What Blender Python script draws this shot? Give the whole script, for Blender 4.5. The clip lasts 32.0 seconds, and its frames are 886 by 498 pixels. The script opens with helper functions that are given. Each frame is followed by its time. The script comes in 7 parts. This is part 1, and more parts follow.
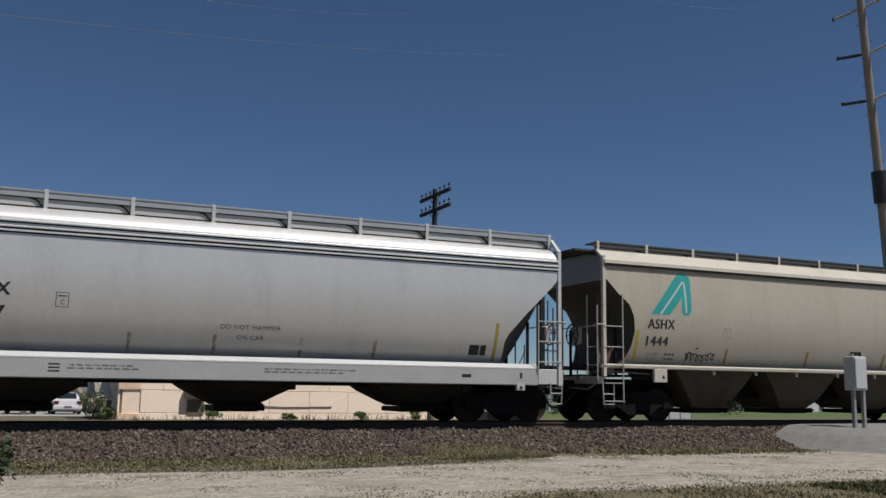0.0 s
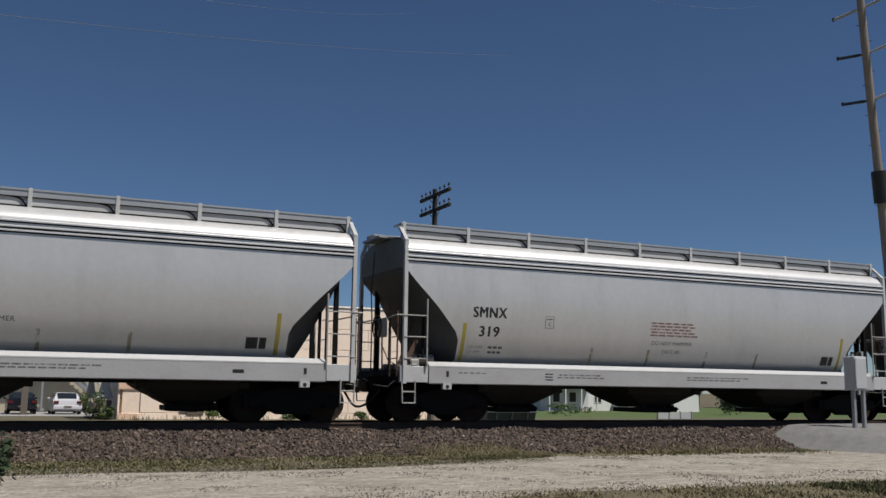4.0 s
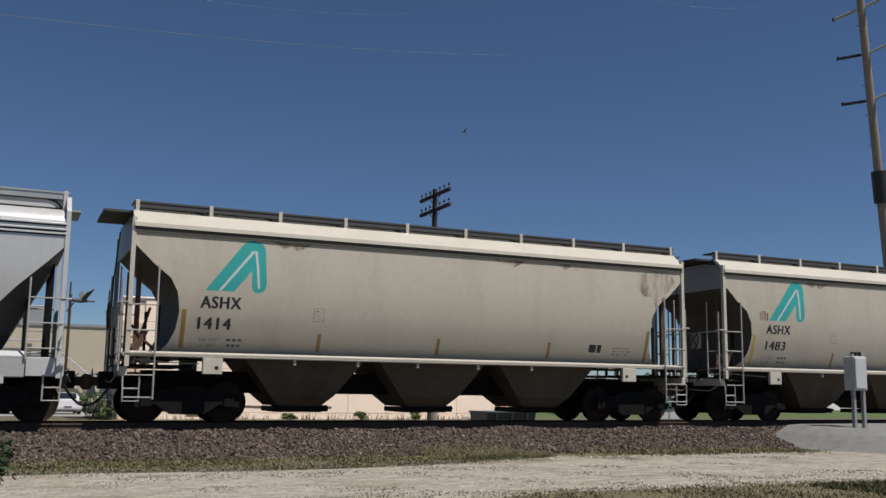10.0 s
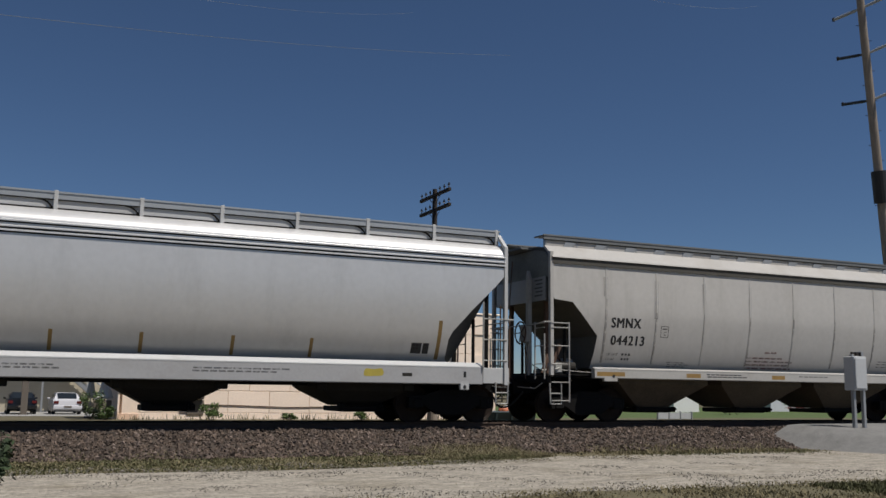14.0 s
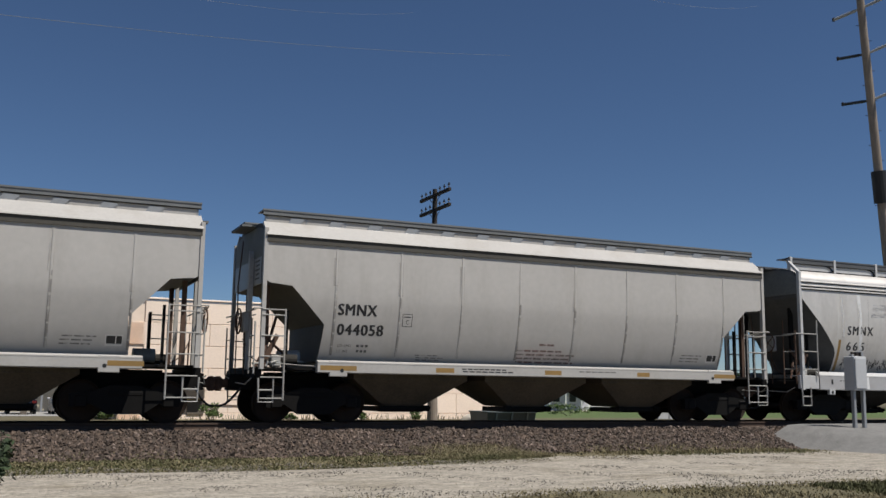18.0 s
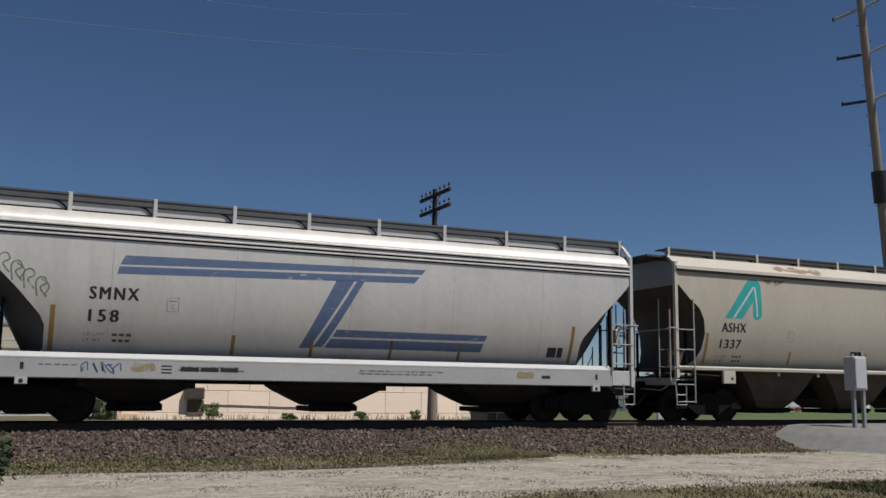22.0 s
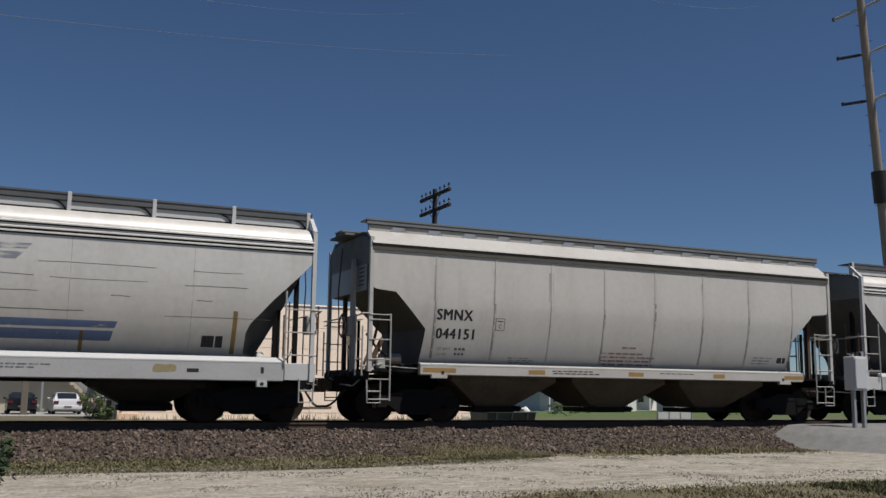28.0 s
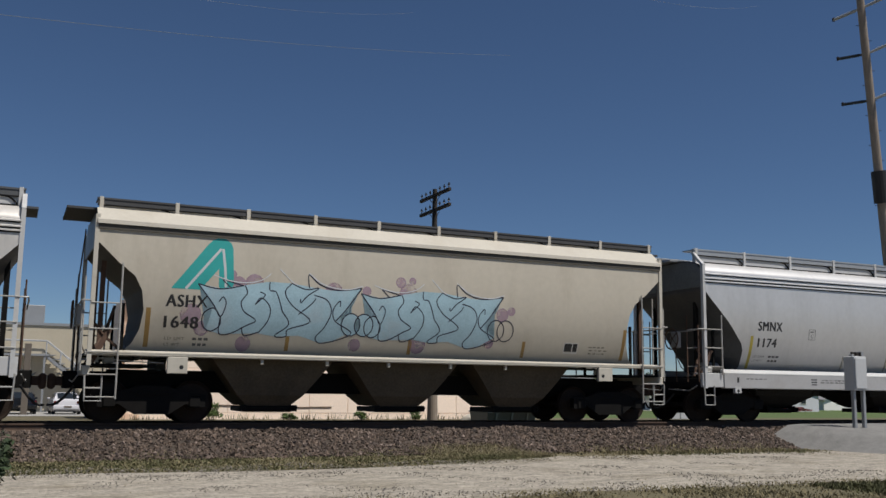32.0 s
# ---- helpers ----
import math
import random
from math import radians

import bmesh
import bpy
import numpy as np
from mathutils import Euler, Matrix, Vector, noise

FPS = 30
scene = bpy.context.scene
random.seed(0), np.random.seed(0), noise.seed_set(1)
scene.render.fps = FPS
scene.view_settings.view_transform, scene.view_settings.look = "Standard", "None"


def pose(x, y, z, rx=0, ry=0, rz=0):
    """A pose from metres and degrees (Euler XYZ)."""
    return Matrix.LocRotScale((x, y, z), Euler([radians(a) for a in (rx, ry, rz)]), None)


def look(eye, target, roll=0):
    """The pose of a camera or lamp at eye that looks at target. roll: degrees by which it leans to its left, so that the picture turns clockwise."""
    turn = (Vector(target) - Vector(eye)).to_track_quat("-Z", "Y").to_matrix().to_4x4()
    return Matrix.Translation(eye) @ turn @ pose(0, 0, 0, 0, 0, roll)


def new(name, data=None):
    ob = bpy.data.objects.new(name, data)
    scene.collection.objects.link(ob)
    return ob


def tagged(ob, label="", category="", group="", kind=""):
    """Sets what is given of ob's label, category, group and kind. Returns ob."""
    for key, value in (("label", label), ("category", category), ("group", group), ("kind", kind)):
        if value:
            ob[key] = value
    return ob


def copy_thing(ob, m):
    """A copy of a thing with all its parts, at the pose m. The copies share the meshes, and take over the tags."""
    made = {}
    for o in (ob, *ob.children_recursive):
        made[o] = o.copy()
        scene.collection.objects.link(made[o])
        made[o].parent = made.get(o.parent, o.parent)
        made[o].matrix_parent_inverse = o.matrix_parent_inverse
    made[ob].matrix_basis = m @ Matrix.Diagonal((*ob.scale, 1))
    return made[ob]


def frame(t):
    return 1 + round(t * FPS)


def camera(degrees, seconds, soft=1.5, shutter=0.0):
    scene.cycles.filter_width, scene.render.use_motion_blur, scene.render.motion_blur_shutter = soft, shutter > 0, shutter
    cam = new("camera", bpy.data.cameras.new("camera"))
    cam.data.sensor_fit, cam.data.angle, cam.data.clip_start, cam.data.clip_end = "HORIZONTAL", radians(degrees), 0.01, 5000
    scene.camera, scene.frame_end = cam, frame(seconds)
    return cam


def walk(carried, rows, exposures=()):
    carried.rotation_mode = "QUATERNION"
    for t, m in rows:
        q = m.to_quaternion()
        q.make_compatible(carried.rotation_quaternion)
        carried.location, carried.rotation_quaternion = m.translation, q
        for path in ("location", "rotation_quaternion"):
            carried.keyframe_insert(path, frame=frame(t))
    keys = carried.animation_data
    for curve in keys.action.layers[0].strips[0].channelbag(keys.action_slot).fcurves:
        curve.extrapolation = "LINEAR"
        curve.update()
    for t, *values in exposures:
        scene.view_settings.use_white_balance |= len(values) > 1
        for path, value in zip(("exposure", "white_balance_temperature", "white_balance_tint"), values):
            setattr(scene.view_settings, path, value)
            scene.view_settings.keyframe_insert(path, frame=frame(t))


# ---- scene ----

# ---------------------------------------------------------------- camera
RAIL_Z = 0.60          # top of rail above the gravel road
TRACK_Y = 22.47        # centre line of the track
EYE = Vector((0.0, 0.0, 1.404))
cam = camera(50.0, 32.0, soft=1.5)
CAM_POSE = look(EYE, EYE + Vector((4.0726, 9.0157, 1.4622)), 0.7505)
walk(cam, [(0.0, CAM_POSE), (32.0, CAM_POSE)], exposures=[(0.0, -0.09), (1.0, 0.03), (2.0, 0.11), (5.0, -0.15), (6.0, -0.14), (8.0, -0.19), (10.0, 0.08), (11.4, 0.21), (12.0, 0.21), (14.0, -0.14),
           (17.0, 0.13), (19.0, 0.09), (20.0, -0.05), (21.0, -0.09), (22.6, -0.11), (23.0, 0.11), (24.0, 0.19), (27.0, -0.15), (28.0, -0.05), (29.0, 0.06), (30.0, -0.07), (31.5, -0.01), (32.0, -0.02)])

# ---------------------------------------------------------------- world and sun
SUN_DIR = Vector((0.30, -0.39, 0.87)).normalized()      # towards the sun
world = bpy.data.worlds.new("world")
scene.world = world
world.use_nodes = True
wn = world.node_tree
wn.nodes.clear()
sky = wn.nodes.new("ShaderNodeTexSky")
sky.sky_type = "NISHITA"
sky.sun_disc = False
sky.sun_elevation = math.asin(SUN_DIR.z)
sky.sun_rotation = math.atan2(SUN_DIR.x, SUN_DIR.y)
sky.altitude = 2200.0
sky.air_density, sky.dust_density, sky.ozone_density = 1.0, 0.0, 7.5
bg = wn.nodes.new("ShaderNodeBackground")
bg.inputs["Strength"].default_value = 0.0595
wo = wn.nodes.new("ShaderNodeOutputWorld")
wn.links.new(sky.outputs["Color"], bg.inputs["Color"])
wn.links.new(bg.outputs["Background"], wo.inputs["Surface"])
sun_data = bpy.data.lights.new("sun", "SUN")
sun_data.energy, sun_data.angle, sun_data.color = 5.0, radians(0.53), (1.0, 0.955, 0.89)
sun = new("sun", sun_data)
sun.matrix_world = look(SUN_DIR * 80, (0, 0, 0))


# ---------------------------------------------------------------- materials
def mat(name, color, rough=0.6, metal=0.0, var=0.12, scale=3.0, fine=40.0, bump=0.0, bscale=60.0,
        stain=None, stain_amt=0.0, stretch=(1, 1, 1), per_object=0.0, stain_scale=0.7, island=0.0, tone=0.82, spec=0.5):
    """Painted, mineral or plant surface: base colour with large and fine variation, stains and a little relief."""
    m = bpy.data.materials.new(name)
    m.use_nodes = True
    nt = m.node_tree
    bsdf = nt.nodes["Principled BSDF"]
    L = nt.links.new

    def node(kind, **vals):
        n = nt.nodes.new(kind)
        for k, v in vals.items():
            n.inputs[k].default_value = v
        return n
    tc = node("ShaderNodeTexCoord")
    mp = node("ShaderNodeMapping", Scale=stretch)
    L(tc.outputs["Object"], mp.inputs["Vector"])
    n1 = node("ShaderNodeTexNoise", Scale=scale, Detail=5.0, Roughness=0.6)
    n2 = node("ShaderNodeTexNoise", Scale=fine, Detail=3.0)
    L(mp.outputs["Vector"], n1.inputs["Vector"])
    L(tc.outputs["Object"], n2.inputs["Vector"])
    add = node("ShaderNodeMath")
    add.operation = "ADD"
    L(n1.outputs["Fac"], add.inputs[0])
    L(n2.outputs["Fac"], add.inputs[1])
    mr = node("ShaderNodeMapRange")
    mr.inputs["From Min"].default_value, mr.inputs["From Max"].default_value = 0.65, 1.35
    mr.inputs["To Min"].default_value, mr.inputs["To Max"].default_value = 1 - var, 1 + var
    L(add.outputs[0], mr.inputs["Value"])
    fac = mr.outputs["Result"]
    for amount, kind, out in ((per_object, "ShaderNodeObjectInfo", "Random"), (island, "ShaderNodeNewGeometry", "Random Per Island")):
        if amount:
            oi = node(kind)
            m2 = node("ShaderNodeMapRange")
            m2.inputs["To Min"].default_value, m2.inputs["To Max"].default_value = 1 - amount, 1 + amount
            L(oi.outputs[out], m2.inputs["Value"])
            mul = node("ShaderNodeMath")
            mul.operation = "MULTIPLY"
            L(fac, mul.inputs[0])
            L(m2.outputs["Result"], mul.inputs[1])
            fac = mul.outputs[0]
    vm = node("ShaderNodeVectorMath")
    vm.operation = "SCALE"
    vm.inputs[0].default_value = tuple(c * tone for c in color)
    L(fac, vm.inputs["Scale"])
    col = vm.outputs["Vector"]
    if stain:
        n3 = node("ShaderNodeTexNoise", Scale=stain_scale, Detail=6.0, Roughness=0.7)
        L(mp.outputs["Vector"], n3.inputs["Vector"])
        r3 = node("ShaderNodeMapRange")
        r3.inputs["From Min"].default_value, r3.inputs["From Max"].default_value = 0.52, 0.72
        r3.inputs["To Max"].default_value = stain_amt
        L(n3.outputs["Fac"], r3.inputs["Value"])
        mx = node("ShaderNodeMix")
        mx.data_type = "RGBA"
        L(r3.outputs["Result"], mx.inputs["Factor"])
        L(col, mx.inputs["A"])
        mx.inputs["B"].default_value = (*(c * tone for c in stain), 1)
        col = mx.outputs["Result"]
    L(col, bsdf.inputs["Base Color"])
    bsdf.inputs["Roughness"].default_value = rough
    bsdf.inputs["Specular IOR Level"].default_value = spec
    bsdf.inputs["Metallic"].default_value = metal
    if bump:
        nb = node("ShaderNodeTexNoise", Scale=bscale, Detail=4.0)
        L(tc.outputs["Object"], nb.inputs["Vector"])
        bp = node("ShaderNodeBump", Strength=bump, Distance=0.02)
        L(nb.outputs["Fac"], bp.inputs["Height"])
        L(bp.outputs["Normal"], bsdf.inputs["Normal"])
    return m


def worn_paint(name, color, keep=0.5, scale=2.5, stretch=(1, 1, 4)):
    """Old paint that has flaked away in places and lets the sheet under it show."""
    m = mat(name, color, rough=0.6, var=0.15, scale=6)
    nt = m.node_tree
    out, bsdf = nt.nodes["Material Output"], nt.nodes["Principled BSDF"]
    tr = nt.nodes.new("ShaderNodeBsdfTransparent")
    mx = nt.nodes.new("ShaderNodeMixShader")
    tc = nt.nodes.new("ShaderNodeTexCoord")
    mp = nt.nodes.new("ShaderNodeMapping")
    mp.inputs["Scale"].default_value = stretch
    nz = nt.nodes.new("ShaderNodeTexNoise")
    nz.inputs["Scale"].default_value, nz.inputs["Detail"].default_value = scale, 8.0
    mr = nt.nodes.new("ShaderNodeMapRange")
    mr.inputs["From Min"].default_value, mr.inputs["From Max"].default_value = 0.30 + 0.32 * keep, 0.46 + 0.32 * keep
    mr.inputs["To Min"].default_value, mr.inputs["To Max"].default_value = 0.12 + 0.75 * keep, 0.1 * keep
    L = nt.links.new
    L(tc.outputs["Object"], mp.inputs["Vector"])
    L(mp.outputs["Vector"], nz.inputs["Vector"])
    L(nz.outputs["Fac"], mr.inputs["Value"])
    L(mr.outputs["Result"], mx.inputs["Fac"])
    L(tr.outputs[0], mx.inputs[1])
    L(bsdf.outputs[0], mx.inputs[2])
    L(mx.outputs[0], out.inputs["Surface"])
    return m


M = {}
M["silver"] = mat("silver_paint", (0.755, 0.745, 0.735), rough=0.40, metal=0.45, var=0.05, scale=0.9, fine=7, stretch=(1.2, 1, 0.25), stain=(0.33, 0.32, 0.30), stain_amt=0.22, per_object=0.04)
M["old_silver"] = mat("aged_silver_paint", (0.72, 0.69, 0.65), rough=0.48, metal=0.3, var=0.07, scale=1.1, fine=7, stretch=(1.2, 1, 0.25), stain=(0.30, 0.27, 0.23), stain_amt=0.3, per_object=0.05)
M["beige"] = mat("beige_paint", (0.565, 0.515, 0.425), rough=0.5, var=0.06, scale=0.9, fine=7, stretch=(1.2, 1, 0.25), stain=(0.30, 0.24, 0.17), stain_amt=0.3, per_object=0.06)
M["grey_cream"] = mat("grey_cream_paint", (0.55, 0.527, 0.495), rough=0.5, var=0.06, scale=0.9, fine=7, stretch=(1.2, 1, 0.25), stain=(0.30, 0.27, 0.23), stain_amt=0.3, per_object=0.05)
M["white_steel"] = mat("white_steel_paint", (0.57, 0.57, 0.565), rough=0.42, var=0.06, scale=1.2, fine=15, stretch=(0.8, 1, 1), stain=(0.36, 0.32, 0.28), stain_amt=0.35)
M["sill_grey"] = mat("dusty_sill_paint", (0.45, 0.445, 0.445), rough=0.5, var=0.08, scale=1.2, fine=15, stretch=(0.8, 1, 1), stain=(0.30, 0.27, 0.24), stain_amt=0.4)
M["grey_steel"] = mat("grey_cream_steel_paint", (0.50, 0.48, 0.45), rough=0.45, var=0.08, scale=1.2, fine=15, stain=(0.30, 0.25, 0.19), stain_amt=0.4)
M["cream_steel"] = mat("cream_steel_paint", (0.58, 0.54, 0.46), rough=0.45, var=0.07, scale=1.2, fine=15, stain=(0.34, 0.28, 0.2), stain_amt=0.35)
M["dark_end"] = mat("shaded_grey_end_paint", (0.085, 0.085, 0.085), rough=0.65, var=0.2, scale=1.5, fine=20, stain=(0.16, 0.14, 0.12), stain_amt=0.4)
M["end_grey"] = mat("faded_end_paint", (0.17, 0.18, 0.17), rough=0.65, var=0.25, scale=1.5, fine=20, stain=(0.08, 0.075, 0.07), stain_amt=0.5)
M["brown_end"] = mat("shaded_brown_end_paint", (0.075, 0.068, 0.056), rough=0.7, var=0.2, scale=1.5, fine=20, stain=(0.14, 0.11, 0.08), stain_amt=0.4)
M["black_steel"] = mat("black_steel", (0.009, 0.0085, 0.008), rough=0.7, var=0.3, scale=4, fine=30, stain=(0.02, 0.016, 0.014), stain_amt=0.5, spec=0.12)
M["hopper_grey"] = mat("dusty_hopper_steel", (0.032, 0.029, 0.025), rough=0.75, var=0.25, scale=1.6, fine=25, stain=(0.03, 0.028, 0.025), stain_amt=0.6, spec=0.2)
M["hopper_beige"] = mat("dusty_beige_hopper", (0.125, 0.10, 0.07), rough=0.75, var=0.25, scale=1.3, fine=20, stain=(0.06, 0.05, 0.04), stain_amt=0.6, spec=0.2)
M["wheel"] = mat("rusty_wheel_steel", (0.028, 0.018, 0.013), rough=0.7, var=0.3, scale=6, fine=50, spec=0.2)
M["grating"] = mat("galvanised_grating", (0.42, 0.44, 0.46), rough=0.5, metal=0.4, var=0.12, scale=2, fine=60)
M["dark_grating"] = mat("dark_grating", (0.055, 0.056, 0.06), rough=0.7, var=0.2, scale=2, fine=60)
M["slate_grating"] = mat("slate_grey_grating", (0.085, 0.09, 0.097), rough=0.65, var=0.2, scale=2, fine=60)
M["grey_grating"] = mat("weathered_grey_grating", (0.16, 0.168, 0.172), rough=0.65, var=0.2, scale=2, fine=60)
M["handrail"] = mat("grey_handrail_paint", (0.42, 0.41, 0.385), rough=0.5, var=0.15, scale=5, fine=40, stain=(0.2, 0.13, 0.09), stain_amt=0.5)
M["rust_rail"] = mat("rusty_rod", (0.10, 0.055, 0.035), rough=0.8, var=0.3, scale=6, fine=60)
M["rubber"] = mat("black_rubber", (0.015, 0.015, 0.016), rough=0.6, var=0.1)
M["ink"] = mat("black_lettering", (0.02, 0.02, 0.022), rough=0.5, var=0.2, scale=5)
M["grey_ink"] = mat("small_grey_lettering", (0.10, 0.10, 0.10), rough=0.6, var=0.4, scale=9)
M["thin_dirt"] = worn_paint("thin_grey_dirt", (0.30, 0.285, 0.265), 0.25, 2.2, (3, 1, 0.35))
M["joint_dirt"] = worn_paint("joint_dirt", (0.20, 0.185, 0.17), 0.42, 2.6, (3, 1, 0.3))
M["faint_ink"] = worn_paint("faded_lettering", (0.10, 0.10, 0.10), 0.62, 8, (1, 1, 1))
M["red_ink"] = worn_paint("faded_red_lettering", (0.30, 0.12, 0.10), 0.7, 8, (1, 1, 1))
M["yellow"] = mat("yellow_reflector", (0.50, 0.40, 0.07), rough=0.45, var=0.15, scale=6, stain=(0.3, 0.2, 0.08), stain_amt=0.5)
M["faded_yellow"] = worn_paint("faded_yellow_reflector", (0.42, 0.32, 0.10), 0.55, 6, (1, 1, 1))
M["brown_stripe"] = mat("weathered_amber_reflector", (0.33, 0.20, 0.06), rough=0.5, var=0.2, scale=6, stain=(0.16, 0.11, 0.06), stain_amt=0.6)
M["teal"] = mat("teal_paint", (0.035, 0.40, 0.38), rough=0.5, var=0.1, scale=2, stain=(0.2, 0.35, 0.32), stain_amt=0.4)
M["emblem_white"] = mat("pale_emblem_paint", (0.62, 0.66, 0.68), rough=0.5, var=0.06)
M["old_blue"] = worn_paint("flaking_blue_stripe", (0.11, 0.17, 0.32), 0.95, 3.0)
M["faded_blue"] = worn_paint("nearly_gone_blue_stripe", (0.17, 0.20, 0.28), 0.5, 3.0)
M["half_blue"] = worn_paint("half_worn_blue_stripe", (0.13, 0.18, 0.31), 0.72, 3.0)
M["ghost"] = worn_paint("ghost_of_old_stripe", (0.30, 0.31, 0.35), 0.3, 3.0)
M["rust_stain"] = worn_paint("rust_streak", (0.20, 0.10, 0.055), 0.42, 2.2, (2.5, 1, 0.7))
M["roof_rust"] = worn_paint("roof_edge_rust", (0.30, 0.17, 0.09), 0.6, 3.5, (0.8, 2, 2))
M["rust_run"] = worn_paint("rust_run", (0.22, 0.11, 0.06), 0.7, 3.0, (3, 1, 1))
M["steel_rail"] = mat("rusty_rail", (0.075, 0.045, 0.03), rough=0.75, var=0.25, scale=3, fine=40)
M["tie"] = mat("creosoted_tie", (0.045, 0.035, 0.028), rough=0.9, var=0.35, scale=4, fine=30, stretch=(3, 0.5, 1), per_object=0.25)
M["ballast"] = mat("ballast_bed", (0.145, 0.108, 0.082), rough=0.95, var=0.5, scale=9, fine=28, bump=0.9, bscale=26, tone=0.36)
M["stone"] = mat("ballast_stone", (0.22, 0.156, 0.117), rough=0.9, var=0.2, scale=6, fine=60, island=0.6, tone=0.36)
M["soil"] = mat("grassy_soil", (0.31, 0.26, 0.145), rough=1.0, var=0.4, scale=0.9, fine=14, bump=0.6, bscale=20, stain=(0.20, 0.20, 0.085), stain_amt=0.7, stain_scale=0.5, tone=0.35)
M["gravel_road"] = mat("white_limestone_gravel", (0.74, 0.665, 0.55), rough=0.95, var=0.6, scale=6.0, fine=18, bump=1.0, bscale=22, stain=(0.34, 0.28, 0.17), stain_amt=0.75, stretch=(0.45, 1.0, 1), stain_scale=1.1, tone=0.385)
M["pink_stone"] = mat("pinkish_ballast_stone", (0.34, 0.255, 0.21), rough=0.9, var=0.2, scale=6, fine=60, island=0.5, tone=0.40)
M["chip"] = mat("limestone_chip", (0.62, 0.56, 0.48), rough=0.9, var=0.15, scale=8, island=0.3, tone=0.35)
M["ramp"] = mat("pale_crushed_stone", (0.52, 0.51, 0.49), rough=0.95, var=0.3, scale=3.0, fine=30, bump=1.0, bscale=24, stain=(0.30, 0.29, 0.26), stain_amt=0.4, tone=0.33)
M["dry_grass"] = mat("dry_grass_blade", (0.42, 0.355, 0.19), rough=0.9, var=0.2, scale=2, island=0.3, tone=0.42)
M["green_grass"] = mat("green_grass_blade", (0.20, 0.205, 0.075), rough=0.9, var=0.2, scale=2, island=0.35, tone=0.34)
M["lawn"] = mat("sunlit_lawn", (0.19, 0.28, 0.07), rough=1.0, var=0.35, scale=0.4, fine=4, bump=0.5, bscale=9, tone=0.37)
M["leaf"] = mat("leaf", (0.09, 0.14, 0.035), rough=0.7, var=0.2, scale=3, island=0.5)
M["dark_leaf"] = mat("dark_leaf", (0.03, 0.05, 0.018), rough=0.8, var=0.2, scale=3, island=0.5)
M["bark"] = mat("bark", (0.07, 0.055, 0.04), rough=0.95, var=0.3, scale=8, bump=0.6, stretch=(1, 1, 0.3))
M["pole_wood"] = mat("weathered_pole_wood", (0.30, 0.25, 0.205), rough=0.9, var=0.25, scale=3, fine=40, stretch=(6, 6, 0.4), bump=0.4)
M["dark_pole"] = mat("dark_pole_wood", (0.035, 0.028, 0.024), rough=0.9, var=0.25, scale=3, fine=40, stretch=(6, 6, 0.4))
M["insulator"] = mat("grey_polymer_insulator", (0.42, 0.43, 0.44), rough=0.4, var=0.1)
M["dark_glass_insulator"] = mat("dark_glass_insulator", (0.03, 0.035, 0.04), rough=0.25, var=0.1)
M["wire"] = mat("aluminium_wire", (0.34, 0.36, 0.40), rough=0.4, metal=0.6, var=0.05)
M["peach"] = mat("peach_block_wall", (0.95, 0.785, 0.645), rough=0.9, var=0.08, scale=0.8, fine=12, bump=0.25, bscale=25, per_object=0.03, stain=(0.80, 0.64, 0.51), stain_amt=0.6, tone=1.0)
M["mortar"] = mat("mortar", (0.88, 0.72, 0.58), rough=0.95, var=0.1, tone=1.0)
M["grey_wall"] = mat("grey_beige_wall", (0.43, 0.38, 0.29), rough=0.9, var=0.08, scale=0.6, fine=10, tone=1.0)
M["grey_siding"] = mat("pale_grey_siding", (0.50, 0.51, 0.54), rough=0.7, var=0.08, scale=1.0, fine=12, tone=1.0)
M["white_wall"] = mat("white_siding", (0.68, 0.68, 0.66), rough=0.7, var=0.06, scale=1.0, fine=12, tone=1.0)
M["grey_roof"] = mat("grey_shingle", (0.24, 0.24, 0.24), rough=0.9, var=0.15, scale=2, fine=20)
M["dark_window"] = mat("dark_window_glass", (0.02, 0.025, 0.03), rough=0.08, var=0.05)
M["dark_door"] = mat("dark_brown_door", (0.15, 0.125, 0.10), rough=0.7, var=0.15, scale=3)
M["metal_grey"] = mat("grey_sheet_metal", (0.36, 0.37, 0.38), rough=0.45, metal=0.3, var=0.08, scale=2, fine=20)
M["dusty_ac"] = mat("dusty_brown_grey_sheet_metal", (0.22, 0.18, 0.14), rough=0.6, var=0.15, scale=3, fine=20)
M["light_metal"] = mat("light_grey_cabinet_paint", (0.52, 0.53, 0.54), rough=0.5, var=0.06, scale=2, fine=20)
M["car_white"] = mat("pearl_car_paint", (0.55, 0.545, 0.57), rough=0.2, var=0.02, tone=1.0)
M["car_black"] = mat("black_car_paint", (0.012, 0.013, 0.015), rough=0.15, var=0.05)
M["tail_red"] = mat("red_lamp_lens", (0.12, 0.012, 0.012), rough=0.2, var=0.05)
M["asphalt"] = mat("worn_pale_paving", (0.36, 0.35, 0.33), rough=0.95, var=0.12, scale=0.6, fine=15)
M["dumpster"] = mat("dark_teal_dumpster_paint", (0.045, 0.07, 0.075), rough=0.6, var=0.15, scale=2, stain=(0.1, 0.06, 0.04), stain_amt=0.4)
M["rubbish_white"] = mat("white_rubbish", (0.7, 0.68, 0.64), rough=0.7, var=0.1)
M["rubbish_orange"] = mat("orange_red_rubbish", (0.55, 0.16, 0.07), rough=0.6, var=0.15)
M["bird"] = mat("grey_feathers", (0.10, 0.10, 0.11), rough=0.8, var=0.2)


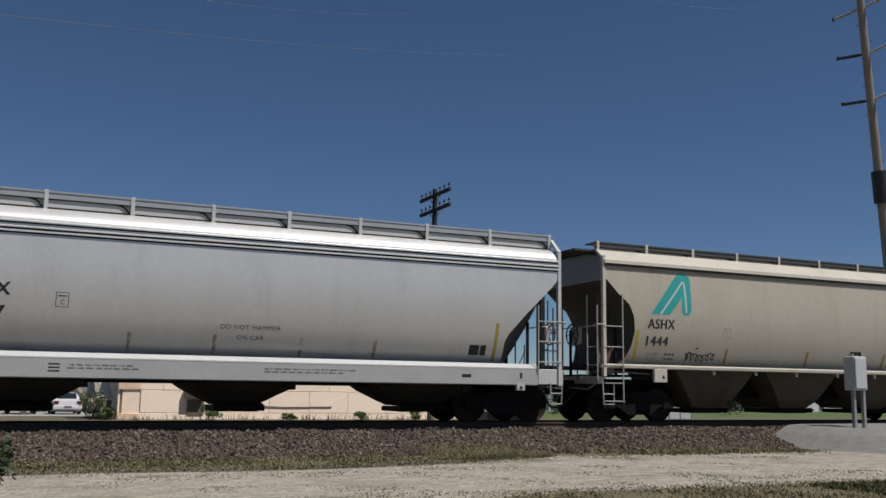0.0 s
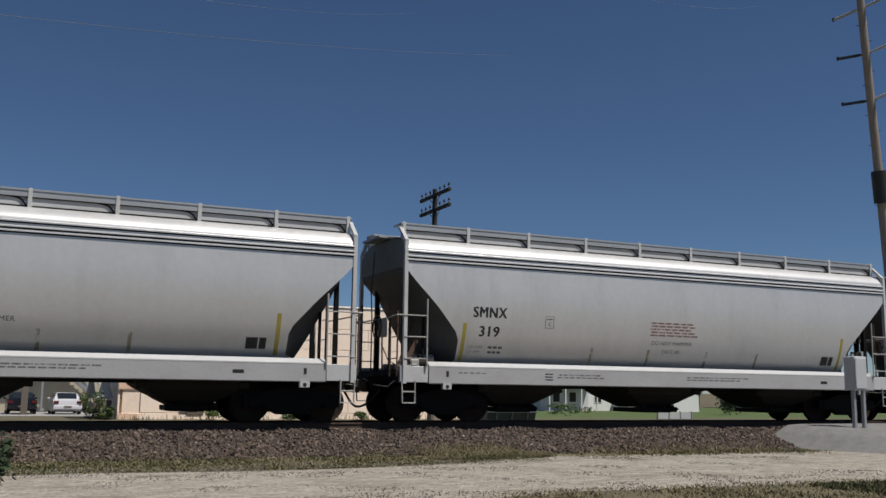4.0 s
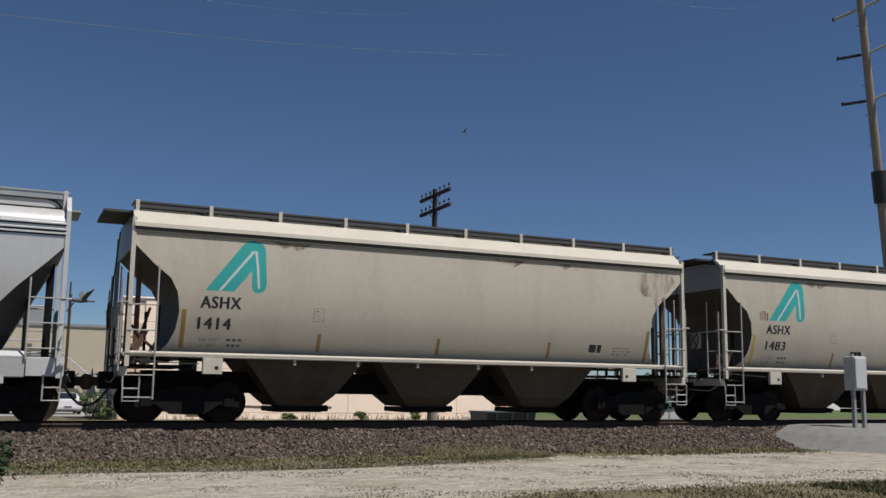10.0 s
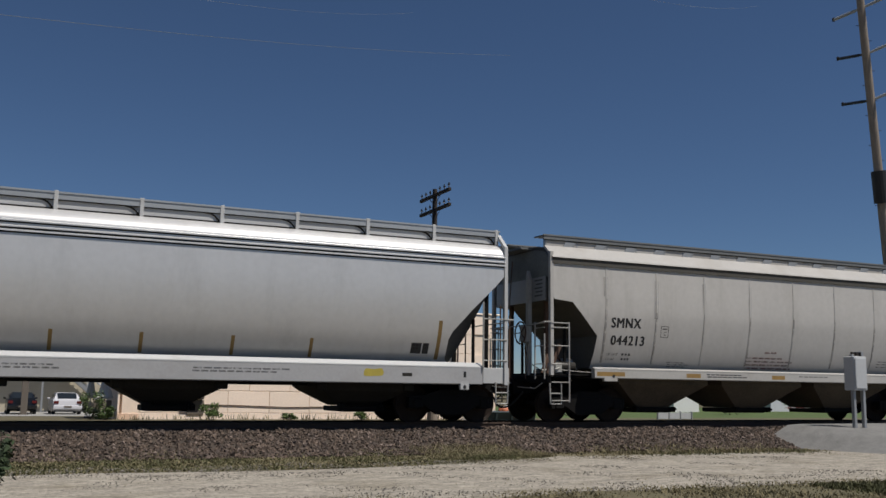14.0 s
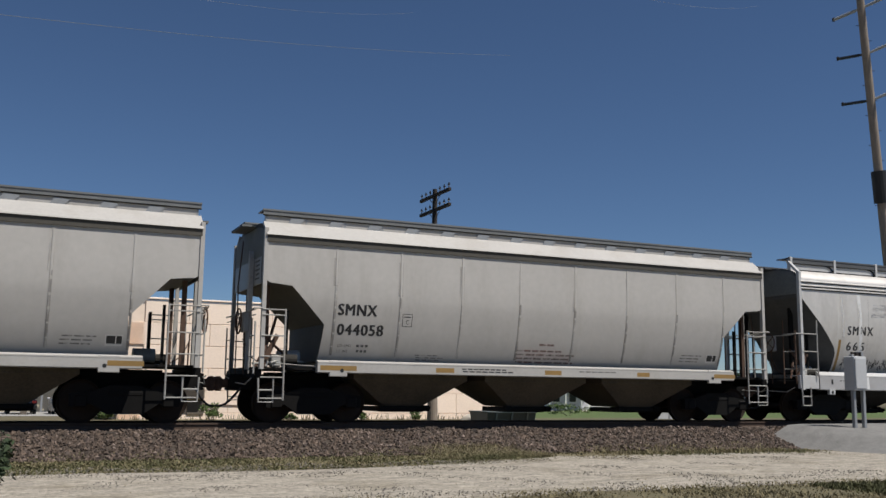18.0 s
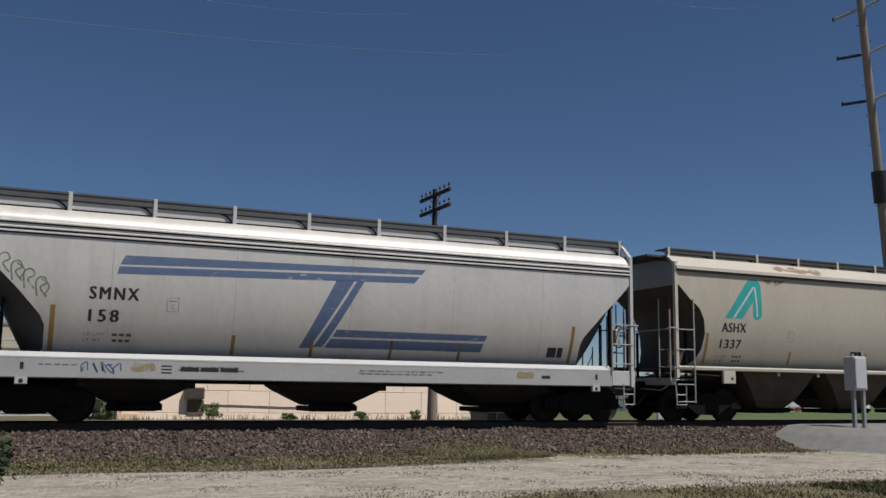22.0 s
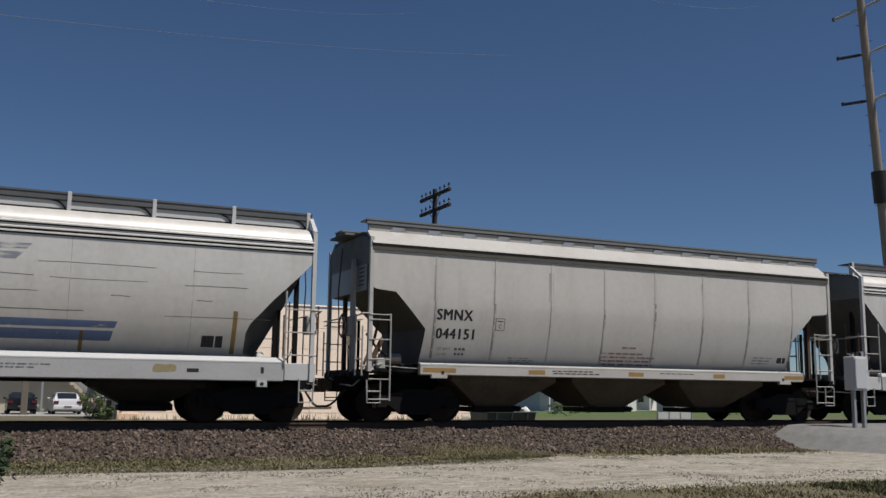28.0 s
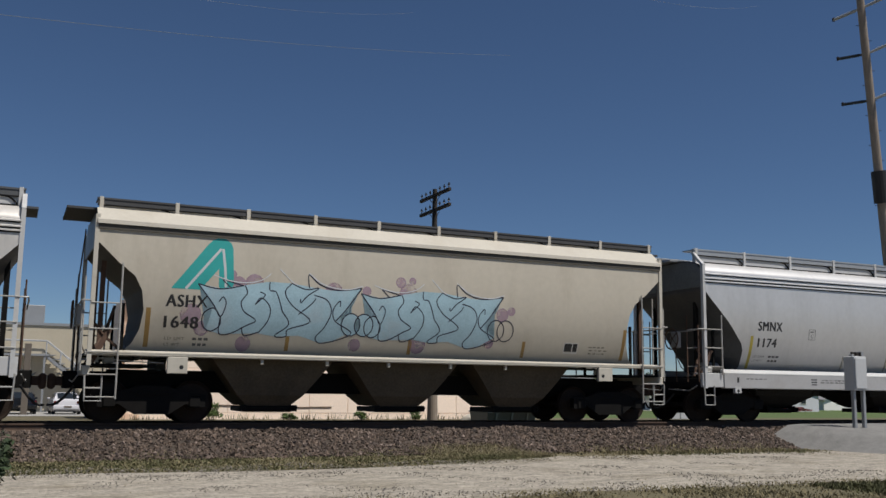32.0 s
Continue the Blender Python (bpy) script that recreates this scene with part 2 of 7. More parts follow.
# ---------------------------------------------------------------- mesh helpers
def finish(name, bm, material, smooth=False):
    me = bpy.data.meshes.new(name)
    bmesh.ops.recalc_face_normals(bm, faces=bm.faces)
    bm.to_mesh(me)
    bm.free()
    me.materials.append(M[material])
    if smooth:
        me.polygons.foreach_set("use_smooth", [True] * len(me.polygons))
        me.set_sharp_from_angle(angle=radians(38))
    return me


def part(name, bm, material, parent=None, label="", smooth=False):
    ob = new(name, finish(name, bm, material, smooth) if isinstance(bm, bmesh.types.BMesh) else bm)
    ob.parent = parent
    if label:
        tagged(ob, label)
    return ob


def thing(name, at, label, category, group="", kind=""):
    ob = new(name)
    ob.empty_display_size = 0.2
    ob.matrix_basis = at
    return tagged(ob, label, category, group, kind)


def box(bm, x0, x1, y0, y1, z0, z1, bev=0.0):
    r = bmesh.ops.create_cube(bm, size=1.0)
    vs = r["verts"]
    for v in vs:
        v.co = Vector(((x0 + x1) / 2 + v.co.x * (x1 - x0), (y0 + y1) / 2 + v.co.y * (y1 - y0), (z0 + z1) / 2 + v.co.z * (z1 - z0)))
    if bev:
        es = list({e for v in vs for e in v.link_edges})
        bmesh.ops.bevel(bm, geom=es, offset=bev, segments=1, affect="EDGES")
    return bm


def boxed(*a, bev=0.0):
    return box(bmesh.new(), *a, bev=bev)


def rod(bm, p, q, r, n=8, r2=None):
    p, q = Vector(p), Vector(q)
    d = q - p
    res = bmesh.ops.create_cone(bm, cap_ends=True, segments=n, radius1=r, radius2=r if r2 is None else r2, depth=d.length)
    m = Matrix.Translation((p + q) / 2) @ d.to_track_quat("Z", "Y").to_matrix().to_4x4()
    bmesh.ops.transform(bm, matrix=m, verts=res["verts"])
    return bm


def tube(bm, pts, r, n=6):
    """A bent rod: one skin swept along the points."""
    P = [Vector(p) for p in pts]
    rings = []
    up = Vector((0.123, 0.456, 0.881)).normalized()
    for i, p in enumerate(P):
        d = (P[min(i + 1, len(P) - 1)] - P[max(i - 1, 0)])
        if d.length < 1e-6:
            d = P[-1] - P[-2]
        d.normalize()
        side = d.cross(up).normalized()
        top = side.cross(d)
        rings.append([bm.verts.new(p + side * (r * math.cos(k)) + top * (r * math.sin(k))) for k in (2 * math.pi * j / n for j in range(n))])
    for a, b in zip(rings, rings[1:]):
        for j in range(n):
            bm.faces.new((a[j], a[(j + 1) % n], b[(j + 1) % n], b[j]))
    bm.faces.new(rings[0][::-1])
    bm.faces.new(rings[-1])
    return bm


def prism(bm, pts, y0, y1):
    """Extrude an outline given in x, z along y."""
    a = [bm.verts.new((x, y0, z)) for x, z in pts]
    b = [bm.verts.new((x, y1, z)) for x, z in pts]
    n = len(pts)
    bm.faces.new(a)
    bm.faces.new(b[::-1])
    for i in range(n):
        bm.faces.new((a[i], b[i], b[(i + 1) % n], a[(i + 1) % n]))
    return bm


def prism_x(bm, pts, x0, x1):
    """Extrude an outline given in y, z along x."""
    a = [bm.verts.new((x0, y, z)) for y, z in pts]
    b = [bm.verts.new((x1, y, z)) for y, z in pts]
    n = len(pts)
    bm.faces.new(a)
    bm.faces.new(b[::-1])
    for i in range(n):
        bm.faces.new((a[i], b[i], b[(i + 1) % n], a[(i + 1) % n]))
    return bm


def lerp_table(tab, z):
    """Linear look-up in rows (z, value), z rising."""
    if z <= tab[0][0]:
        return tab[0][1]
    for (a, va), (b, vb) in zip(tab, tab[1:]):
        if z <= b:
            return va + (vb - va) * (z - a) / (b - a)
    return tab[-1][1]


# ---------------------------------------------------------------- hopper cars
# Tables rise with height above the rail: half width of the body, cut-back of the side sheet at
# the car's ends, and cut-back of the slope sheet at the centre line.
KINDS = {
    "round": dict(
        L=15.78, half=[(1.40, 1.12), (1.55, 1.205), (1.7, 1.282), (2.0, 1.404), (2.3, 1.487), (2.6, 1.543), (2.9, 1.578), (3.2, 1.596), (3.5, 1.60), (3.88, 1.60), (4.15, 1.60), (4.22, 1.56), (4.30, 1.49), (4.38, 1.38), (4.45, 1.2), (4.51, 0.9), (4.55, 0.0)],
        cut=[(1.40, 1.38), (1.55, 1.47), (2.0, 1.46), (2.2, 1.37), (2.75, 0.88), (3.35, 0.27), (3.62, 0.02), (3.7, 0.0)],
        inner=[(1.40, 1.14), (2.4, 0.64), (3.40, 0.13), (3.62, 0.0)],
        sill=(0.93, 1.36, 1.46), sill_x=(0.62, 0.62), hop=[3.40, 7.87, 12.34], hop_top=(1.20, 0.84), hop_bot=(0.42, 0.25)),
    "oval": dict(
        L=14.37, half=[(1.50, 1.17), (1.65, 1.25), (1.8, 1.317), (2.1, 1.422), (2.4, 1.498), (2.8, 1.560), (3.2, 1.590), (3.6, 1.60), (4.10, 1.60), (4.17, 1.58), (4.28, 1.48), (4.40, 1.36), (4.51, 1.22), (4.57, 0.9), (4.60, 0.0)],
        cut=[(1.50, 0.66), (1.7, 0.84), (2.0, 0.97), (2.4, 1.02), (2.8, 0.96), (3.1, 0.80), (3.32, 0.52), (3.36, 0.46), (3.80, 0.0)],
        inner=[(1.50, 0.62), (1.7, 0.80), (2.0, 0.92), (2.4, 0.97), (2.8, 0.90), (3.1, 0.72), (3.36, 0.38), (3.80, 0.0)],
        sill=(1.41, 1.41, 1.53), sill_x=(-0.1, -0.1), hop=[3.97, 7.17, 10.37], hop_top=(1.38, 1.40), hop_bot=(0.50, 0.24)),
    "flat": dict(
        L=14.35, half=[(1.40, 1.19), (1.55, 1.262), (1.7, 1.325), (2.0, 1.424), (2.4, 1.514), (2.8, 1.58), (3.2, 1.598), (3.5, 1.60), (4.10, 1.60), (4.17, 1.58), (4.28, 1.48), (4.40, 1.36), (4.51, 1.22), (4.57, 0.9), (4.60, 0.0)],
        cut=[(1.40, 1.36), (2.24, 1.43), (3.08, 0.62), (3.13, 0.10), (3.2, 0.0)],
        inner=[(1.40, 1.30), (2.24, 1.40), (2.9, 0.92), (3.08, 0.60), (3.13, 0.08), (3.2, 0.0)],
        sill=(1.14, 1.14, 1.43), sill_x=(1.27, 1.10), hop=[3.72, 7.15, 10.58], hop_top=(1.47, 1.02), hop_bot=(0.50, 0.25)),
}


def half_width(kind, z):
    """Half the body's width at a height, with the kinks of the table softened."""
    tab = KINDS[kind]["half"]
    if tab[0][0] + 0.13 < z < 3.6:
        return sum(lerp_table(tab, z + d) for d in (-0.14, -0.07, 0.0, 0.07, 0.14)) / 5
    return max(lerp_table(tab, z), 0.01)


def levels(kind):
    """Heights of the rings of the body."""
    K = KINDS[kind]
    z0, z1 = K["half"][0][0], K["half"][-1][0]
    return sorted({round(a, 3) for tab in ("half", "cut", "inner") for a, _ in K[tab] if z0 <= a <= z1} | {round(z0 + 0.15 * i, 3) for i in range(int((z1 - z0) / 0.15))} | {round(z0 + 0.075 * i, 3) for i in range(30)})


def shell(kind):
    """Side sheets with roof, and the two end slope sheets, as lofted rings."""
    K = KINDS[kind]
    L = K["L"]
    nx = 24
    bs, e1, e2 = bmesh.new(), bmesh.new(), bmesh.new()
    ring_s, ring_1, ring_2 = [], [], []
    for z in levels(kind):
        h, c, n = half_width(kind, z), lerp_table(K["cut"], z), lerp_table(K["inner"], z)
        ring_s.append([[bs.verts.new((c + (L - 2 * c) * i / nx, s * h, z)) for i in range(nx + 1)] for s in (-1, 1)])
        inset = max(h - 0.55, h * 0.4)
        rows = []
        for b, sg, x in ((e1, 1, 0.0), (e2, -1, L)):
            pts = [(x + sg * c, -h), (x + sg * n, -inset), (x + sg * n, inset), (x + sg * c, h)]
            rows.append([b.verts.new((px, py, z)) for px, py in pts])
        ring_1.append(rows[0])
        ring_2.append(rows[1])
    for a, b in zip(ring_s, ring_s[1:]):
        for s in (0, 1):
            for i in range(nx):
                bs.faces.new((a[s][i], a[s][i + 1], b[s][i + 1], b[s][i]))
    for rings, b in ((ring_1, e1), (ring_2, e2)):
        for a, c in zip(rings, rings[1:]):
            for i in range(3):
                b.faces.new((a[i], a[i + 1], c[i + 1], c[i]))
    bmesh.ops.remove_doubles(bs, verts=bs.verts, dist=0.002)
    return bs, e1, e2


def hopper(kind, xc):
    K = KINDS[kind]
    (ht, zt), (hb, zb) = K["hop_top"], K["hop_bot"]
    yt, yb = (1.06, 0.55) if kind == "round" else ((1.16, 0.75) if kind == "oval" else (1.26, 0.7))
    bm = bmesh.new()
    top = [bm.verts.new((xc + sx * ht, sy * yt, zt)) for sx, sy in ((-1, -1), (1, -1), (1, 1), (-1, 1))]
    bot = [bm.verts.new((xc + sx * hb, sy * yb, zb + 0.14)) for sx, sy in ((-1, -1), (1, -1), (1, 1), (-1, 1))]
    up = [bm.verts.new((xc + sx * ht, sy * yt, zt + (0.12 if kind == "oval" else 0.4))) for sx, sy in ((-1, -1), (1, -1), (1, 1), (-1, 1))]
    rings = [(up, top), (top, bot)]
    if kind == "oval":
        mids = [[bm.verts.new((xc + sx * hx, sy * hy, z)) for sx, sy in ((-1, -1), (1, -1), (1, 1), (-1, 1))] for hx, hy, z in ((1.10, 1.10, 1.05), (0.76, 0.95, 0.62))]
        rings = [(up, top), (top, mids[0]), (mids[0], mids[1]), (mids[1], bot)]
    if kind == "round":
        mids = [[bm.verts.new((xc + sx * hx, sy * hy, z)) for sx, sy in ((-1, -1), (1, -1), (1, 1), (-1, 1))] for hx, hy, z in ((1.05, 1.02, 0.74), (0.62, 0.74, 0.50))]
        rings = [(up, top), (top, mids[0]), (mids[0], mids[1]), (mids[1], bot)]
    for r, q in rings:
        for i in range(4):
            bm.faces.new((r[i], r[(i + 1) % 4], q[(i + 1) % 4], q[i]))
    bm.faces.new(bot)
    return bm


def outlet(kind, xc):
    K = KINDS[kind]
    hb, zb = K["hop_bot"]
    bm = boxed(xc - hb - 0.05, xc + hb + 0.05, -0.72, 0.72, zb, zb + 0.12, bev=0.015)
    box(bm, xc - hb - 0.12, xc + hb + 0.12, -0.80, -0.66, zb + 0.03, zb + 0.14, bev=0.02)
    rod(bm, (xc + hb + 0.1, -0.95, zb + 0.1), (xc + hb + 0.1, 0.95, zb + 0.1), 0.035)
    for s in (-1, 1):
        box(bm, xc + s * (hb + 0.08) - 0.07, xc + s * (hb + 0.08) + 0.07, -0.86, -0.70, zb + 0.02, zb + 0.16)
    return bm


def wheelset_mesh():
    bm = bmesh.new()
    for s in (-1, 1):
        prof = [(0.0, 0.19), (0.03, 0.19), (0.045, 0.40), (0.0, 0.46), (0.10, 0.475), (0.13, 0.44), (0.13, 0.405), (0.085, 0.40), (0.07, 0.19), (0.12, 0.17), (0.12, 0.0)]
        rings = []
        for w, r in [(-0.02, 0.0), (-0.02, 0.16)] + prof:
            y = s * (0.8 - w)
            rings.append([bm.verts.new((r * math.cos(a), y, r * math.sin(a))) for a in (2 * math.pi * i / 28 for i in range(28))])
        for a, b in zip(rings, rings[1:]):
            for i in range(28):
                bm.faces.new((a[i], a[(i + 1) % 28], b[(i + 1) % 28], b[i]))
    rod(bm, (0, -1.02, 0), (0, 1.02, 0), 0.085, 12)
    for s in (-1, 1):                                   # end-cap bolts, off centre so that the turning shows
        for k in range(3):
            a = 2.094 * k
            rod(bm, (0.05 * math.cos(a), s * 1.02, 0.05 * math.sin(a)), (0.05 * math.cos(a), s * 1.06, 0.05 * math.sin(a)), 0.02, 6)
    bmesh.ops.remove_doubles(bm, verts=bm.verts, dist=0.0005)
    return bm


def side_frame_mesh():
    """Cast truck side with its two journal boxes and spring opening."""
    pts = [(-1.12, 0.36), (-1.12, 0.62), (-0.72, 0.66), (-0.30, 0.80), (0.30, 0.80), (0.72, 0.66), (1.12, 0.62), (1.12, 0.36), (0.92, 0.34), (0.70, 0.42), (0.36, 0.20), (-0.36, 0.20), (-0.70, 0.42), (-0.92, 0.34)]
    bm = prism(bmesh.new(), pts, -0.09, 0.09)
    for s in (-1, 1):
        box(bm, s * 0.889 - 0.13, s * 0.889 + 0.13, -0.17, 0.12, 0.34, 0.60, bev=0.03)
        rod(bm, (s * 0.889, -0.20, 0.457), (s * 0.889, -0.10, 0.457), 0.085, 12)
    for x in (-0.22, 0.0, 0.22):
        rod(bm, (x, -0.12, 0.30), (x, -0.12, 0.56), 0.075, 10)
    box(bm, -0.36, 0.36, -0.14, 0.1, 0.58, 0.68, bev=0.02)
    return bm


def build_car(kind, paint, steel, end_paint, hop_paint, board, label):
    """One hopper car, its left end at the origin, standing on the rail top."""
    K = KINDS[kind]
    L = K["L"]
    car = thing("hopper_car", pose(0, 0, 0), label, "hopper car", "cars of the freight train")
    bs, e1, e2 = shell(kind)
    part("body", bs, paint, car, smooth=True)
    # dark end paint; the downward slope's shade is put into its colour too
    part("end_sheet", e1, end_paint, car, "end slope sheet, dark paint with its shade in the colour", smooth=True)
    part("end_sheet", e2, end_paint, car, "end slope sheet, dark paint with its shade in the colour", smooth=True)
    # beads, eave strip or panel ribs
    if kind == "round":
        for s in (-1, 1):
            for z in (3.88, 3.965, 4.085):
                part("bead", prism_x(bmesh.new(), [(s * 1.595, z - 0.018), (s * 1.636, z - 0.018), (s * 1.636, z + 0.006), (s * 1.595, z + 0.034)], 0.01, L - 0.01), paint, car)
                # thin black strip that stands in for the shade beneath each bead
                part("bead_grime", boxed(0.02, L - 0.02, *sorted((s * 1.598, s * 1.6035)), z - 0.050, z - 0.020), "black_steel", car, "dark strip for the shade under the bead")
    elif kind == "flat":
        for s in (-1, 1):
            for i in range(8):
                x = 1.66 + 1.615 * i
                if x < L - 0.9:
                    b = bmesh.new()
                    zs = [1.45 + 0.3 * j for j in range(9)] + [4.04]
                    prev = None
                    for z in zs:
                        h = half_width(kind, z)
                        row = [b.verts.new((x - 0.022, s * (h - 0.005), z)), b.verts.new((x - 0.022, s * (h + 0.009), z)), b.verts.new((x + 0.022, s * (h + 0.009), z)), b.verts.new((x + 0.022, s * (h - 0.005), z))]
                        if prev:
                            for j in range(3):
                                b.faces.new((prev[j], prev[j + 1], row[j + 1], row[j]))
                        prev = row
                    part("panel_rib", b, paint, car)
    # roof eave flange at each side
    if kind != "round":
        for s in (-1, 1):
            low, lip = (4.162, 4.25) if kind == "oval" else (4.205, 4.235)
            part("eave_strip", prism_x(bmesh.new(), [(s * 1.57, low), (s * 1.668, low), (s * 1.658, lip), (s * 1.25, 4.56), (s * 1.20, 4.53)], -0.02, L + 0.02), steel, car)
    if kind != "round":
        for s in (-1, 1):
            # brown band added where the eave throws its shadow on the side
            part("eave_angle", boxed(0.0, L, *sorted((s * 1.57, s * 1.635)), 4.052, 4.160 if kind == "oval" else 4.203), "brown_end", car, "dark band for the shade under the eave")
    # side sills
    z0, zl, z1 = K["sill"]
    a, b = K["sill_x"]
    back = 1.44
    for s in (-1, 1):
        out = 1.60
        zt = zl if zl > z0 else z1 - 0.04
        pts = [(s * (out - 0.02), z0), (s * out, z0 + 0.02), (s * out, zt - 0.03), (s * back, zt - 0.03), (s * back, z0)]
        sl = part("side_sill", prism_x(bmesh.new(), pts, a, L - b), "sill_grey" if kind == "round" else steel, car, "dusty grey painted sill web" if kind == "round" else "")
        pts = [(s * back, zt - 0.028), (s * (out + 0.004), zt - 0.028), (s * (out + 0.004), zt), (s * (out - 0.13), z1), (s * back, z1 - 0.01)]
        part("sill_ledge", prism_x(bmesh.new(), pts, a, L - b), steel, sl)
        # hidden plate, added only to keep sun off hoppers and wheels
        part("trough_plate", boxed(a, L - b, *sorted((s * (back + 0.004), s * 0.9)), z0 + 0.03, z0 + 0.05), "black_steel", sl, "unseen black plate added to block sun behind the sill")
    for xe, sg in ((0.0, 1), (L, -1)):
        if kind == "round":
            # end wing of the sill, set back a little, with its joint to the long sill
            for s in (-1, 1):
                part("sill_end", boxed(*sorted((xe - sg * 0.12, xe + sg * 0.60)), *sorted((s * 1.585, s * 1.45)), z0 + 0.03, zl - 0.02, bev=0.01), steel, car)
        part("end_beam", boxed(*sorted((xe - sg * 0.14, xe + sg * 0.02)), -1.5, 1.5, 0.95 if kind == "round" else 1.0, 1.2, bev=0.02), steel if kind == "oval" else "black_steel", car)
        part("end_platform", boxed(*sorted((xe - sg * 0.10, xe + sg * 1.35)), -1.4, 1.4, 1.20, 1.25), "black_steel", car)
        cap = prism_x(bmesh.new(), [(-1.5, 3.72), (1.5, 3.72), (1.5, 4.2), (1.3, 4.38), (0.8, 4.48), (-0.8, 4.48), (-1.3, 4.38), (-1.5, 4.2)], *sorted((xe - sg * 0.035, xe - sg * 0.005)))
        part("end_cap", cap, "metal_grey" if kind == "oval" else "end_grey", car, "grey upper end panel")
        if kind == "flat":
            part("end_panel", boxed(*sorted((xe - sg * 0.05, xe - sg * 0.02)), -1.35, 1.35, 3.12, 3.74), "metal_grey", car, "grey lower end panel")
            part("end_post", prism_x(bmesh.new(), [(-0.66, 1.2), (-0.52, 1.2), (-0.52, 3.75), (-0.57, 3.95), (-0.66, 3.75)], *sorted((xe - sg * 0.16, xe - sg * 0.06))), "handrail", car)
            for k in range(5):
                part("end_print", boxed(*sorted((xe - sg * 0.056, xe - sg * 0.05)), -1.2, -0.8 - 0.06 * (k % 2), 3.24 + 0.1 * k, 3.28 + 0.1 * k), "grey_ink", car)
        # centre sill stub, draft gear and coupler
        bm = boxed(*sorted((xe - sg * 0.42, xe + sg * 2.6)), -0.32, 0.32, 0.72, 1.10, bev=0.02)
        part("draft_sill", bm, "black_steel", car)
        bm = boxed(*sorted((xe - sg * 0.60, xe - sg * 0.40)), -0.1, 0.1, 0.78, 0.98, bev=0.03)
        box(bm, *sorted((xe - sg * 0.72, xe - sg * 0.56)), -0.17, 0.17, 0.70, 1.04, bev=0.05)
        part("coupler", bm, "rust_rail", car, "rusty knuckle coupler")
        hose = [(xe - sg * (0.20 + 0.50 * t), -0.45 + 0.3 * t, 0.78 - 0.42 * math.sin(math.pi * 0.56 * t) ** 1.0) for t in (0, 0.2, 0.4, 0.6, 0.8, 1.0)]
        part("air_hose", tube(bmesh.new(), hose, 0.028, 7), "rubber", car, "black rubber air brake hose")
        part("cut_lever", tube(bmesh.new(), [(xe - sg * 0.2, -1.45, 1.0), (xe - sg * 0.28, -1.2, 0.86), (xe - sg * 0.3, -0.3, 0.9), (xe - sg * 0.5, -0.1, 1.05)], 0.014, 5), "handrail", car)
        # struts that hold the overhanging end
        for s in (-1, 1):
            part("end_strut", boxed(*sorted((xe + sg * 0.16, xe + sg * 0.26)), s * 0.95 - 0.05, s * 0.95 + 0.05, 1.2, 3.45), "black_steel" if kind == "round" else "rust_rail", car)
            part("inner_strut", boxed(*sorted((xe + sg * 0.62, xe + sg * 0.68)), s * 1.12 - 0.03, s * 1.12 + 0.03, 1.25, 2.55), "black_steel", car)
        # corner posts with the bent top
        for s in (-1, 1):
            bm = boxed(*sorted((xe - sg * 0.06, xe + sg * 0.03)), *sorted((s * 1.625, s * 1.52)), z0 if kind == "round" else 1.2, 4.36)
            if kind == "round":
                prism_pts = [(s * 1.63, 4.34), (s * 1.52, 4.34), (s * 1.12, 4.70), (s * 1.22, 4.72)]
                prism_x(bm, prism_pts, *sorted((xe - sg * 0.06, xe + sg * 0.03)))
            part("corner_post", bm, steel, car)
        # ladders at the sides of both ends
        top = 2.95 if kind == "round" else (3.35 if kind == "oval" else 2.55)
        reach = (0.48 if kind == "flat" else 0.54) if sg > 0 else 0.62
        for s in (-1, 1):
            y = s * 1.63
            lad = part("side_ladder", rod(bmesh.new(), (xe + sg * reach, y, 0.52 if kind != "round" else 1.3), (xe + sg * reach, y, top), 0.021, 6), "handrail", car)
            rungs = (1.52, 2.03, 2.54) if kind == "round" else ((0.56, 1.02, 1.48, 1.94, 2.40, 2.52) if kind == "flat" else (0.56, 1.02, 1.48, 1.96, 2.50))
            for z in rungs:
                part("rung", rod(bmesh.new(), (xe - sg * 0.04, y, z), (xe + sg * reach, y, z), 0.015, 6), "handrail", lad)
            st = tube(bmesh.new(), [(xe - sg * 0.08, s * 1.6, 1.0), (xe - sg * 0.06, s * 1.6, 0.48), (xe + sg * 0.26, s * 1.6, 0.48), (xe + sg * 0.26, s * 1.6, 1.0)], 0.022, 6)
            rod(st, (xe - sg * 0.06, s * 1.6, 0.74), (xe + sg * 0.26, s * 1.6, 0.74), 0.018, 6)
            part("sill_step", st, "handrail", car)
        # end ladder towards the near corner, up to the roof
        for s in (-1, 1):
            y0, y1 = s * 1.50, s * 1.02
            bm = rod(bmesh.new(), (xe - sg * 0.17, y1, 1.1), (xe - sg * 0.17, y1, top), 0.02, 6)
            rod(bm, (xe - sg * 0.17, y0, 1.1), (xe - sg * 0.17, y0, top - 0.3), 0.02, 6)
            lad = part("end_ladder", bm, "rust_rail" if kind == "round" else "handrail", car)
            for z in [r for r in rungs if r > 1.2]:
                part("rung", rod(bmesh.new(), (xe - sg * 0.17, y0, z), (xe - sg * 0.17, y1, z), 0.014, 5), "handrail", lad)
        part("end_handrail", tube(bmesh.new(), [(xe - sg * 0.04, -1.63, 2.54), (xe - sg * 0.22, -1.6, 2.54), (xe - sg * 0.24, -1.3, 2.50), (xe - sg * 0.24, 1.3, 2.50)], 0.017, 6), "handrail", car)
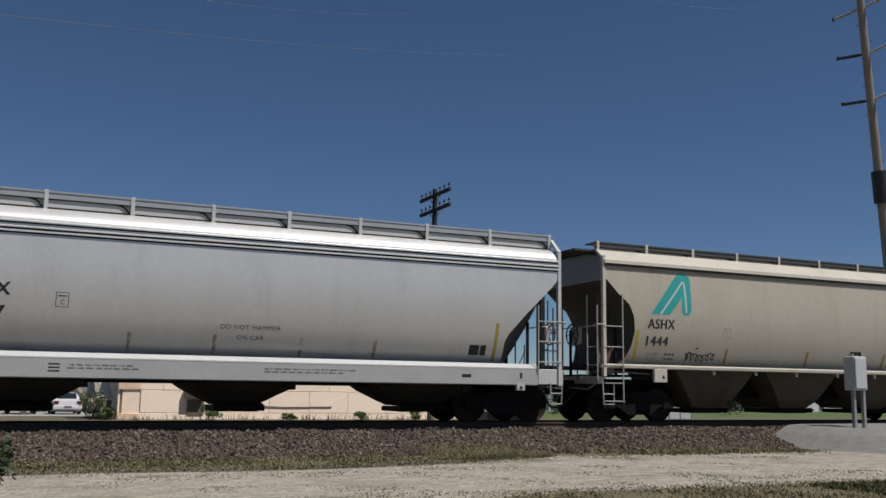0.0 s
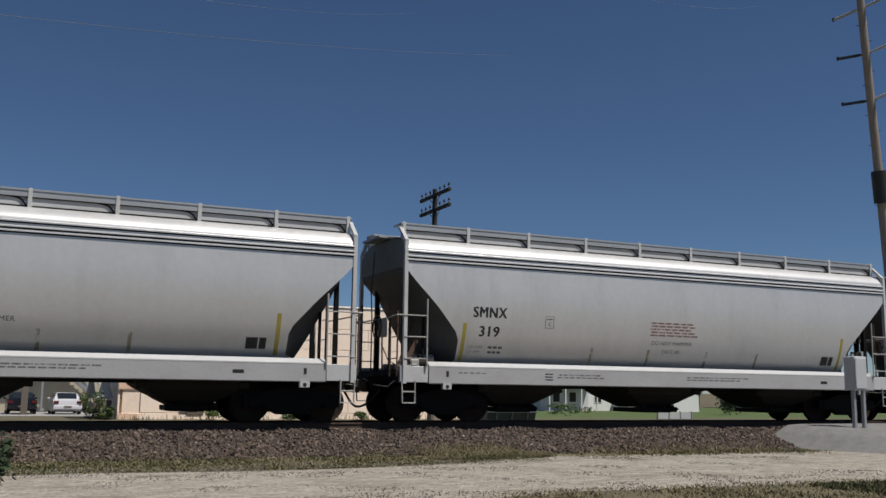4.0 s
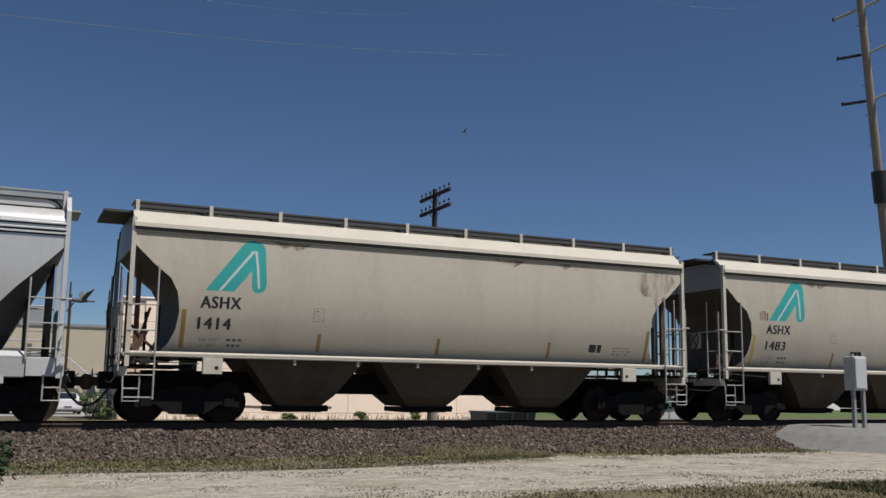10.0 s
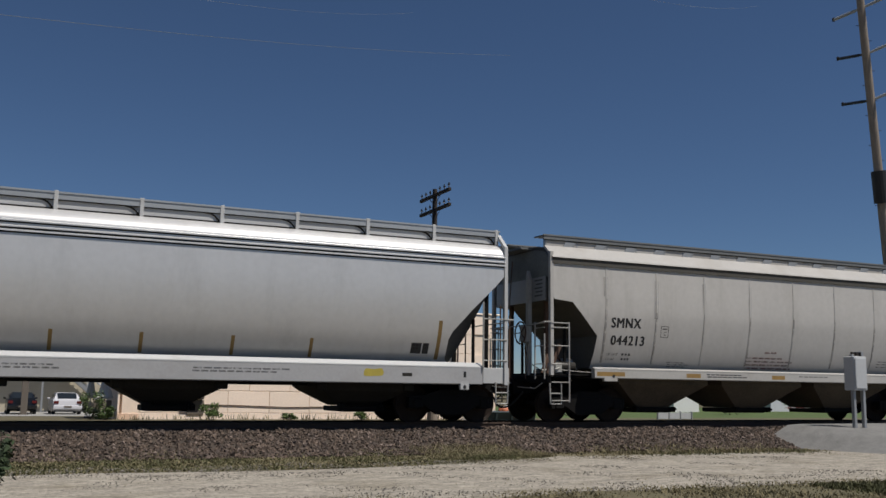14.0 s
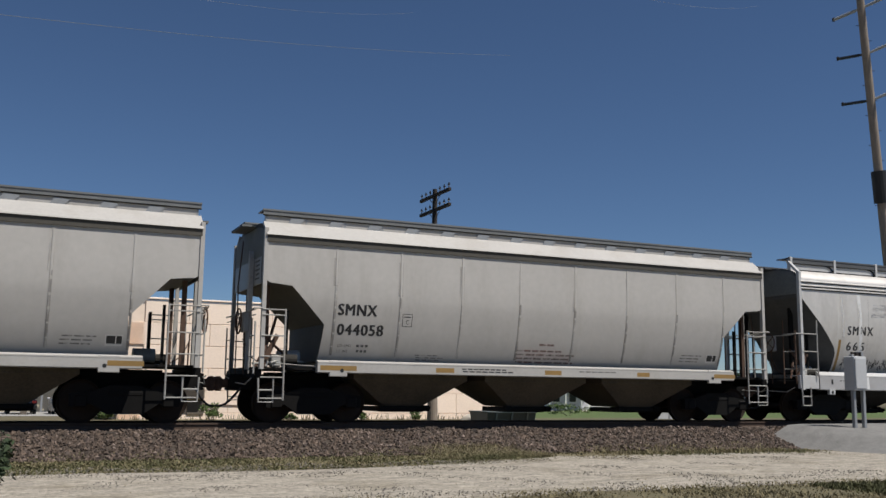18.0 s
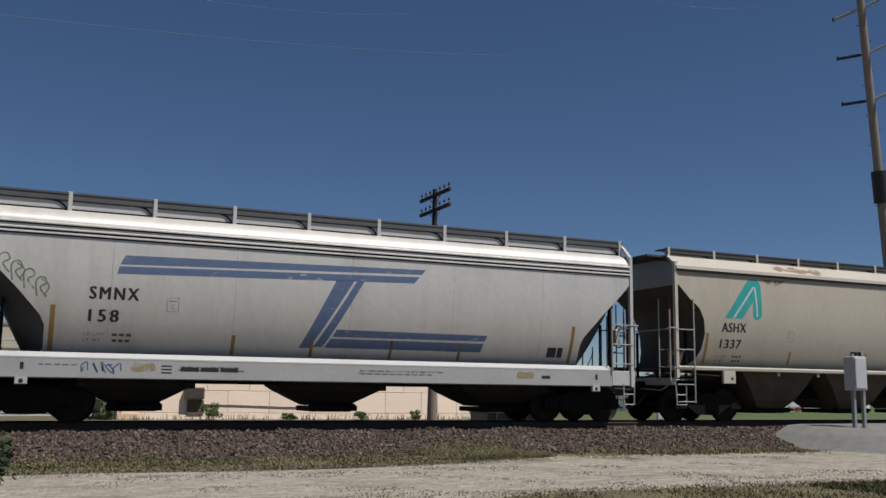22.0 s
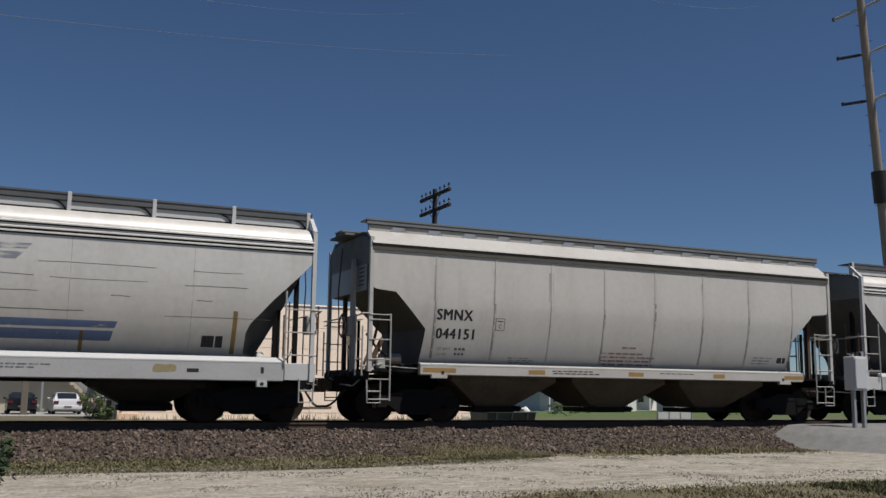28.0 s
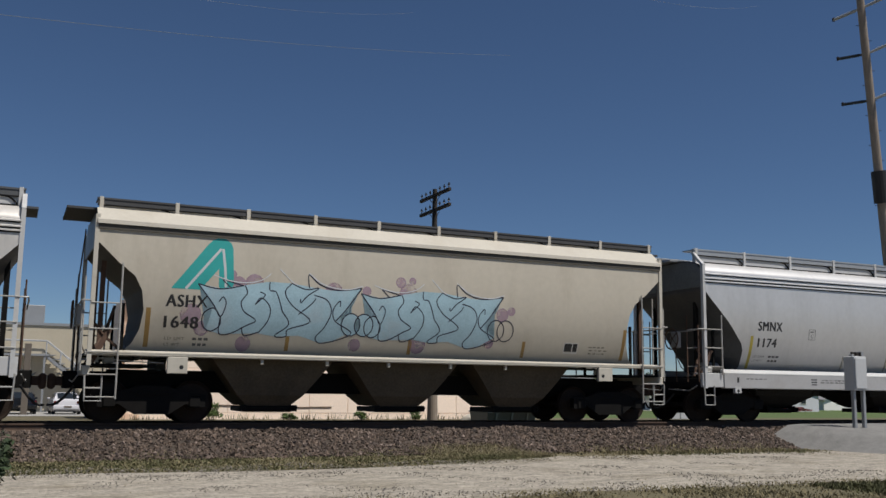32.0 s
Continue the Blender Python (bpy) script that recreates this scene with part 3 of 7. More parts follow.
        # end crossover board below the roof
        part("roof_end_board", boxed(*sorted((xe - sg * ((0.62 if kind == "oval" else 0.36) if sg > 0 else 0.3), xe + sg * 0.1)), -1.15 if kind == "oval" else -0.6, 0.6, 4.52, 4.57), board, car)
        for s in (-1, 1):
            part("jacking_pad", boxed(*sorted((xe + sg * 0.98, xe + sg * 1.22)) if kind == "round" else sorted((xe + sg * 1.55, xe + sg * 1.98)), *sorted((s * 1.60, s * 1.50)), 0.80 if kind == "round" else 1.06, 1.02 if kind == "round" else 1.42, bev=0.015), steel, car)
            pad_x = xe + sg * (1.10 if kind == "round" else 1.85)
            pad_z = 0.87 if kind == "round" else 1.20
            part("pad_hole", rod(bmesh.new(), (pad_x, s * 1.597, pad_z), (pad_x, s * 1.604, pad_z), 0.045, 12), "rubber", car)
            if kind == "round":
                part("pad_slot", boxed(pad_x - 0.035, pad_x + 0.035, *sorted((s * 1.597, s * 1.604)), 1.10, 1.24, bev=0.002), "rubber", car)
    # hand brake on the left end, brake gear in the left bay
    wheel = bmesh.new()
    pts = [(-0.34, -0.55 + 0.29 * math.cos(a), 2.30 + 0.29 * math.sin(a)) for a in (2 * math.pi * i / 18 for i in range(19))]
    tube(wheel, pts, 0.02, 6)
    for i in range(5):
        a = 2 * math.pi * i / 5
        rod(wheel, (-0.32, -0.55, 2.30), (-0.34, -0.55 + 0.29 * math.cos(a), 2.30 + 0.29 * math.sin(a)), 0.013, 5)
    part("brake_wheel", wheel, "rust_rail", car, "round hand brake wheel")
    part("brake_housing", boxed(-0.28, -0.12, -0.72, -0.40, 2.05, 2.50, bev=0.03), "handrail", car)
    part("brake_rod", tube(bmesh.new(), [(-0.2, -0.55, 2.05), (-0.18, -0.55, 1.1)], 0.018, 6), "rust_rail", car)
    part("brake_cylinder", rod(bmesh.new(), (0.55, -0.75, 1.5), (1.05, -0.75, 1.5), 0.16, 14), "handrail", car)
    part("air_reservoir", rod(bmesh.new(), (0.25, -1.05, 1.42), (0.9, -1.2, 1.42), 0.13, 14), "hopper_grey", car)
    part("retainer_pipe", tube(bmesh.new(), [(-0.22, 0.15, 1.0), (-0.22, 0.15, 2.6), (-0.2, 0.3, 3.2), (-0.12, 0.3, 4.3)], 0.016, 6), "rust_rail", car)
    part("air_pipe", tube(bmesh.new(), [(-0.16, -1.3, 1.32), (0.3, -1.3, 1.36), (0.6, -1.15, 1.45), (1.1, -1.0, 1.38)], 0.022, 6), "handrail", car)
    part("diagonal_strut", tube(bmesh.new(), [(-0.05, -1.15, 1.25), (0.35, -0.9, 2.0), (0.5, -0.8, 2.5)], 0.035, 6), "rust_rail", car)
    part("valve_body", boxed(0.28, 0.52, -1.25, -1.02, 1.26, 1.52, bev=0.03), "handrail", car)
    part("angle_bracket", prism(bmesh.new(), [(-0.05, 1.25), (0.10, 1.25), (0.42, 1.95), (0.34, 2.0)], -1.38, -1.32), "rust_rail", car, "rusty angle bracket")
    part("dust_collector", rod(bmesh.new(), (0.12, -1.30, 1.27), (0.12, -1.30, 1.50), 0.075, 10), "handrail", car)
    part("release_rod", tube(bmesh.new(), [(0.35, -1.42, 1.34), (0.9, -1.46, 1.30), (1.5, -1.46, 1.28)], 0.012, 5), "handrail", car)
    part("control_valve", rod(bmesh.new(), (0.52, -1.12, 1.42), (0.70, -1.12, 1.42), 0.07, 10), "handrail", car)
    part("brake_chain", tube(bmesh.new(), [(-0.22, -0.55, 1.9), (-0.05, -0.6, 1.5), (0.25, -0.7, 1.3)], 0.014, 5), "rust_rail", car)
    part("brake_lever", tube(bmesh.new(), [(0.1, -1.0, 2.1), (0.35, -1.0, 1.8), (0.7, -1.0, 1.5)], 0.03, 6), "rust_rail", car)
    # hoppers with outlet gates
    for xc in K["hop"]:
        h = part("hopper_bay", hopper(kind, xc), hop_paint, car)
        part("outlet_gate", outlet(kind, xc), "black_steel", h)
        if kind == "round":
            (ht, zt), (hb, zb_) = K["hop_top"], K["hop_bot"]
            for s in (-1, 1):
                part("hopper_flange", boxed(*sorted((xc + s * (ht - 0.24), xc + s * (ht + 0.02))), -1.10, -0.95, zt - 0.09, zt + 0.06, bev=0.02), hop_paint, h)
                part("gate_bracket", boxed(*sorted((xc + s * (hb - 0.05), xc + s * (hb + 0.13))), -0.80, -0.62, zb_ + 0.06, zb_ + 0.20, bev=0.02), "black_steel", h)
    # centre sill
    part("centre_sill", boxed(0.5, L - 0.5, -0.3, 0.3, {"round": 0.86, "oval": 0.66, "flat": 1.0}[kind], 1.15), "black_steel", car)
    # roof walk, posts and hatches
    zb, deep = {"round": (4.815, 0.155), "oval": (4.775, 0.135), "flat": (4.85, 0.12)}[kind]
    foot = 4.455 if kind == "round" else 4.53
    for s in (-1, 1):
        bm = boxed(-0.02, L + 0.02, *sorted((s * 0.72, s * 1.22)), zb - 0.03, zb)
        box(bm, -0.02, L + 0.02, *sorted((s * 1.205, s * 1.225)), zb - deep, zb - 0.03)
        rb = part("running_board", bm, board, car)
        part("board_edge", boxed(-0.03, L + 0.03, *sorted((s * 1.20, s * 1.24)), zb - 0.028, zb + 0.012), board, rb)
        part("board_flange", boxed(-0.02, L + 0.02, *sorted((s * 1.19, s * 1.232)), zb - deep - 0.022, zb - deep), "black_steel", rb, "dark lower edge of the roof walk")
        n = 9 if kind != "flat" else 15
        for i in range(n + 1):
            x = 0.06 + (L - 0.12) * i / n
            if kind == "flat":
                bm = boxed(x - 0.022, x + 0.022, *sorted((s * 1.10, s * 1.20)), 4.50, zb - 0.04)
            else:
                bm = boxed(x - 0.043, x + 0.043, *sorted((s * 1.10, s * 1.245)), 4.42, zb + 0.03, bev=0.006)
            part("board_bracket", bm, "metal_grey" if kind == "flat" else steel, car)
            if s < 0 and kind != "flat" and 0 < i:
                top = zb - deep - 0.01
                part("board_brace", tube(bmesh.new(), [(x - 0.36, -1.212, top), (x - 0.24, -1.212, top - 0.02), (x - 0.16, -1.214, top - 0.06), (x - 0.06, -1.216, foot + 0.03)], 0.020, 5), "black_steel", car)
    for s in (-1, 1):
        part("roof_curb", boxed(0.05, L - 0.05, *sorted((s * 1.15, s * 1.195)), foot - 0.05, zb - 0.10, bev=0.004), steel, car)
        part("curb_foot", boxed(0.05, L - 0.05, *sorted((s * 1.196, s * 1.213)), foot - 0.01, foot + 0.022), "black_steel", car, "dark seam along the foot of the roof curb")
    if kind == "flat":
        for i in range(14):
            x = 0.55 + 0.97 * i
            part("hatch_arm", prism(bmesh.new(), [(x, 4.55), (x + 0.30, 4.55), (x + 0.42, 4.68), (x + 0.10, 4.70)], -1.222, -1.198), "metal_grey", car)
    part("hatch_trough", prism_x(bmesh.new(), [(-0.45, 4.5), (-0.40, 4.60), (0.40, 4.60), (0.45, 4.5)], 0.5, L - 0.5), paint, car)
    for i in range(10):
        x = 0.7 + (L - 1.4) * (i + 0.5) / 10
        part("hatch_latch", rod(bmesh.new(), (x, -0.62, 4.62), (x + 0.25, 0.4, 4.64), 0.022, 5), "handrail", car)
    # trucks
    for xt in (1.25, L - 1.25) if kind == "round" else (1.35, L - 1.35):
        truck = part("truck", boxed(xt - 0.2, xt + 0.2, -1.05, 1.05, 0.50, 0.74, bev=0.03), "black_steel", car)
        for s in (-1, 1):
            bm = side_frame_mesh()
            bmesh.ops.transform(bm, matrix=Matrix.Translation((xt, s * 1.08, 0)) @ Matrix.Diagonal((1, s * -1 * -1, 1, 1)), verts=bm.verts)
            part("side_frame", bm, "black_steel", truck)
        for dx in (-0.889, 0.889):
            ws = part("wheelset", WHEEL_MESH, "wheel", truck)
            ws.matrix_parent_inverse = Matrix.Translation((xt + dx, 0, 0.457))
            WHEELS.append(ws)
    return car


WHEELS = []
WHEEL_MESH = finish("wheelset", wheelset_mesh(), "wheel", True)
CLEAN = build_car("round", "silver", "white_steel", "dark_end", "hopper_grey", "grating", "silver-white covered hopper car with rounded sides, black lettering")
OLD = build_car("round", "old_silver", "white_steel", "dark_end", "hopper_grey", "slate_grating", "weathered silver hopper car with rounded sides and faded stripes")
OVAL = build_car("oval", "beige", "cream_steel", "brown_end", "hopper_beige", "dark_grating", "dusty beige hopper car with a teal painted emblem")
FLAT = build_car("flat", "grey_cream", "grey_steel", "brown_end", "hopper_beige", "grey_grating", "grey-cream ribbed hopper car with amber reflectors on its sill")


# slack and surge of the couplings, in metres at seconds
SLIP = [(0.0, -0.063), (1.0, 0.057), (2.0, -0.031), (3.5, -0.060), (5.0, -0.154), (6.0, 0.061), (7.0, -0.130), (8.0, 0.066), (9.0, -0.084), (10.0, -0.032), (11.0, 0.043), (12.0, 0.001), (13.0, 0.167), (14.0, -0.043), (15.5, -0.050), (17.0, -0.069), (18.0, 0.129), (19.0, -0.006), (20.0, 0.001), (21.0, 0.030), (22.0, -0.078), (23.0, 0.084), (24.0, -0.152), (25.5, -0.060), (27.0, -0.032), (28.0, 0.125), (29.0, -0.317), (30.0, -0.057), (31.0, -0.035), (32.0, 0.221)]


def travel(t):
    """Metres that the train has rolled past its place at 16 s."""
    u = (t - 16.0) / 16.0
    return lerp_table(SLIP, t) + 155.490 * u + 2.4086 * u * u - 0.2314 * u ** 3 - 1.0882 * u ** 4


# base car, place of the left end at 16 s
TRAIN = [
    ("A", CLEAN, -157.08), ("B", OVAL, -139.91), ("C", CLEAN, -124.21), ("D", CLEAN, -107.11), ("E", CLEAN, -89.99), ("F", CLEAN, -72.89),
    ("G", OVAL, -55.77), ("H", OVAL, -39.92), ("I", CLEAN, -24.07), ("J", FLAT, -6.94), ("K", FLAT, 8.90), ("L", FLAT, 24.69),
    ("M", OLD, 40.50), ("N", OLD, 57.67), ("O", OVAL, 74.96), ("P", CLEAN, 90.73), ("Q", OLD, 108.07), ("R", FLAT, 125.27),
    ("S", OLD, 141.06), ("T", OVAL, 158.30), ("U", CLEAN, 174.18)]
CARS = {}
used = set()
for key, base, at in TRAIN:
    if base.name not in used:
        CARS[key] = base
        used.add(base.name)
    else:
        CARS[key] = None
for key, base, at in TRAIN:
    if CARS[key] is None:
        CARS[key] = copy_thing(base, pose(0, 0, 0))
# cars coupled the other way round: their hand brake stands at the right end
BRAKE = ("brake_wheel", "brake_housing", "brake_rod", "brake_chain", "brake_cylinder", "valve_body", "control_valve", "air_reservoir", "retainer_pipe")
for key, base, at in TRAIN:
    if key in "AKNOQ":
        for o in CARS[key].children:
            if o.name.split(".")[0] in BRAKE:
                o.matrix_basis = pose(KINDS[{"K": "flat", "O": "oval"}.get(key, "round")]["L"], -1.1 if o.name.startswith(("brake_wheel", "brake_housing")) else 0, 0, 0, 0, 180)
for key, base, at in TRAIN:
    CARS[key].matrix_basis = pose(at - travel(0.0), TRACK_Y, RAIL_Z)


# ---------------------------------------------------------------- ground and track
def ground_z(y):
    return lerp_table([(24.8, 0.0), (27.5, -0.10), (47.0, -0.14), (70.0, -0.60), (110.0, -0.9), (400.0, -0.9)], y)


def strip(name, xs, rows, material, jitter=0.0, zfun=None, kind="structure", label="", category=""):
    """A sheet over x stations and (y, z) rows, with uneven height."""
    verts, faces = [], []
    for i, x in enumerate(xs):
        for j, (y, z) in enumerate(rows):
            zz = z + (jitter * noise.noise(Vector((x * 0.9, y * 0.9, 3.1))) if jitter else 0)
            verts.append((x, y, zz))
    n = len(rows)
    for i in range(len(xs) - 1):
        for j in range(n - 1):
            a = i * n + j
            faces.append((a, a + n, a + n + 1, a + 1))
    me = bpy.data.meshes.new(name)
    me.from_pydata(verts, [], faces)
    me.materials.append(M[material])
    me.polygons.foreach_set("use_smooth", [True] * len(faces))
    return tagged(new(name, me), label, category, kind=kind)


gx = [-1500, -600, -300, -150, -80] + [-60 + 4 * i for i in range(46)] + [150, 220, 300, 500, 900, 1600]
gy = [-900, -300, -120, -60, -30, -15, -5, 0, 5, 9, 12, 15, 18, 20, 24.8, 27.5, 32, 40, 47, 58, 70, 90, 110, 180, 300, 700, 2500]
strip("ground", gx, [(y, ground_z(y)) for y in gy], "soil", 0.0, label="patchy soil and dry grass beside the railway", category="ground")


def wobble(x, seed):
    return 0.35 * noise.noise(Vector((x * 0.35, seed, 0))) + 0.16 * noise.noise(Vector((x * 1.7, seed, 5)))


def ribbon_ground(name, x0, x1, step, far, near, z, material, label, category):
    """A flat strip with ragged edges."""
    n = int((x1 - x0) / step)
    verts, faces = [], []
    k = 14
    for i in range(n + 1):
        x = x0 + step * i
        yf, yn = far(x) + wobble(x, 1.0), near(x) + wobble(x, 9.0)
        for j in range(k + 1):
            t = j / k
            zz = z + 0.025 * noise.noise(Vector((x * 0.8, t * 6, 2))) * math.sin(math.pi * t)
            verts.append((x, yn + (yf - yn) * t, zz + 0.02 * math.sin(math.pi * t) - 0.012 * (abs(2 * t - 1) > 0.99)))
    for i in range(n):
        for j in range(k):
            a = i * (k + 1) + j
            faces.append((a, a + k + 1, a + k + 2, a + 1))
    me = bpy.data.meshes.new(name)
    me.from_pydata(verts, [], faces)
    me.materials.append(M[material])
    return tagged(new(name, me), label, category, kind="structure")


road_far = lambda x: 16.3 + 1.9 / (1 + math.exp(-(x - 8.5) * 1.3))
road_near = lambda x: 10.7 + 1.05 / (1 + math.exp(-(x - 5.5) * 0.9))
ribbon_ground("road", -60, 80, 0.5, road_far, road_near, 0.015, "gravel_road", "pale crushed limestone service road beside the track", "gravel road")

# ballast bank, uneven on top
BANK = [(18.95, -0.02), (19.4, 0.06), (19.9, 0.16), (20.4, 0.27), (20.9, 0.36), (21.3, 0.42), (21.75, 0.43), (22.47, 0.43), (23.2, 0.43), (23.7, 0.42), (24.3, 0.28), (25.0, 0.05), (25.6, -0.15)]
bx_ = [-400, -200, -100, -60] + [-20 + 0.4 * i for i in range(140)] + [40, 60, 100, 200, 400]
strip("ballast", bx_, BANK, "ballast", 0.05, label="bank of reddish-brown crushed stone under the rails", category="ballast", kind="structure")


def stones(name, count, xr, yr, zf, size, material, seed, label, category):
    """Loose broken stones lying on a slope."""
    rnd = np.random.RandomState(seed)
    base = np.array([(1, 0, 0), (-1, 0, 0), (0, 1, 0), (0, -1, 0), (0, 0, 1), (0, 0, -1)], float)
    tri = np.array([(0, 2, 4), (2, 1, 4), (1, 3, 4), (3, 0, 4), (2, 0, 5), (1, 2, 5), (3, 1, 5), (0, 3, 5)])
    V, F = [], []
    for i in range(count):
        x, y = rnd.uniform(*xr), rnd.uniform(*yr)
        s = size * rnd.uniform(0.5, 1.3)
        v = base * (s * rnd.uniform(0.6, 1.25, (6, 1)))
        a, b = rnd.uniform(0, 6.28, 2)
        ca, sa, cb, sb = math.cos(a), math.sin(a), math.cos(b), math.sin(b)
        v = v @ np.array([[ca, -sa, 0], [sa, ca, 0], [0, 0, 1]]) @ np.array([[1, 0, 0], [0, cb, -sb], [0, sb, cb]])
        V.append(v + (x, y, zf(y) + 0.25 * s + 0.05 * noise.noise(Vector((x * 0.9, y * 0.9, 3.1)))))
        F.append(tri + 6 * i)
    me = bpy.data.meshes.new(name)
    me.from_pydata(np.concatenate(V).tolist(), [], np.concatenate(F).tolist())
    me.materials.append(M[material])
    return tagged(new(name, me), label, category, kind="stuff")


stones("pale_stones", 2600, (-2.5, 30), (19.0, 21.6), lambda y: lerp_table(BANK, y) + 0.01, 0.05, "pink_stone", 5, "paler pinkish stones among the crushed stone of the bank", "stones")
stones("ballast_stones", 13500, (-2.5, 30), (19.0, 21.6), lambda y: lerp_table(BANK, y), 0.05, "stone", 3, "loose reddish-brown crushed stones on the track bank", "stones")
stones("gravel_chips", 12000, (-1, 17), (11.4, 17.2), lambda y: 0.018, 0.014, "chip", 4, "small pale limestone chips on the road", "gravel")

# track: rails and ties
track = thing("track", pose(0, TRACK_Y, 0), "rusty steel rails on dark wooden ties", "railway track", kind="structure")
for s in (-1, 1):
    y = s * 0.7535
    prof = [(y - 0.07, 0.435), (y + 0.07, 0.435), (y + 0.07, 0.45), (y + 0.012, 0.475), (y + 0.012, 0.55), (y + 0.036, 0.565), (y + 0.034, 0.60), (y - 0.034, 0.60), (y - 0.036, 0.565), (y - 0.012, 0.55), (y - 0.012, 0.475), (y - 0.07, 0.45)]
    part("rail", prism_x(bmesh.new(), prof, -400, 400), "steel_rail", track, "rusty steel rail")
tie_me = finish("tie", boxed(-0.115, 0.115, -1.28, 1.28, 0.27, 0.438, bev=0.012), "tie")
plate_me = finish("tie_plate", boxed(-0.09, 0.09, -0.16, 0.16, 0.436, 0.45), "steel_rail")
for i in range(90):
    t_ = part("tie", tie_me, "tie", track)
    t_.location = (-6 + 0.5 * i + random.uniform(-0.03, 0.03), 0, 0)

# crossing approach at the far end of the view
bm = bmesh.new()
rp = []
for i, x in enumerate((18.6, 19.0, 19.4, 19.8, 20.2, 24, 30, 40)):
    row = []
    for y in (13.6, 15.0, 16.2, 17.4, 18.6, 19.6, 20.5):
        full = lerp_table([(13.6, -0.02), (15.0, 0.03), (16.2, 0.16), (18.6, 0.50), (19.6, 0.57), (20.5, 0.585)], y)
        k = lerp_table([(18.6, 0.0), (19.0, 0.22), (19.4, 0.62), (19.8, 0.94), (20.2, 1.0), (40, 1.0)], x)
        row.append(bm.verts.new((x + 0.25 * noise.noise(Vector((y * 0.8, x, 0))), y, -0.03 + (full + 0.03) * k + 0.015 * noise.noise(Vector((x * 1.5, y * 1.5, 7))))))
    rp.append(row)
for a, b in zip(rp, rp[1:]):
    for j in range(6):
        bm.faces.new((a[j], a[j + 1], b[j + 1], b[j]))
part("crossing_ramp", bm, "ramp", smooth=True)
tagged(bpy.data.objects["crossing_ramp"], "pale crushed stone ramp rising to the crossing", "ramp", kind="structure")


def blades(name, count, area, zf, height, material, seed, label, width=0.012, clump=0.5, lean=0.45):
    """Grass: bent single blades in uneven clumps."""
    rnd = np.random.RandomState(seed)
    V, F = [], []
    n = 0
    while n < count:
        x, y = rnd.uniform(area[0], area[1]), rnd.uniform(area[2], area[3])
        d = noise.noise(Vector((x * 0.7, y * 0.9, seed))) + 0.5 * noise.noise(Vector((x * 2.5, y * 2.5, seed)))
        if d < rnd.uniform(-0.6, 0.6) * clump:
            if rnd.rand() > 0.12:
                n += 0.2
                continue
        h = height * rnd.uniform(0.4, 1.3)
        a = rnd.uniform(0, 6.28)
        lx, ly = h * rnd.uniform(-lean, lean), h * rnd.uniform(-lean, lean)
        w = width * rnd.uniform(0.6, 1.4)
        z = zf(x, y)
        cx, cy = w * math.cos(a), w * math.sin(a)
        k = len(V)
        V += [(x - cx, y - cy, z), (x + cx, y + cy, z), (x + lx * 0.4 + cx * 0.6, y + ly * 0.4 + cy * 0.6, z + h * 0.6), (x + lx * 0.4 - cx * 0.6, y + ly * 0.4 - cy * 0.6, z + h * 0.6), (x + lx, y + ly, z + h)]
        F += [(k, k + 1, k + 2, k + 3), (k + 3, k + 2, k + 4)]
        n += 1
    me = bpy.data.meshes.new(name)
    me.from_pydata(V, [], F)
    me.materials.append(M[material])
    return tagged(new(name, me), label, "grass", kind="stuff")


flat0 = lambda x, y: 0.0
bankz = lambda x, y: max(0.0, lerp_table(BANK, y))
blades("dry_grass", 26000, (-1, 19, 16.3, 19.65), bankz, 0.034, "dry_grass", 11, "short dry straw-coloured grass at the foot of the bank", 0.013, 0.6, 1.3)
blades("green_grass", 15000, (-1, 11, 16.3, 19.3), bankz, 0.034, "green_grass", 12, "thin green grass among the straw", 0.013, 0.6, 1.3)
blades("weed_tuft", 4200, (8.1, 10.7, 17.7, 19.7), bankz, 0.12, "dry_grass", 13, "straw-coloured weed tuft on the bank", 0.006, 0.3, 1.3)
blades("weed_tuft", 1800, (8.4, 10.4, 17.4, 19.0), bankz, 0.09, "green_grass", 17, "olive weed tuft on the bank", 0.006, 0.3, 1.3)
blades("bank_weeds", 1600, (12.5, 17.8, 18.0, 19.6), bankz, 0.10, "dry_grass", 18, "straw-coloured weeds along the foot of the bank", 0.011, 0.8, 1.0)
blades("bank_weeds", 1500, (13.0, 18.2, 17.3, 18.7), bankz, 0.06, "green_grass", 19, "low green weeds along the foot of the bank", 0.012, 0.9, 1.2)
blades("road_weeds", 800, (1, 18, 11.5, 14.2), flat0, 0.045, "dry_grass", 14, "sparse dry weeds growing through the gravel", 0.010, 1.3, 1.0)
blades("road_clods", 280, (1, 17, 12.0, 16.0), flat0, 0.016, "green_grass", 20, "dark low weeds pressed into the gravel", 0.016, 1.4, 2.5)
blades("verge_straw", 18000, (3.5, 16, 9.0, 12.0), flat0, 0.035, "dry_grass", 15, "dry straw at the road edge", 0.011, 0.9, 1.0)
blades("verge_grass", 14000, (11.4, 16.5, 9.3, 11.4), flat0, 0.06, "green_grass", 16, "green grass at the near edge of the road", 0.011, 0.4, 0.8)
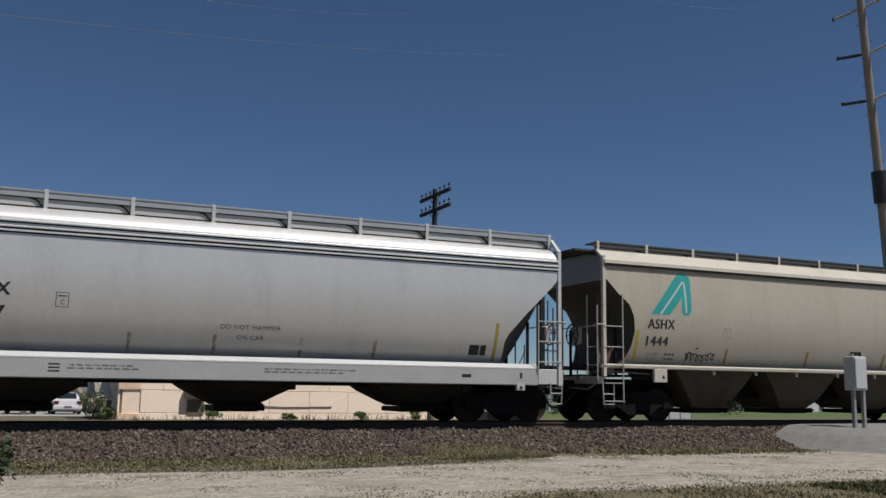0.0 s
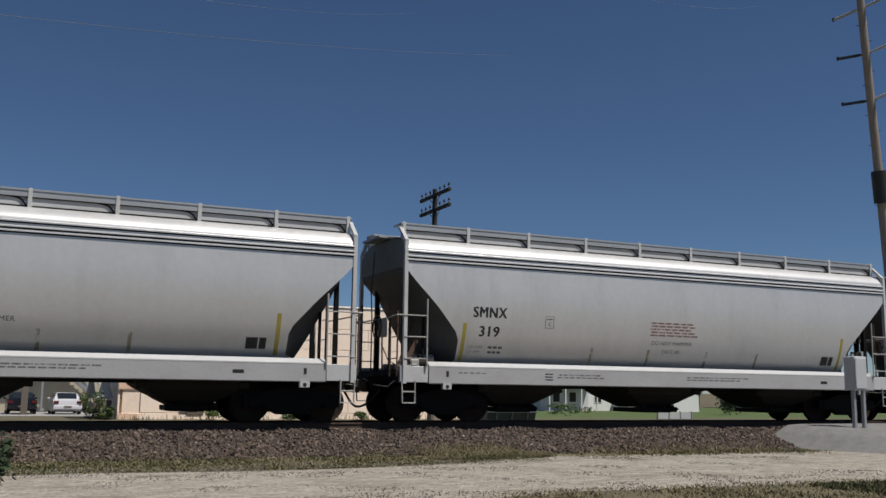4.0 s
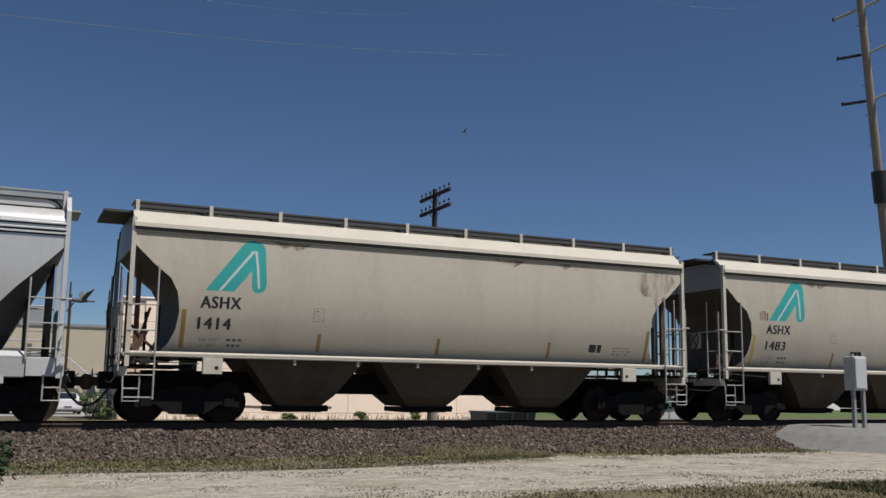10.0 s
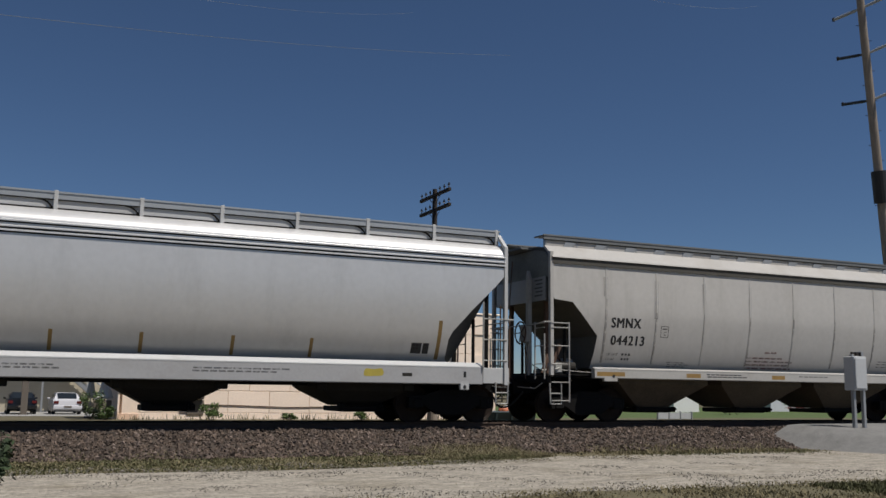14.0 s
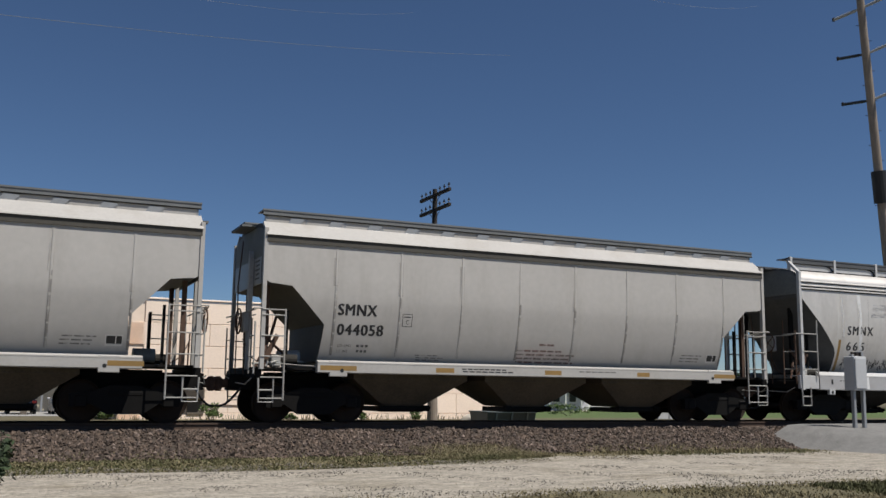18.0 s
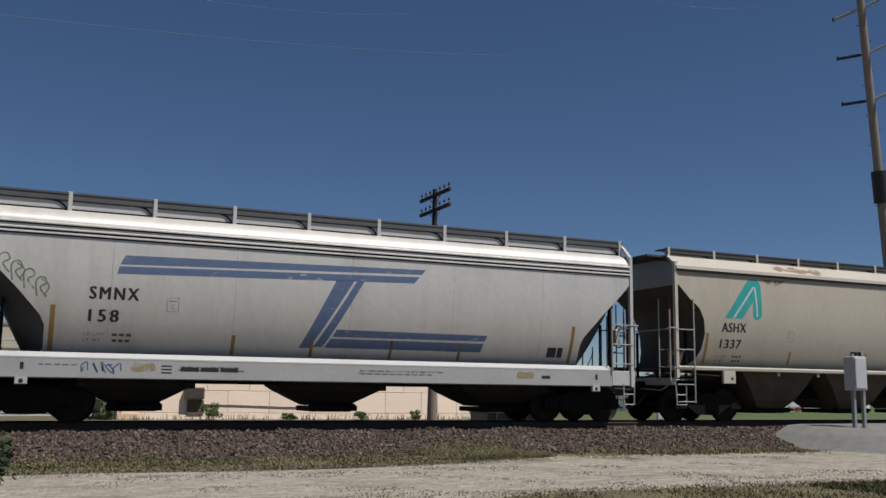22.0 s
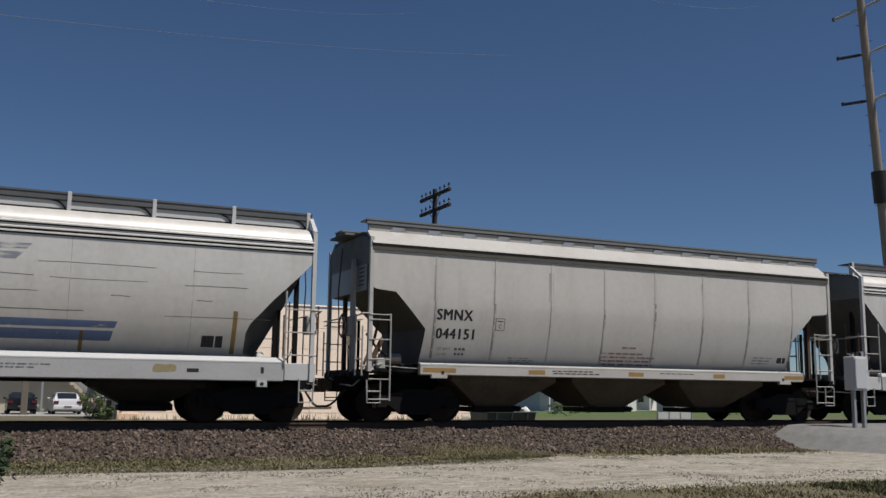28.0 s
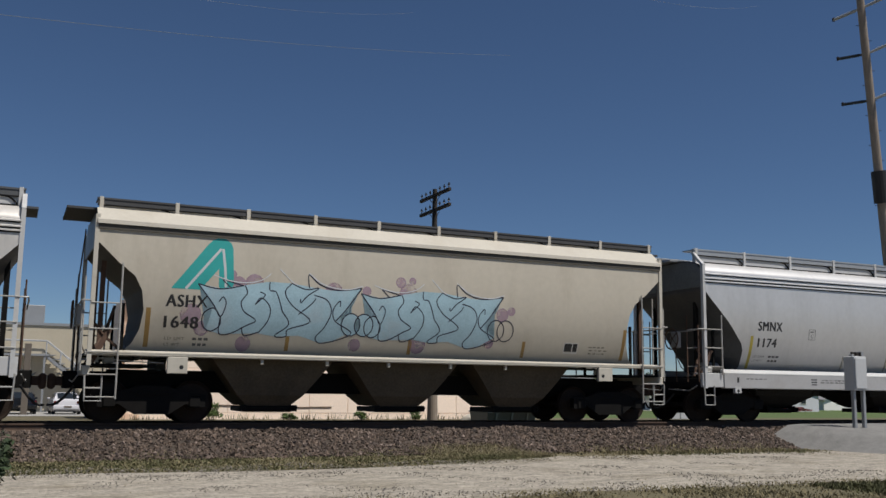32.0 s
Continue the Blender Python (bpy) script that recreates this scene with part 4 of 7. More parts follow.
# ---------------------------------------------------------------- signal cabinet on two posts
cab = thing("signal_cabinet", pose(20.9, 19.0, 0.59, 0, 0, 0), "light grey metal signal cabinet on two steel posts", "cabinet")
part("cabinet_box", boxed(-0.24, 0.24, -0.16, 0.20, 0.93, 1.84, bev=0.02), "light_metal", cab)
part("cabinet_door", boxed(-0.20, 0.20, -0.185, -0.162, 0.98, 1.79, bev=0.008), "light_metal", cab)
part("hinge", rod(bmesh.new(), (-0.215, -0.175, 1.05), (-0.215, -0.175, 1.76), 0.014, 6), "metal_grey", cab)
for x in (-0.13, 0.22):
    part("post", boxed(x - 0.045, x + 0.045, -0.05, 0.05, -0.1, 1.98 if x > 0 else 1.9, bev=0.008), "metal_grey", cab)
for x in (-0.1, 0.05, 0.2):
    part("conduit_cap", rod(bmesh.new(), (x, 0.0, 1.86), (x, 0.0, 1.96), 0.05, 8), "dark_pole", cab)


# ---------------------------------------------------------------- poles
def along(x, y, depth):
    """The place at that depth from the camera's post, for siting far things: bearing and rise as slopes."""
    f = CAM_POSE.to_3x3()
    d = f @ Vector((x, y, -1.0))
    return EYE + d * depth


top_p = Vector((11.98, 27.2, 7.72))
base_p = Vector((12.0, 27.2, -0.4))
pole = thing("utility_pole", pose(0, 0, 0), "dark wooden utility pole with two crossarms and insulators", "utility pole")
# upper part in the darker wood, foot in the lighter brown one
part("pole", rod(bmesh.new(), base_p + (top_p - base_p) * 0.35, top_p, 0.12, 14, 0.075), "dark_pole", pole)
part("pole_foot", rod(bmesh.new(), base_p, base_p + (top_p - base_p) * 0.35, 0.19, 14, 0.12), "pole_wood", pole, "brown lower pole")
fwd = Vector((0.4117, 0.9113, 0))
right = Vector((0.9113, -0.4117, 0))
arm_dir = Vector((0.0, -1.0, 0.0))
for dz in (0.20, 0.68):
    c = top_p - Vector((0, 0, dz)) + (base_p - top_p) * 0.0
    m = Matrix.Translation(c) @ arm_dir.to_track_quat("X", "Z").to_matrix().to_4x4()
    bm = boxed(-1.15, 1.15, -0.045, 0.045, -0.05, 0.05, bev=0.008)
    bmesh.ops.transform(bm, matrix=m, verts=bm.verts)
    arm = part("crossarm", bm, "dark_pole", pole)
    for x in (-1.06, -0.72, -0.38, 0.38, 0.72, 1.06):
        bm = rod(bmesh.new(), (x, 0, 0.06), (x, 0, 0.14), 0.014, 6)
        rod(bm, (x, 0, 0.13), (x, 0, 0.17), 0.04, 10)
        rod(bm, (x, 0, 0.17), (x, 0, 0.22), 0.03, 10, 0.018)
        bmesh.ops.transform(bm, matrix=m, verts=bm.verts)
        part("insulator", bm, "dark_glass_insulator", arm)
    for s in (-1, 1):
        bm = rod(bmesh.new(), m @ Vector((s * 0.42, 0, -0.04)), c - Vector((0, 0, 0.36)), 0.010, 5)
        part("brace", bm, "dark_pole", arm)

hi_top = along((1516 - 784) / 1681.2, (441 + 60) / 1681.2, 36.0)
hi_low = along((1572 - 784) / 1681.2, (441 - 470) / 1681.2, 36.0)
hi_dir = (hi_low - hi_top).normalized()
hi_base = hi_low + hi_dir * ((hi_low.z - ground_z(hi_low.y) + 0.4) / -hi_dir.z)
tp = thing("transmission_pole", pose(0, 0, 0), "tall weathered wooden transmission pole with stand-off insulators", "utility pole")
part("pole", rod(bmesh.new(), hi_base, hi_top, 0.20, 16, 0.135), "pole_wood", tp)
for k, (ya, long_side) in enumerate(((15, 0), (96, 1), (178, 2))):
    t = (ya + 60) / 530.0
    c = hi_top + (hi_low - hi_top) * t
    for s in (-1, 1):
        d = (right * (0.62 if s < 0 else 0.75) * s + fwd * (-0.50 * s)).normalized()
        tip = c + d * (1.02 if s < 0 else 1.4) + Vector((0, 0, (-0.22, 0.02, 0.02)[k] if s < 0 else 0.40))
        bm = rod(bmesh.new(), c, tip, 0.05, 8)
        for j in range(9):
            q = c + (tip - c) * (0.25 + 0.7 * j / 9)
            rod(bm, q, q + (tip - c).normalized() * 0.05, 0.068, 10, 0.06)
        part("standoff_insulator", bm, "insulator" if (k == 0 or s > 0) else "dark_glass_insulator", tp)
        part("end_clamp", rod(bmesh.new(), tip - Vector((0, 0, 0.05)), tip + Vector((0, 0, 0.08)), 0.05, 8), "dark_pole", tp)
ca = hi_top + (hi_low - hi_top) * ((303 + 60) / 530.0)
cb = hi_top + (hi_low - hi_top) * ((360 + 60) / 530.0)
part("pole_sleeve", rod(bmesh.new(), ca, cb, 0.27, 16), "rubber", tp, "black sleeve round the pole")
for j in range(14):
    q = hi_top + (hi_low - hi_top) * (0.2 + 0.05 * j)
    part("climbing_peg", rod(bmesh.new(), q, q + right * (0.26 if j % 2 else -0.26), 0.012, 5), "dark_pole", tp)

# overhead wires that cross the upper corner of the view
for a, b in (((0, 26), (520, 78)), ((330, -4), (560, 22)), ((1120, -6), (1250, 14))):
    w = thing("overhead_wire", pose(0, 0, 0), "thin pale aluminium overhead wire", "wire")
    p = along((a[0] - 784) / 1681.2, (441 - a[1]) / 1681.2, 40.0)
    q = along((b[0] - 784) / 1681.2, (441 - b[1]) / 1681.2, 55.0)
    d = q - p
    pts = [p + d * t + Vector((0, 0, 0.25 * t * (t - 1.0))) for t in (-1.2, -0.8, -0.4, -0.2, 0.0, 0.2, 0.4, 0.6, 0.8, 1.0, 1.3, 1.8, 2.4)]
    part("wire", tube(bmesh.new(), pts, 0.011 if a[0] == 0 else 0.007, 5), "wire", w)

# ---------------------------------------------------------------- block building behind the track
BX0, BX1, BY, BZ0, BZ1 = 4.63, 24.2, 46.0, -0.14, 5.42
bld = thing("block_building", pose(0, 0, 0), "peach-painted flat-roofed building of large wall blocks", "building")
for nm, b in (("wall", (BX0 + 0.2, BX1 - 0.2, BY + 0.06, BY + 0.35, BZ0 - 0.3, BZ1 - 0.05)), ("wall", (BX0 + 0.06, BX0 + 0.35, BY + 0.3, BY + 5, BZ0 - 0.6, BZ1 - 0.05)),
              ("wall", (BX1 - 0.35, BX1 - 0.06, BY + 0.3, BY + 5, BZ0 - 0.6, BZ1 - 0.05)), ("wall", (BX0, BX1, BY + 5, BY + 5.3, BZ0 - 0.8, BZ1))):
    part(nm, boxed(*b), "mortar", bld)
part("roof", boxed(BX0 + 0.3, BX1 - 0.3, BY + 0.3, BY + 5, BZ1 - 0.3, BZ1 - 0.1), "grey_roof", bld)
part("coping", boxed(BX0 - 0.05, BX1 + 0.05, BY - 0.05, BY + 0.4, BZ1 - 0.01, BZ1 + 0.08, bev=0.02), "peach", bld)

# ---------------------------------------------------------------- beyond the lot
low = thing("low_building", pose(-7.5, 79.0, -0.75), "grey-beige flat-roofed building with an outside stair", "building")
part("wall", boxed(-6, 17.0, 0, 0.3, 0, 6.6), "grey_wall", low)
part("wall", boxed(16.7, 17.0, 0.3, 14, 0, 6.6), "grey_wall", low)
part("roof", boxed(-6.1, 17.1, -0.1, 14, 6.6, 6.8), "metal_grey", low)
part("rooftop_unit", boxed(8.2, 9.8, 2, 3.6, 6.8, 8.3, bev=0.05), "metal_grey", low)
lot = strip("parking_lot", [-14 + 2 * i for i in range(12)], [(y, ground_z(y) + 0.012) for y in (58, 62, 66, 70, 74, 79)], "asphalt", label="pale paved parking lot", category="parking lot")
lawn = strip("lawn", [24 + 4 * i for i in range(60)], [(y, ground_z(y) + 0.015) for y in (30, 36, 42, 50, 58, 70, 90, 120)], "lawn", label="sunlit green lawn behind the railway", category="lawn")


# bird that crosses the sky
bird = thing("bird", pose(0, 60, 20), "small grey bird in flight", "bird")
bm = rod(bmesh.new(), (-0.16, 0, 0), (0.02, 0, 0), 0.05, 8, 0.03)
rod(bm, (-0.3, 0, 0), (-0.16, 0, 0), 0.025, 8, 0.05)
part("body", bm, "bird", bird)
part("tail", prism(bmesh.new(), [(0.0, -0.01), (0.16, -0.015), (0.16, 0.015), (0.0, 0.01)], -0.04, 0.04), "bird", bird)
WINGS = []
for s in (-1, 1):
    bm = bmesh.new()
    vs = [bm.verts.new(c) for c in ((-0.14, 0, 0), (-0.02, 0, 0), (0.04, s * 0.34, 0.0), (-0.08, s * 0.22, 0.0))]
    vt = [bm.verts.new(v.co + Vector((0, 0, 0.012))) for v in vs]
    bm.faces.new(vs)
    bm.faces.new(vt)
    for i in range(4):
        bm.faces.new((vs[i], vs[(i + 1) % 4], vt[(i + 1) % 4], vt[i]))
    WINGS.append((s, part("wing", bm, "bird", bird)))


# ---------------------------------------------------------------- lettering and paint on the cars
def wrap(bm, kind, off):
    """Lay flat artwork (drawn in x, z) on the near side sheet of a car, or on its sill."""
    K = KINDS[kind]
    z0, zl, z1 = K["sill"]
    lo, hi = min(v.co.z for v in bm.verts), max(v.co.z for v in bm.verts)
    rings = [z for z in levels(kind) if z < 4.2]
    sheet = [(z, half_width(kind, z)) for z in rings]
    cuts = [z for z in [z1, zl if zl > z0 else z1 - 0.04] + [r for r in rings if r > z1] if lo < z < hi]
    bmesh.ops.triangulate(bm, faces=bm.faces[:])
    for z in cuts:
        geom = bm.verts[:] + bm.edges[:] + bm.faces[:]
        bmesh.ops.bisect_plane(bm, geom=geom, plane_co=(0, 0, z), plane_no=(0, 0, 1))
    for v in bm.verts:
        z = v.co.z
        if z < z1 - 0.001:
            top = zl if zl > z0 else z1 - 0.04
            h = 1.60 if z <= top else 1.60 - 0.13 * (z - top) / (z1 - top)
        else:
            h = lerp_table(sheet, z)
        v.co.y = -(h + 0.3 * off + v.co.y)
    return bm


def characters(bm):
    """Split a line of lettering into its single characters, from left to right."""
    seen, runs = set(), []
    for v in bm.verts:
        if v in seen:
            continue
        pile, isle = [v], []
        seen.add(v)
        while pile:
            a = pile.pop()
            isle.append(a)
            for e in a.link_edges:
                b = e.other_vert(a)
                if b not in seen:
                    seen.add(b)
                    pile.append(b)
        runs.append([min(a.co.x for a in isle), max(a.co.x for a in isle), set(isle)])
    runs.sort(key=lambda r: r[0])
    groups = []
    for r in runs:
        if groups and r[0] < groups[-1][1] - 0.02:
            groups[-1] = [groups[-1][0], max(groups[-1][1], r[1]), groups[-1][2] | r[2]]
        else:
            groups.append(r)
    for a, b, keep in groups:
        index = {v: i for i, v in enumerate(keep)}
        yield [tuple(v.co) for v in index], [[index[v] for v in f.verts] for f in bm.faces if f.verts[0] in keep]


def art(car, kind, name, bm, material, off=0.006, label=""):
    wrap(bm, kind, off)
    if name in ("reporting_mark", "car_number"):
        for verts, faces in characters(bm):
            me = bpy.data.meshes.new("letter")
            me.from_pydata(verts, [], faces)
            me.materials.append(M[material])
            part("letter" if name == "reporting_mark" else "numeral", me, material, car, label.replace("letters", "letter").replace("number", "numeral"))
        bm.free()
        return None
    me = bpy.data.meshes.new(name)
    for f in bm.faces:
        f.normal_update()
        if f.normal.y > 0:
            f.normal_flip()
    bm.to_mesh(me)
    bm.free()
    me.materials.append(M[material])
    ob = part(name, me, material, car, label)
    if name.endswith("print") or name == "red_notice":
        tagged(ob, label or "rows of small printed bars", kind="stuff")
    return ob


def poly(bm, pts):
    bm.faces.new([bm.verts.new((x, 0, z)) for x, z in pts])
    return bm


def rect(bm, x0, x1, z0, z1, slant=0.0):
    return poly(bm, [(x0, z0), (x1, z0), (x1 + slant, z1), (x0 + slant, z1)])


def smooth_line(pts, closed=False, sub=6):
    """Catmull-Rom curve through a few points."""
    P = [Vector(p) for p in pts]
    n = len(P)
    out = []
    for i in range(n if closed else n - 1):
        p0, p1, p2, p3 = (P[(i + k) % n] if closed else P[min(max(i + k, 0), n - 1)] for k in (-1, 0, 1, 2))
        for j in range(sub):
            t = j / sub
            out.append(0.5 * ((2 * p1) + (p2 - p0) * t + (2 * p0 - 5 * p1 + 4 * p2 - p3) * t * t + (3 * p1 - p0 - 3 * p2 + p3) * t ** 3))
    if not closed:
        out.append(P[-1])
    return [(p.x, p.y) for p in out]


def stroke(bm, pts, w, closed=False):
    """A brush line of even width along points in x, z."""
    P = [Vector(p) for p in pts]
    n = len(P)
    left, rightv = [], []
    for i in range(n):
        a = P[(i - 1) % n] if closed or i else P[0]
        b = P[(i + 1) % n] if closed or i < n - 1 else P[-1]
        d = (b - a)
        d = d.normalized() if d.length > 1e-6 else Vector((1, 0))
        nrm = Vector((-d.y, d.x)) * (w / 2)
        left.append(bm.verts.new((P[i].x + nrm.x, 0, P[i].y + nrm.y)))
        rightv.append(bm.verts.new((P[i].x - nrm.x, 0, P[i].y - nrm.y)))
    for i in range(n if closed else n - 1):
        j = (i + 1) % n
        bm.faces.new((left[i], left[j], rightv[j], rightv[i]))
    return bm


def letters(text, x0, x1, z0, z1, gap=1.12):
    """Text fitted into a box, as a flat mesh in x, z."""
    cu = bpy.data.curves.new("lettering", "FONT")
    cu.body = text
    cu.resolution_u = 3
    cu.space_character = gap
    tmp = new("lettering", cu)
    me = bpy.data.meshes.new_from_object(tmp)
    bpy.data.objects.remove(tmp)
    bm = bmesh.new()
    bm.from_mesh(me)
    bpy.data.meshes.remove(me)
    bpy.data.curves.remove(cu)
    xs = [v.co.x for v in bm.verts]
    ys = [v.co.y for v in bm.verts]
    ax, bx, ay, by = min(xs), max(xs), min(ys), max(ys)
    for v in bm.verts:
        v.co = Vector((x0 + (v.co.x - ax) / (bx - ax) * (x1 - x0), 0, z0 + (v.co.y - ay) / (by - ay) * (z1 - z0)))
    if z1 - z0 > 0.15:                  # bolder strokes: a second skin, shifted and a hair proud
        skin = bm.faces[:]
        for k in (1, 2):
            dup = bmesh.ops.duplicate(bm, geom=skin)["geom"]
            for v in dup:
                if isinstance(v, bmesh.types.BMVert):
                    v.co += Vector((0.014 * k, 0.0006 * k, 0.006 * (k - 1)))
    return bm


def bars(bm, x0, x1, z0, rows, h, gap, seed, breaks=3):
    """Small writing that cannot be read: rows of plain bars."""
    r = random.Random(seed)
    for i in range(rows):
        z = z0 - i * (h + gap)
        x = x0 + r.uniform(0, 0.06)
        end = x1 - r.uniform(0, 0.25) * (x1 - x0)
        step = (end - x) / breaks
        for k in range(breaks):
            rect(bm, x + k * step, x + (k + 1) * step - 0.035, z - h, z)
    return bm


def consolidated_stencil(car, kind, x, z, s=1.0):
    """Framed black panel with two windows of small writing."""
    art(car, kind, "stencil_frame", rect(rect(rect(rect(rect(bmesh.new(), x, x + 0.5 * s, z, z + 0.03), x, x + 0.5 * s, z + 0.30 * s, z + 0.30 * s + 0.02), x, x + 0.02, z, z + 0.3 * s), x + 0.48 * s, x + 0.5 * s, z, z + 0.3 * s), x + 0.29 * s, x + 0.32 * s, z, z + 0.3 * s), "rubbish_white", 0.007, "white stencil frame")
    art(car, kind, "stencil_panel", rect(rect(bmesh.new(), x + 0.02, x + 0.29 * s, z + 0.05, z + 0.30 * s), x + 0.32 * s, x + 0.48 * s, z + 0.05, z + 0.30 * s), "ink", 0.006, "black stencil panel")
    art(car, kind, "stencil_print", bars(bars(bmesh.new(), x + 0.05, x + 0.27 * s, z + 0.27 * s, 2, 0.035, 0.04, 3, 2), x + 0.34 * s, x + 0.46 * s, z + 0.27 * s, 2, 0.03, 0.04, 4, 1), "hopper_grey", 0.008)


def c_box(car, kind, x, z, mat_="ink"):
    bm = stroke(bmesh.new(), [(x, z), (x + 0.24, z), (x + 0.24, z + 0.29), (x, z + 0.29)], 0.018, True)
    rect(bm, x + 0.04, x + 0.20, z + 0.21, z + 0.235)
    art(car, kind, "stencil_box", bm, mat_, 0.006, "small framed stencil")
    art(car, kind, "stencil_letter", letters("C", x + 0.085, x + 0.165, z + 0.05, z + 0.15), mat_, 0.006)


def stripe(car, kind, x, z0, z1, mat_="yellow", w=0.10):
    art(car, kind, "reflector_stripe", rect(bmesh.new(), x - w / 2, x + w / 2, z0, z1), mat_, 0.005)


# where mark and number stand on each car: left and right edge of both, from the car's left end
MARKS = {"A": (1.91, 2.98, 2.0, 2.72), "C": (2.25, 3.14, 2.34, 2.88), "D": (1.80, 2.72, 2.00, 2.54), "E": (1.98, 3.08, 2.00, 2.66), "F": (1.98, 2.92, 2.13, 2.82), "I": (1.93, 3.05, 1.94, 2.60),
         "P": (2.29, 3.24, 2.38, 2.91), "U": (1.93, 2.81, 1.96, 2.64), "M": (1.86, 2.88, 1.86, 2.57), "N": (2.28, 3.25, 2.29, 2.87), "Q": (2.10, 3.12, 2.11, 2.83), "S": (2.34, 3.31, 2.35, 3.07),
         "B": (1.42, 2.29, 1.42, 2.12), "G": (1.45, 2.32, 1.42, 2.13), "H": (1.53, 2.41, 1.56, 2.28), "O": (1.59, 2.44, 1.58, 2.31), "T": (1.46, 2.32, 1.45, 2.16),
         "J": (1.83, 2.76, 1.86, 2.91), "K": (1.55, 2.45, 1.54, 2.62), "L": (1.73, 2.67, 1.74, 2.86), "R": (1.70, 2.65, 1.71, 2.72)}
STRIPE_ENDS = {"D": (1.60, 14.06), "N": (1.60, 14.06), "M": (1.58, 14.06), "S": (1.60, 14.08), "Q": (1.60, 14.06)}


def round_marks(key, number, clean=True, strp="yellow"):
    car = CARS[key]
    k = "round"
    a, b, c, d = MARKS[key]
    dx = a - 1.91
    art(car, k, "reporting_mark", letters("SMNX", a, b, 2.57, 2.83, 1.12 if clean else 1.3), "ink", label="black stencilled letters")
    if key != "A":
        art(car, k, "car_number", letters(number, c, d, 2.11, 2.36, 1.12 if clean else 1.35), "ink", label="black stencilled number")
    e0, e1 = STRIPE_ENDS.get(key, (1.74, 14.07))
    art(car, k, "weight_stencil", letters("LD LMT", 1.86 + dx, 2.28 + dx, 1.82, 1.88), "grey_ink")
    art(car, k, "weight_stencil", letters("LT WT", 1.86 + dx, 2.20 + dx, 1.70, 1.76), "grey_ink")
    art(car, k, "weight_print", bars(bmesh.new(), 2.38 + dx, 2.95 + dx, 1.88, 2, 0.055, 0.065, 5), "grey_ink")
    c_box(car, k, 3.86, 2.38, "ink" if clean else "faint_ink")
    stripe(car, k, e0, 1.50, 2.42, strp)
    for x in (5.35, 7.15, 9.1, 10.9):
        stripe(car, k, x, 1.50, 1.93, "brown_stripe" if strp != "yellow" else "faded_yellow", 0.08)
    stripe(car, k, e1, 1.52, 2.45, strp)
    consolidated_stencil(car, k, 13.35, 1.60)
    # sill lettering
    art(car, k, "sill_print", bars(bmesh.new(), 1.35, 2.2, 1.22, 1, 0.03, 0.03, 7, 5), "faint_ink")
    art(car, k, "sill_print", bars(bmesh.new(), 4.15, 5.9, 1.22, 2, 0.035, 0.03, 8, 8), "faint_ink")
    art(car, k, "sill_print", bars(bmesh.new(), 8.2, 10.6, 1.22, 2, 0.035, 0.03, 9, 10), "faint_ink")
    art(car, k, "sill_print", rect(rect(rect(bmesh.new(), 3.80, 4.02, 1.20, 1.23), 3.80, 4.02, 1.13, 1.16), 3.80, 4.02, 1.06, 1.09), "ink")
    art(car, k, "sill_plate", rect(bmesh.new(), 13.05, 13.3, 1.10, 1.18), "hopper_grey", label="small grey plate")


def yellow_sill(key, xs, paint_="yellow"):
    for x in xs:
        art(CARS[key], "round", "sill_reflector", poly(bmesh.new(), smooth_line([(x, 1.10), (x + 0.04, 1.26), (x + 0.25, 1.25), (x + 0.44, 1.27), (x + 0.47, 1.12), (x + 0.22, 1.09)], True, 3)), paint_, 0.006, "yellow sill patch")


def hammer(key, x=7.2, red=False):
    car = CARS[key]
    art(car, "round", "stencil_words", letters("DO NOT HAMMER", x, x + 1.35, 2.06, 2.16), "ink" if key in "ADFC" else "faint_ink")
    art(car, "round", "stencil_words", letters("ON CAR", x + 0.38, x + 0.98, 1.84, 1.94), "ink" if key in "ADFC" else "faint_ink")
    if red:
        art(car, "round", "red_notice", bars(bmesh.new(), x - 0.1, x + 1.65, 2.66, 5, 0.045, 0.035, 21, 6), "red_ink", label="faded red notice")


round_marks("A", "7")
art(CARS["A"], "round", "number_print", rect(bmesh.new(), 1.95, 2.6, 2.11, 2.36), "faint_ink")
art(CARS["A"], "round", "car_number", letters("7", 2.72, 2.90, 2.11, 2.36), "ink", label="black stencilled number")
hammer("A", 7.25)
round_marks("C", "900")
hammer("C", 7.3)
round_marks("D", "319")
hammer("D", 7.2, True)
round_marks("E", "500", clean=False, strp="brown_stripe")
yellow_sill("E", (3.2, 12.3))
round_marks("F", "1142")
hammer("F", 7.3)
round_marks("I", "929", strp="brown_stripe")
yellow_sill("I", (3.15, 12.1))
round_marks("P", "293")
yellow_sill("P", (3.1, 12.4))
hammer("P", 7.8)
round_marks("U", "1174")
for key, num in (("M", "665"), ("N", "158"), ("Q", "852"), ("S", "438")):
    round_marks(key, num, clean=False, strp="brown_stripe")
    if key != "M":
        yellow_sill(key, (3.2, 12.35), "faded_yellow")
    # builder's mark on the sill, as plain bars
    art(CARS[key], "round", "sill_mark", bars(bmesh.new(), 4.2, 5.5, 1.20, 1, 0.09, 0.0, 31, 3), "ink", 0.007)


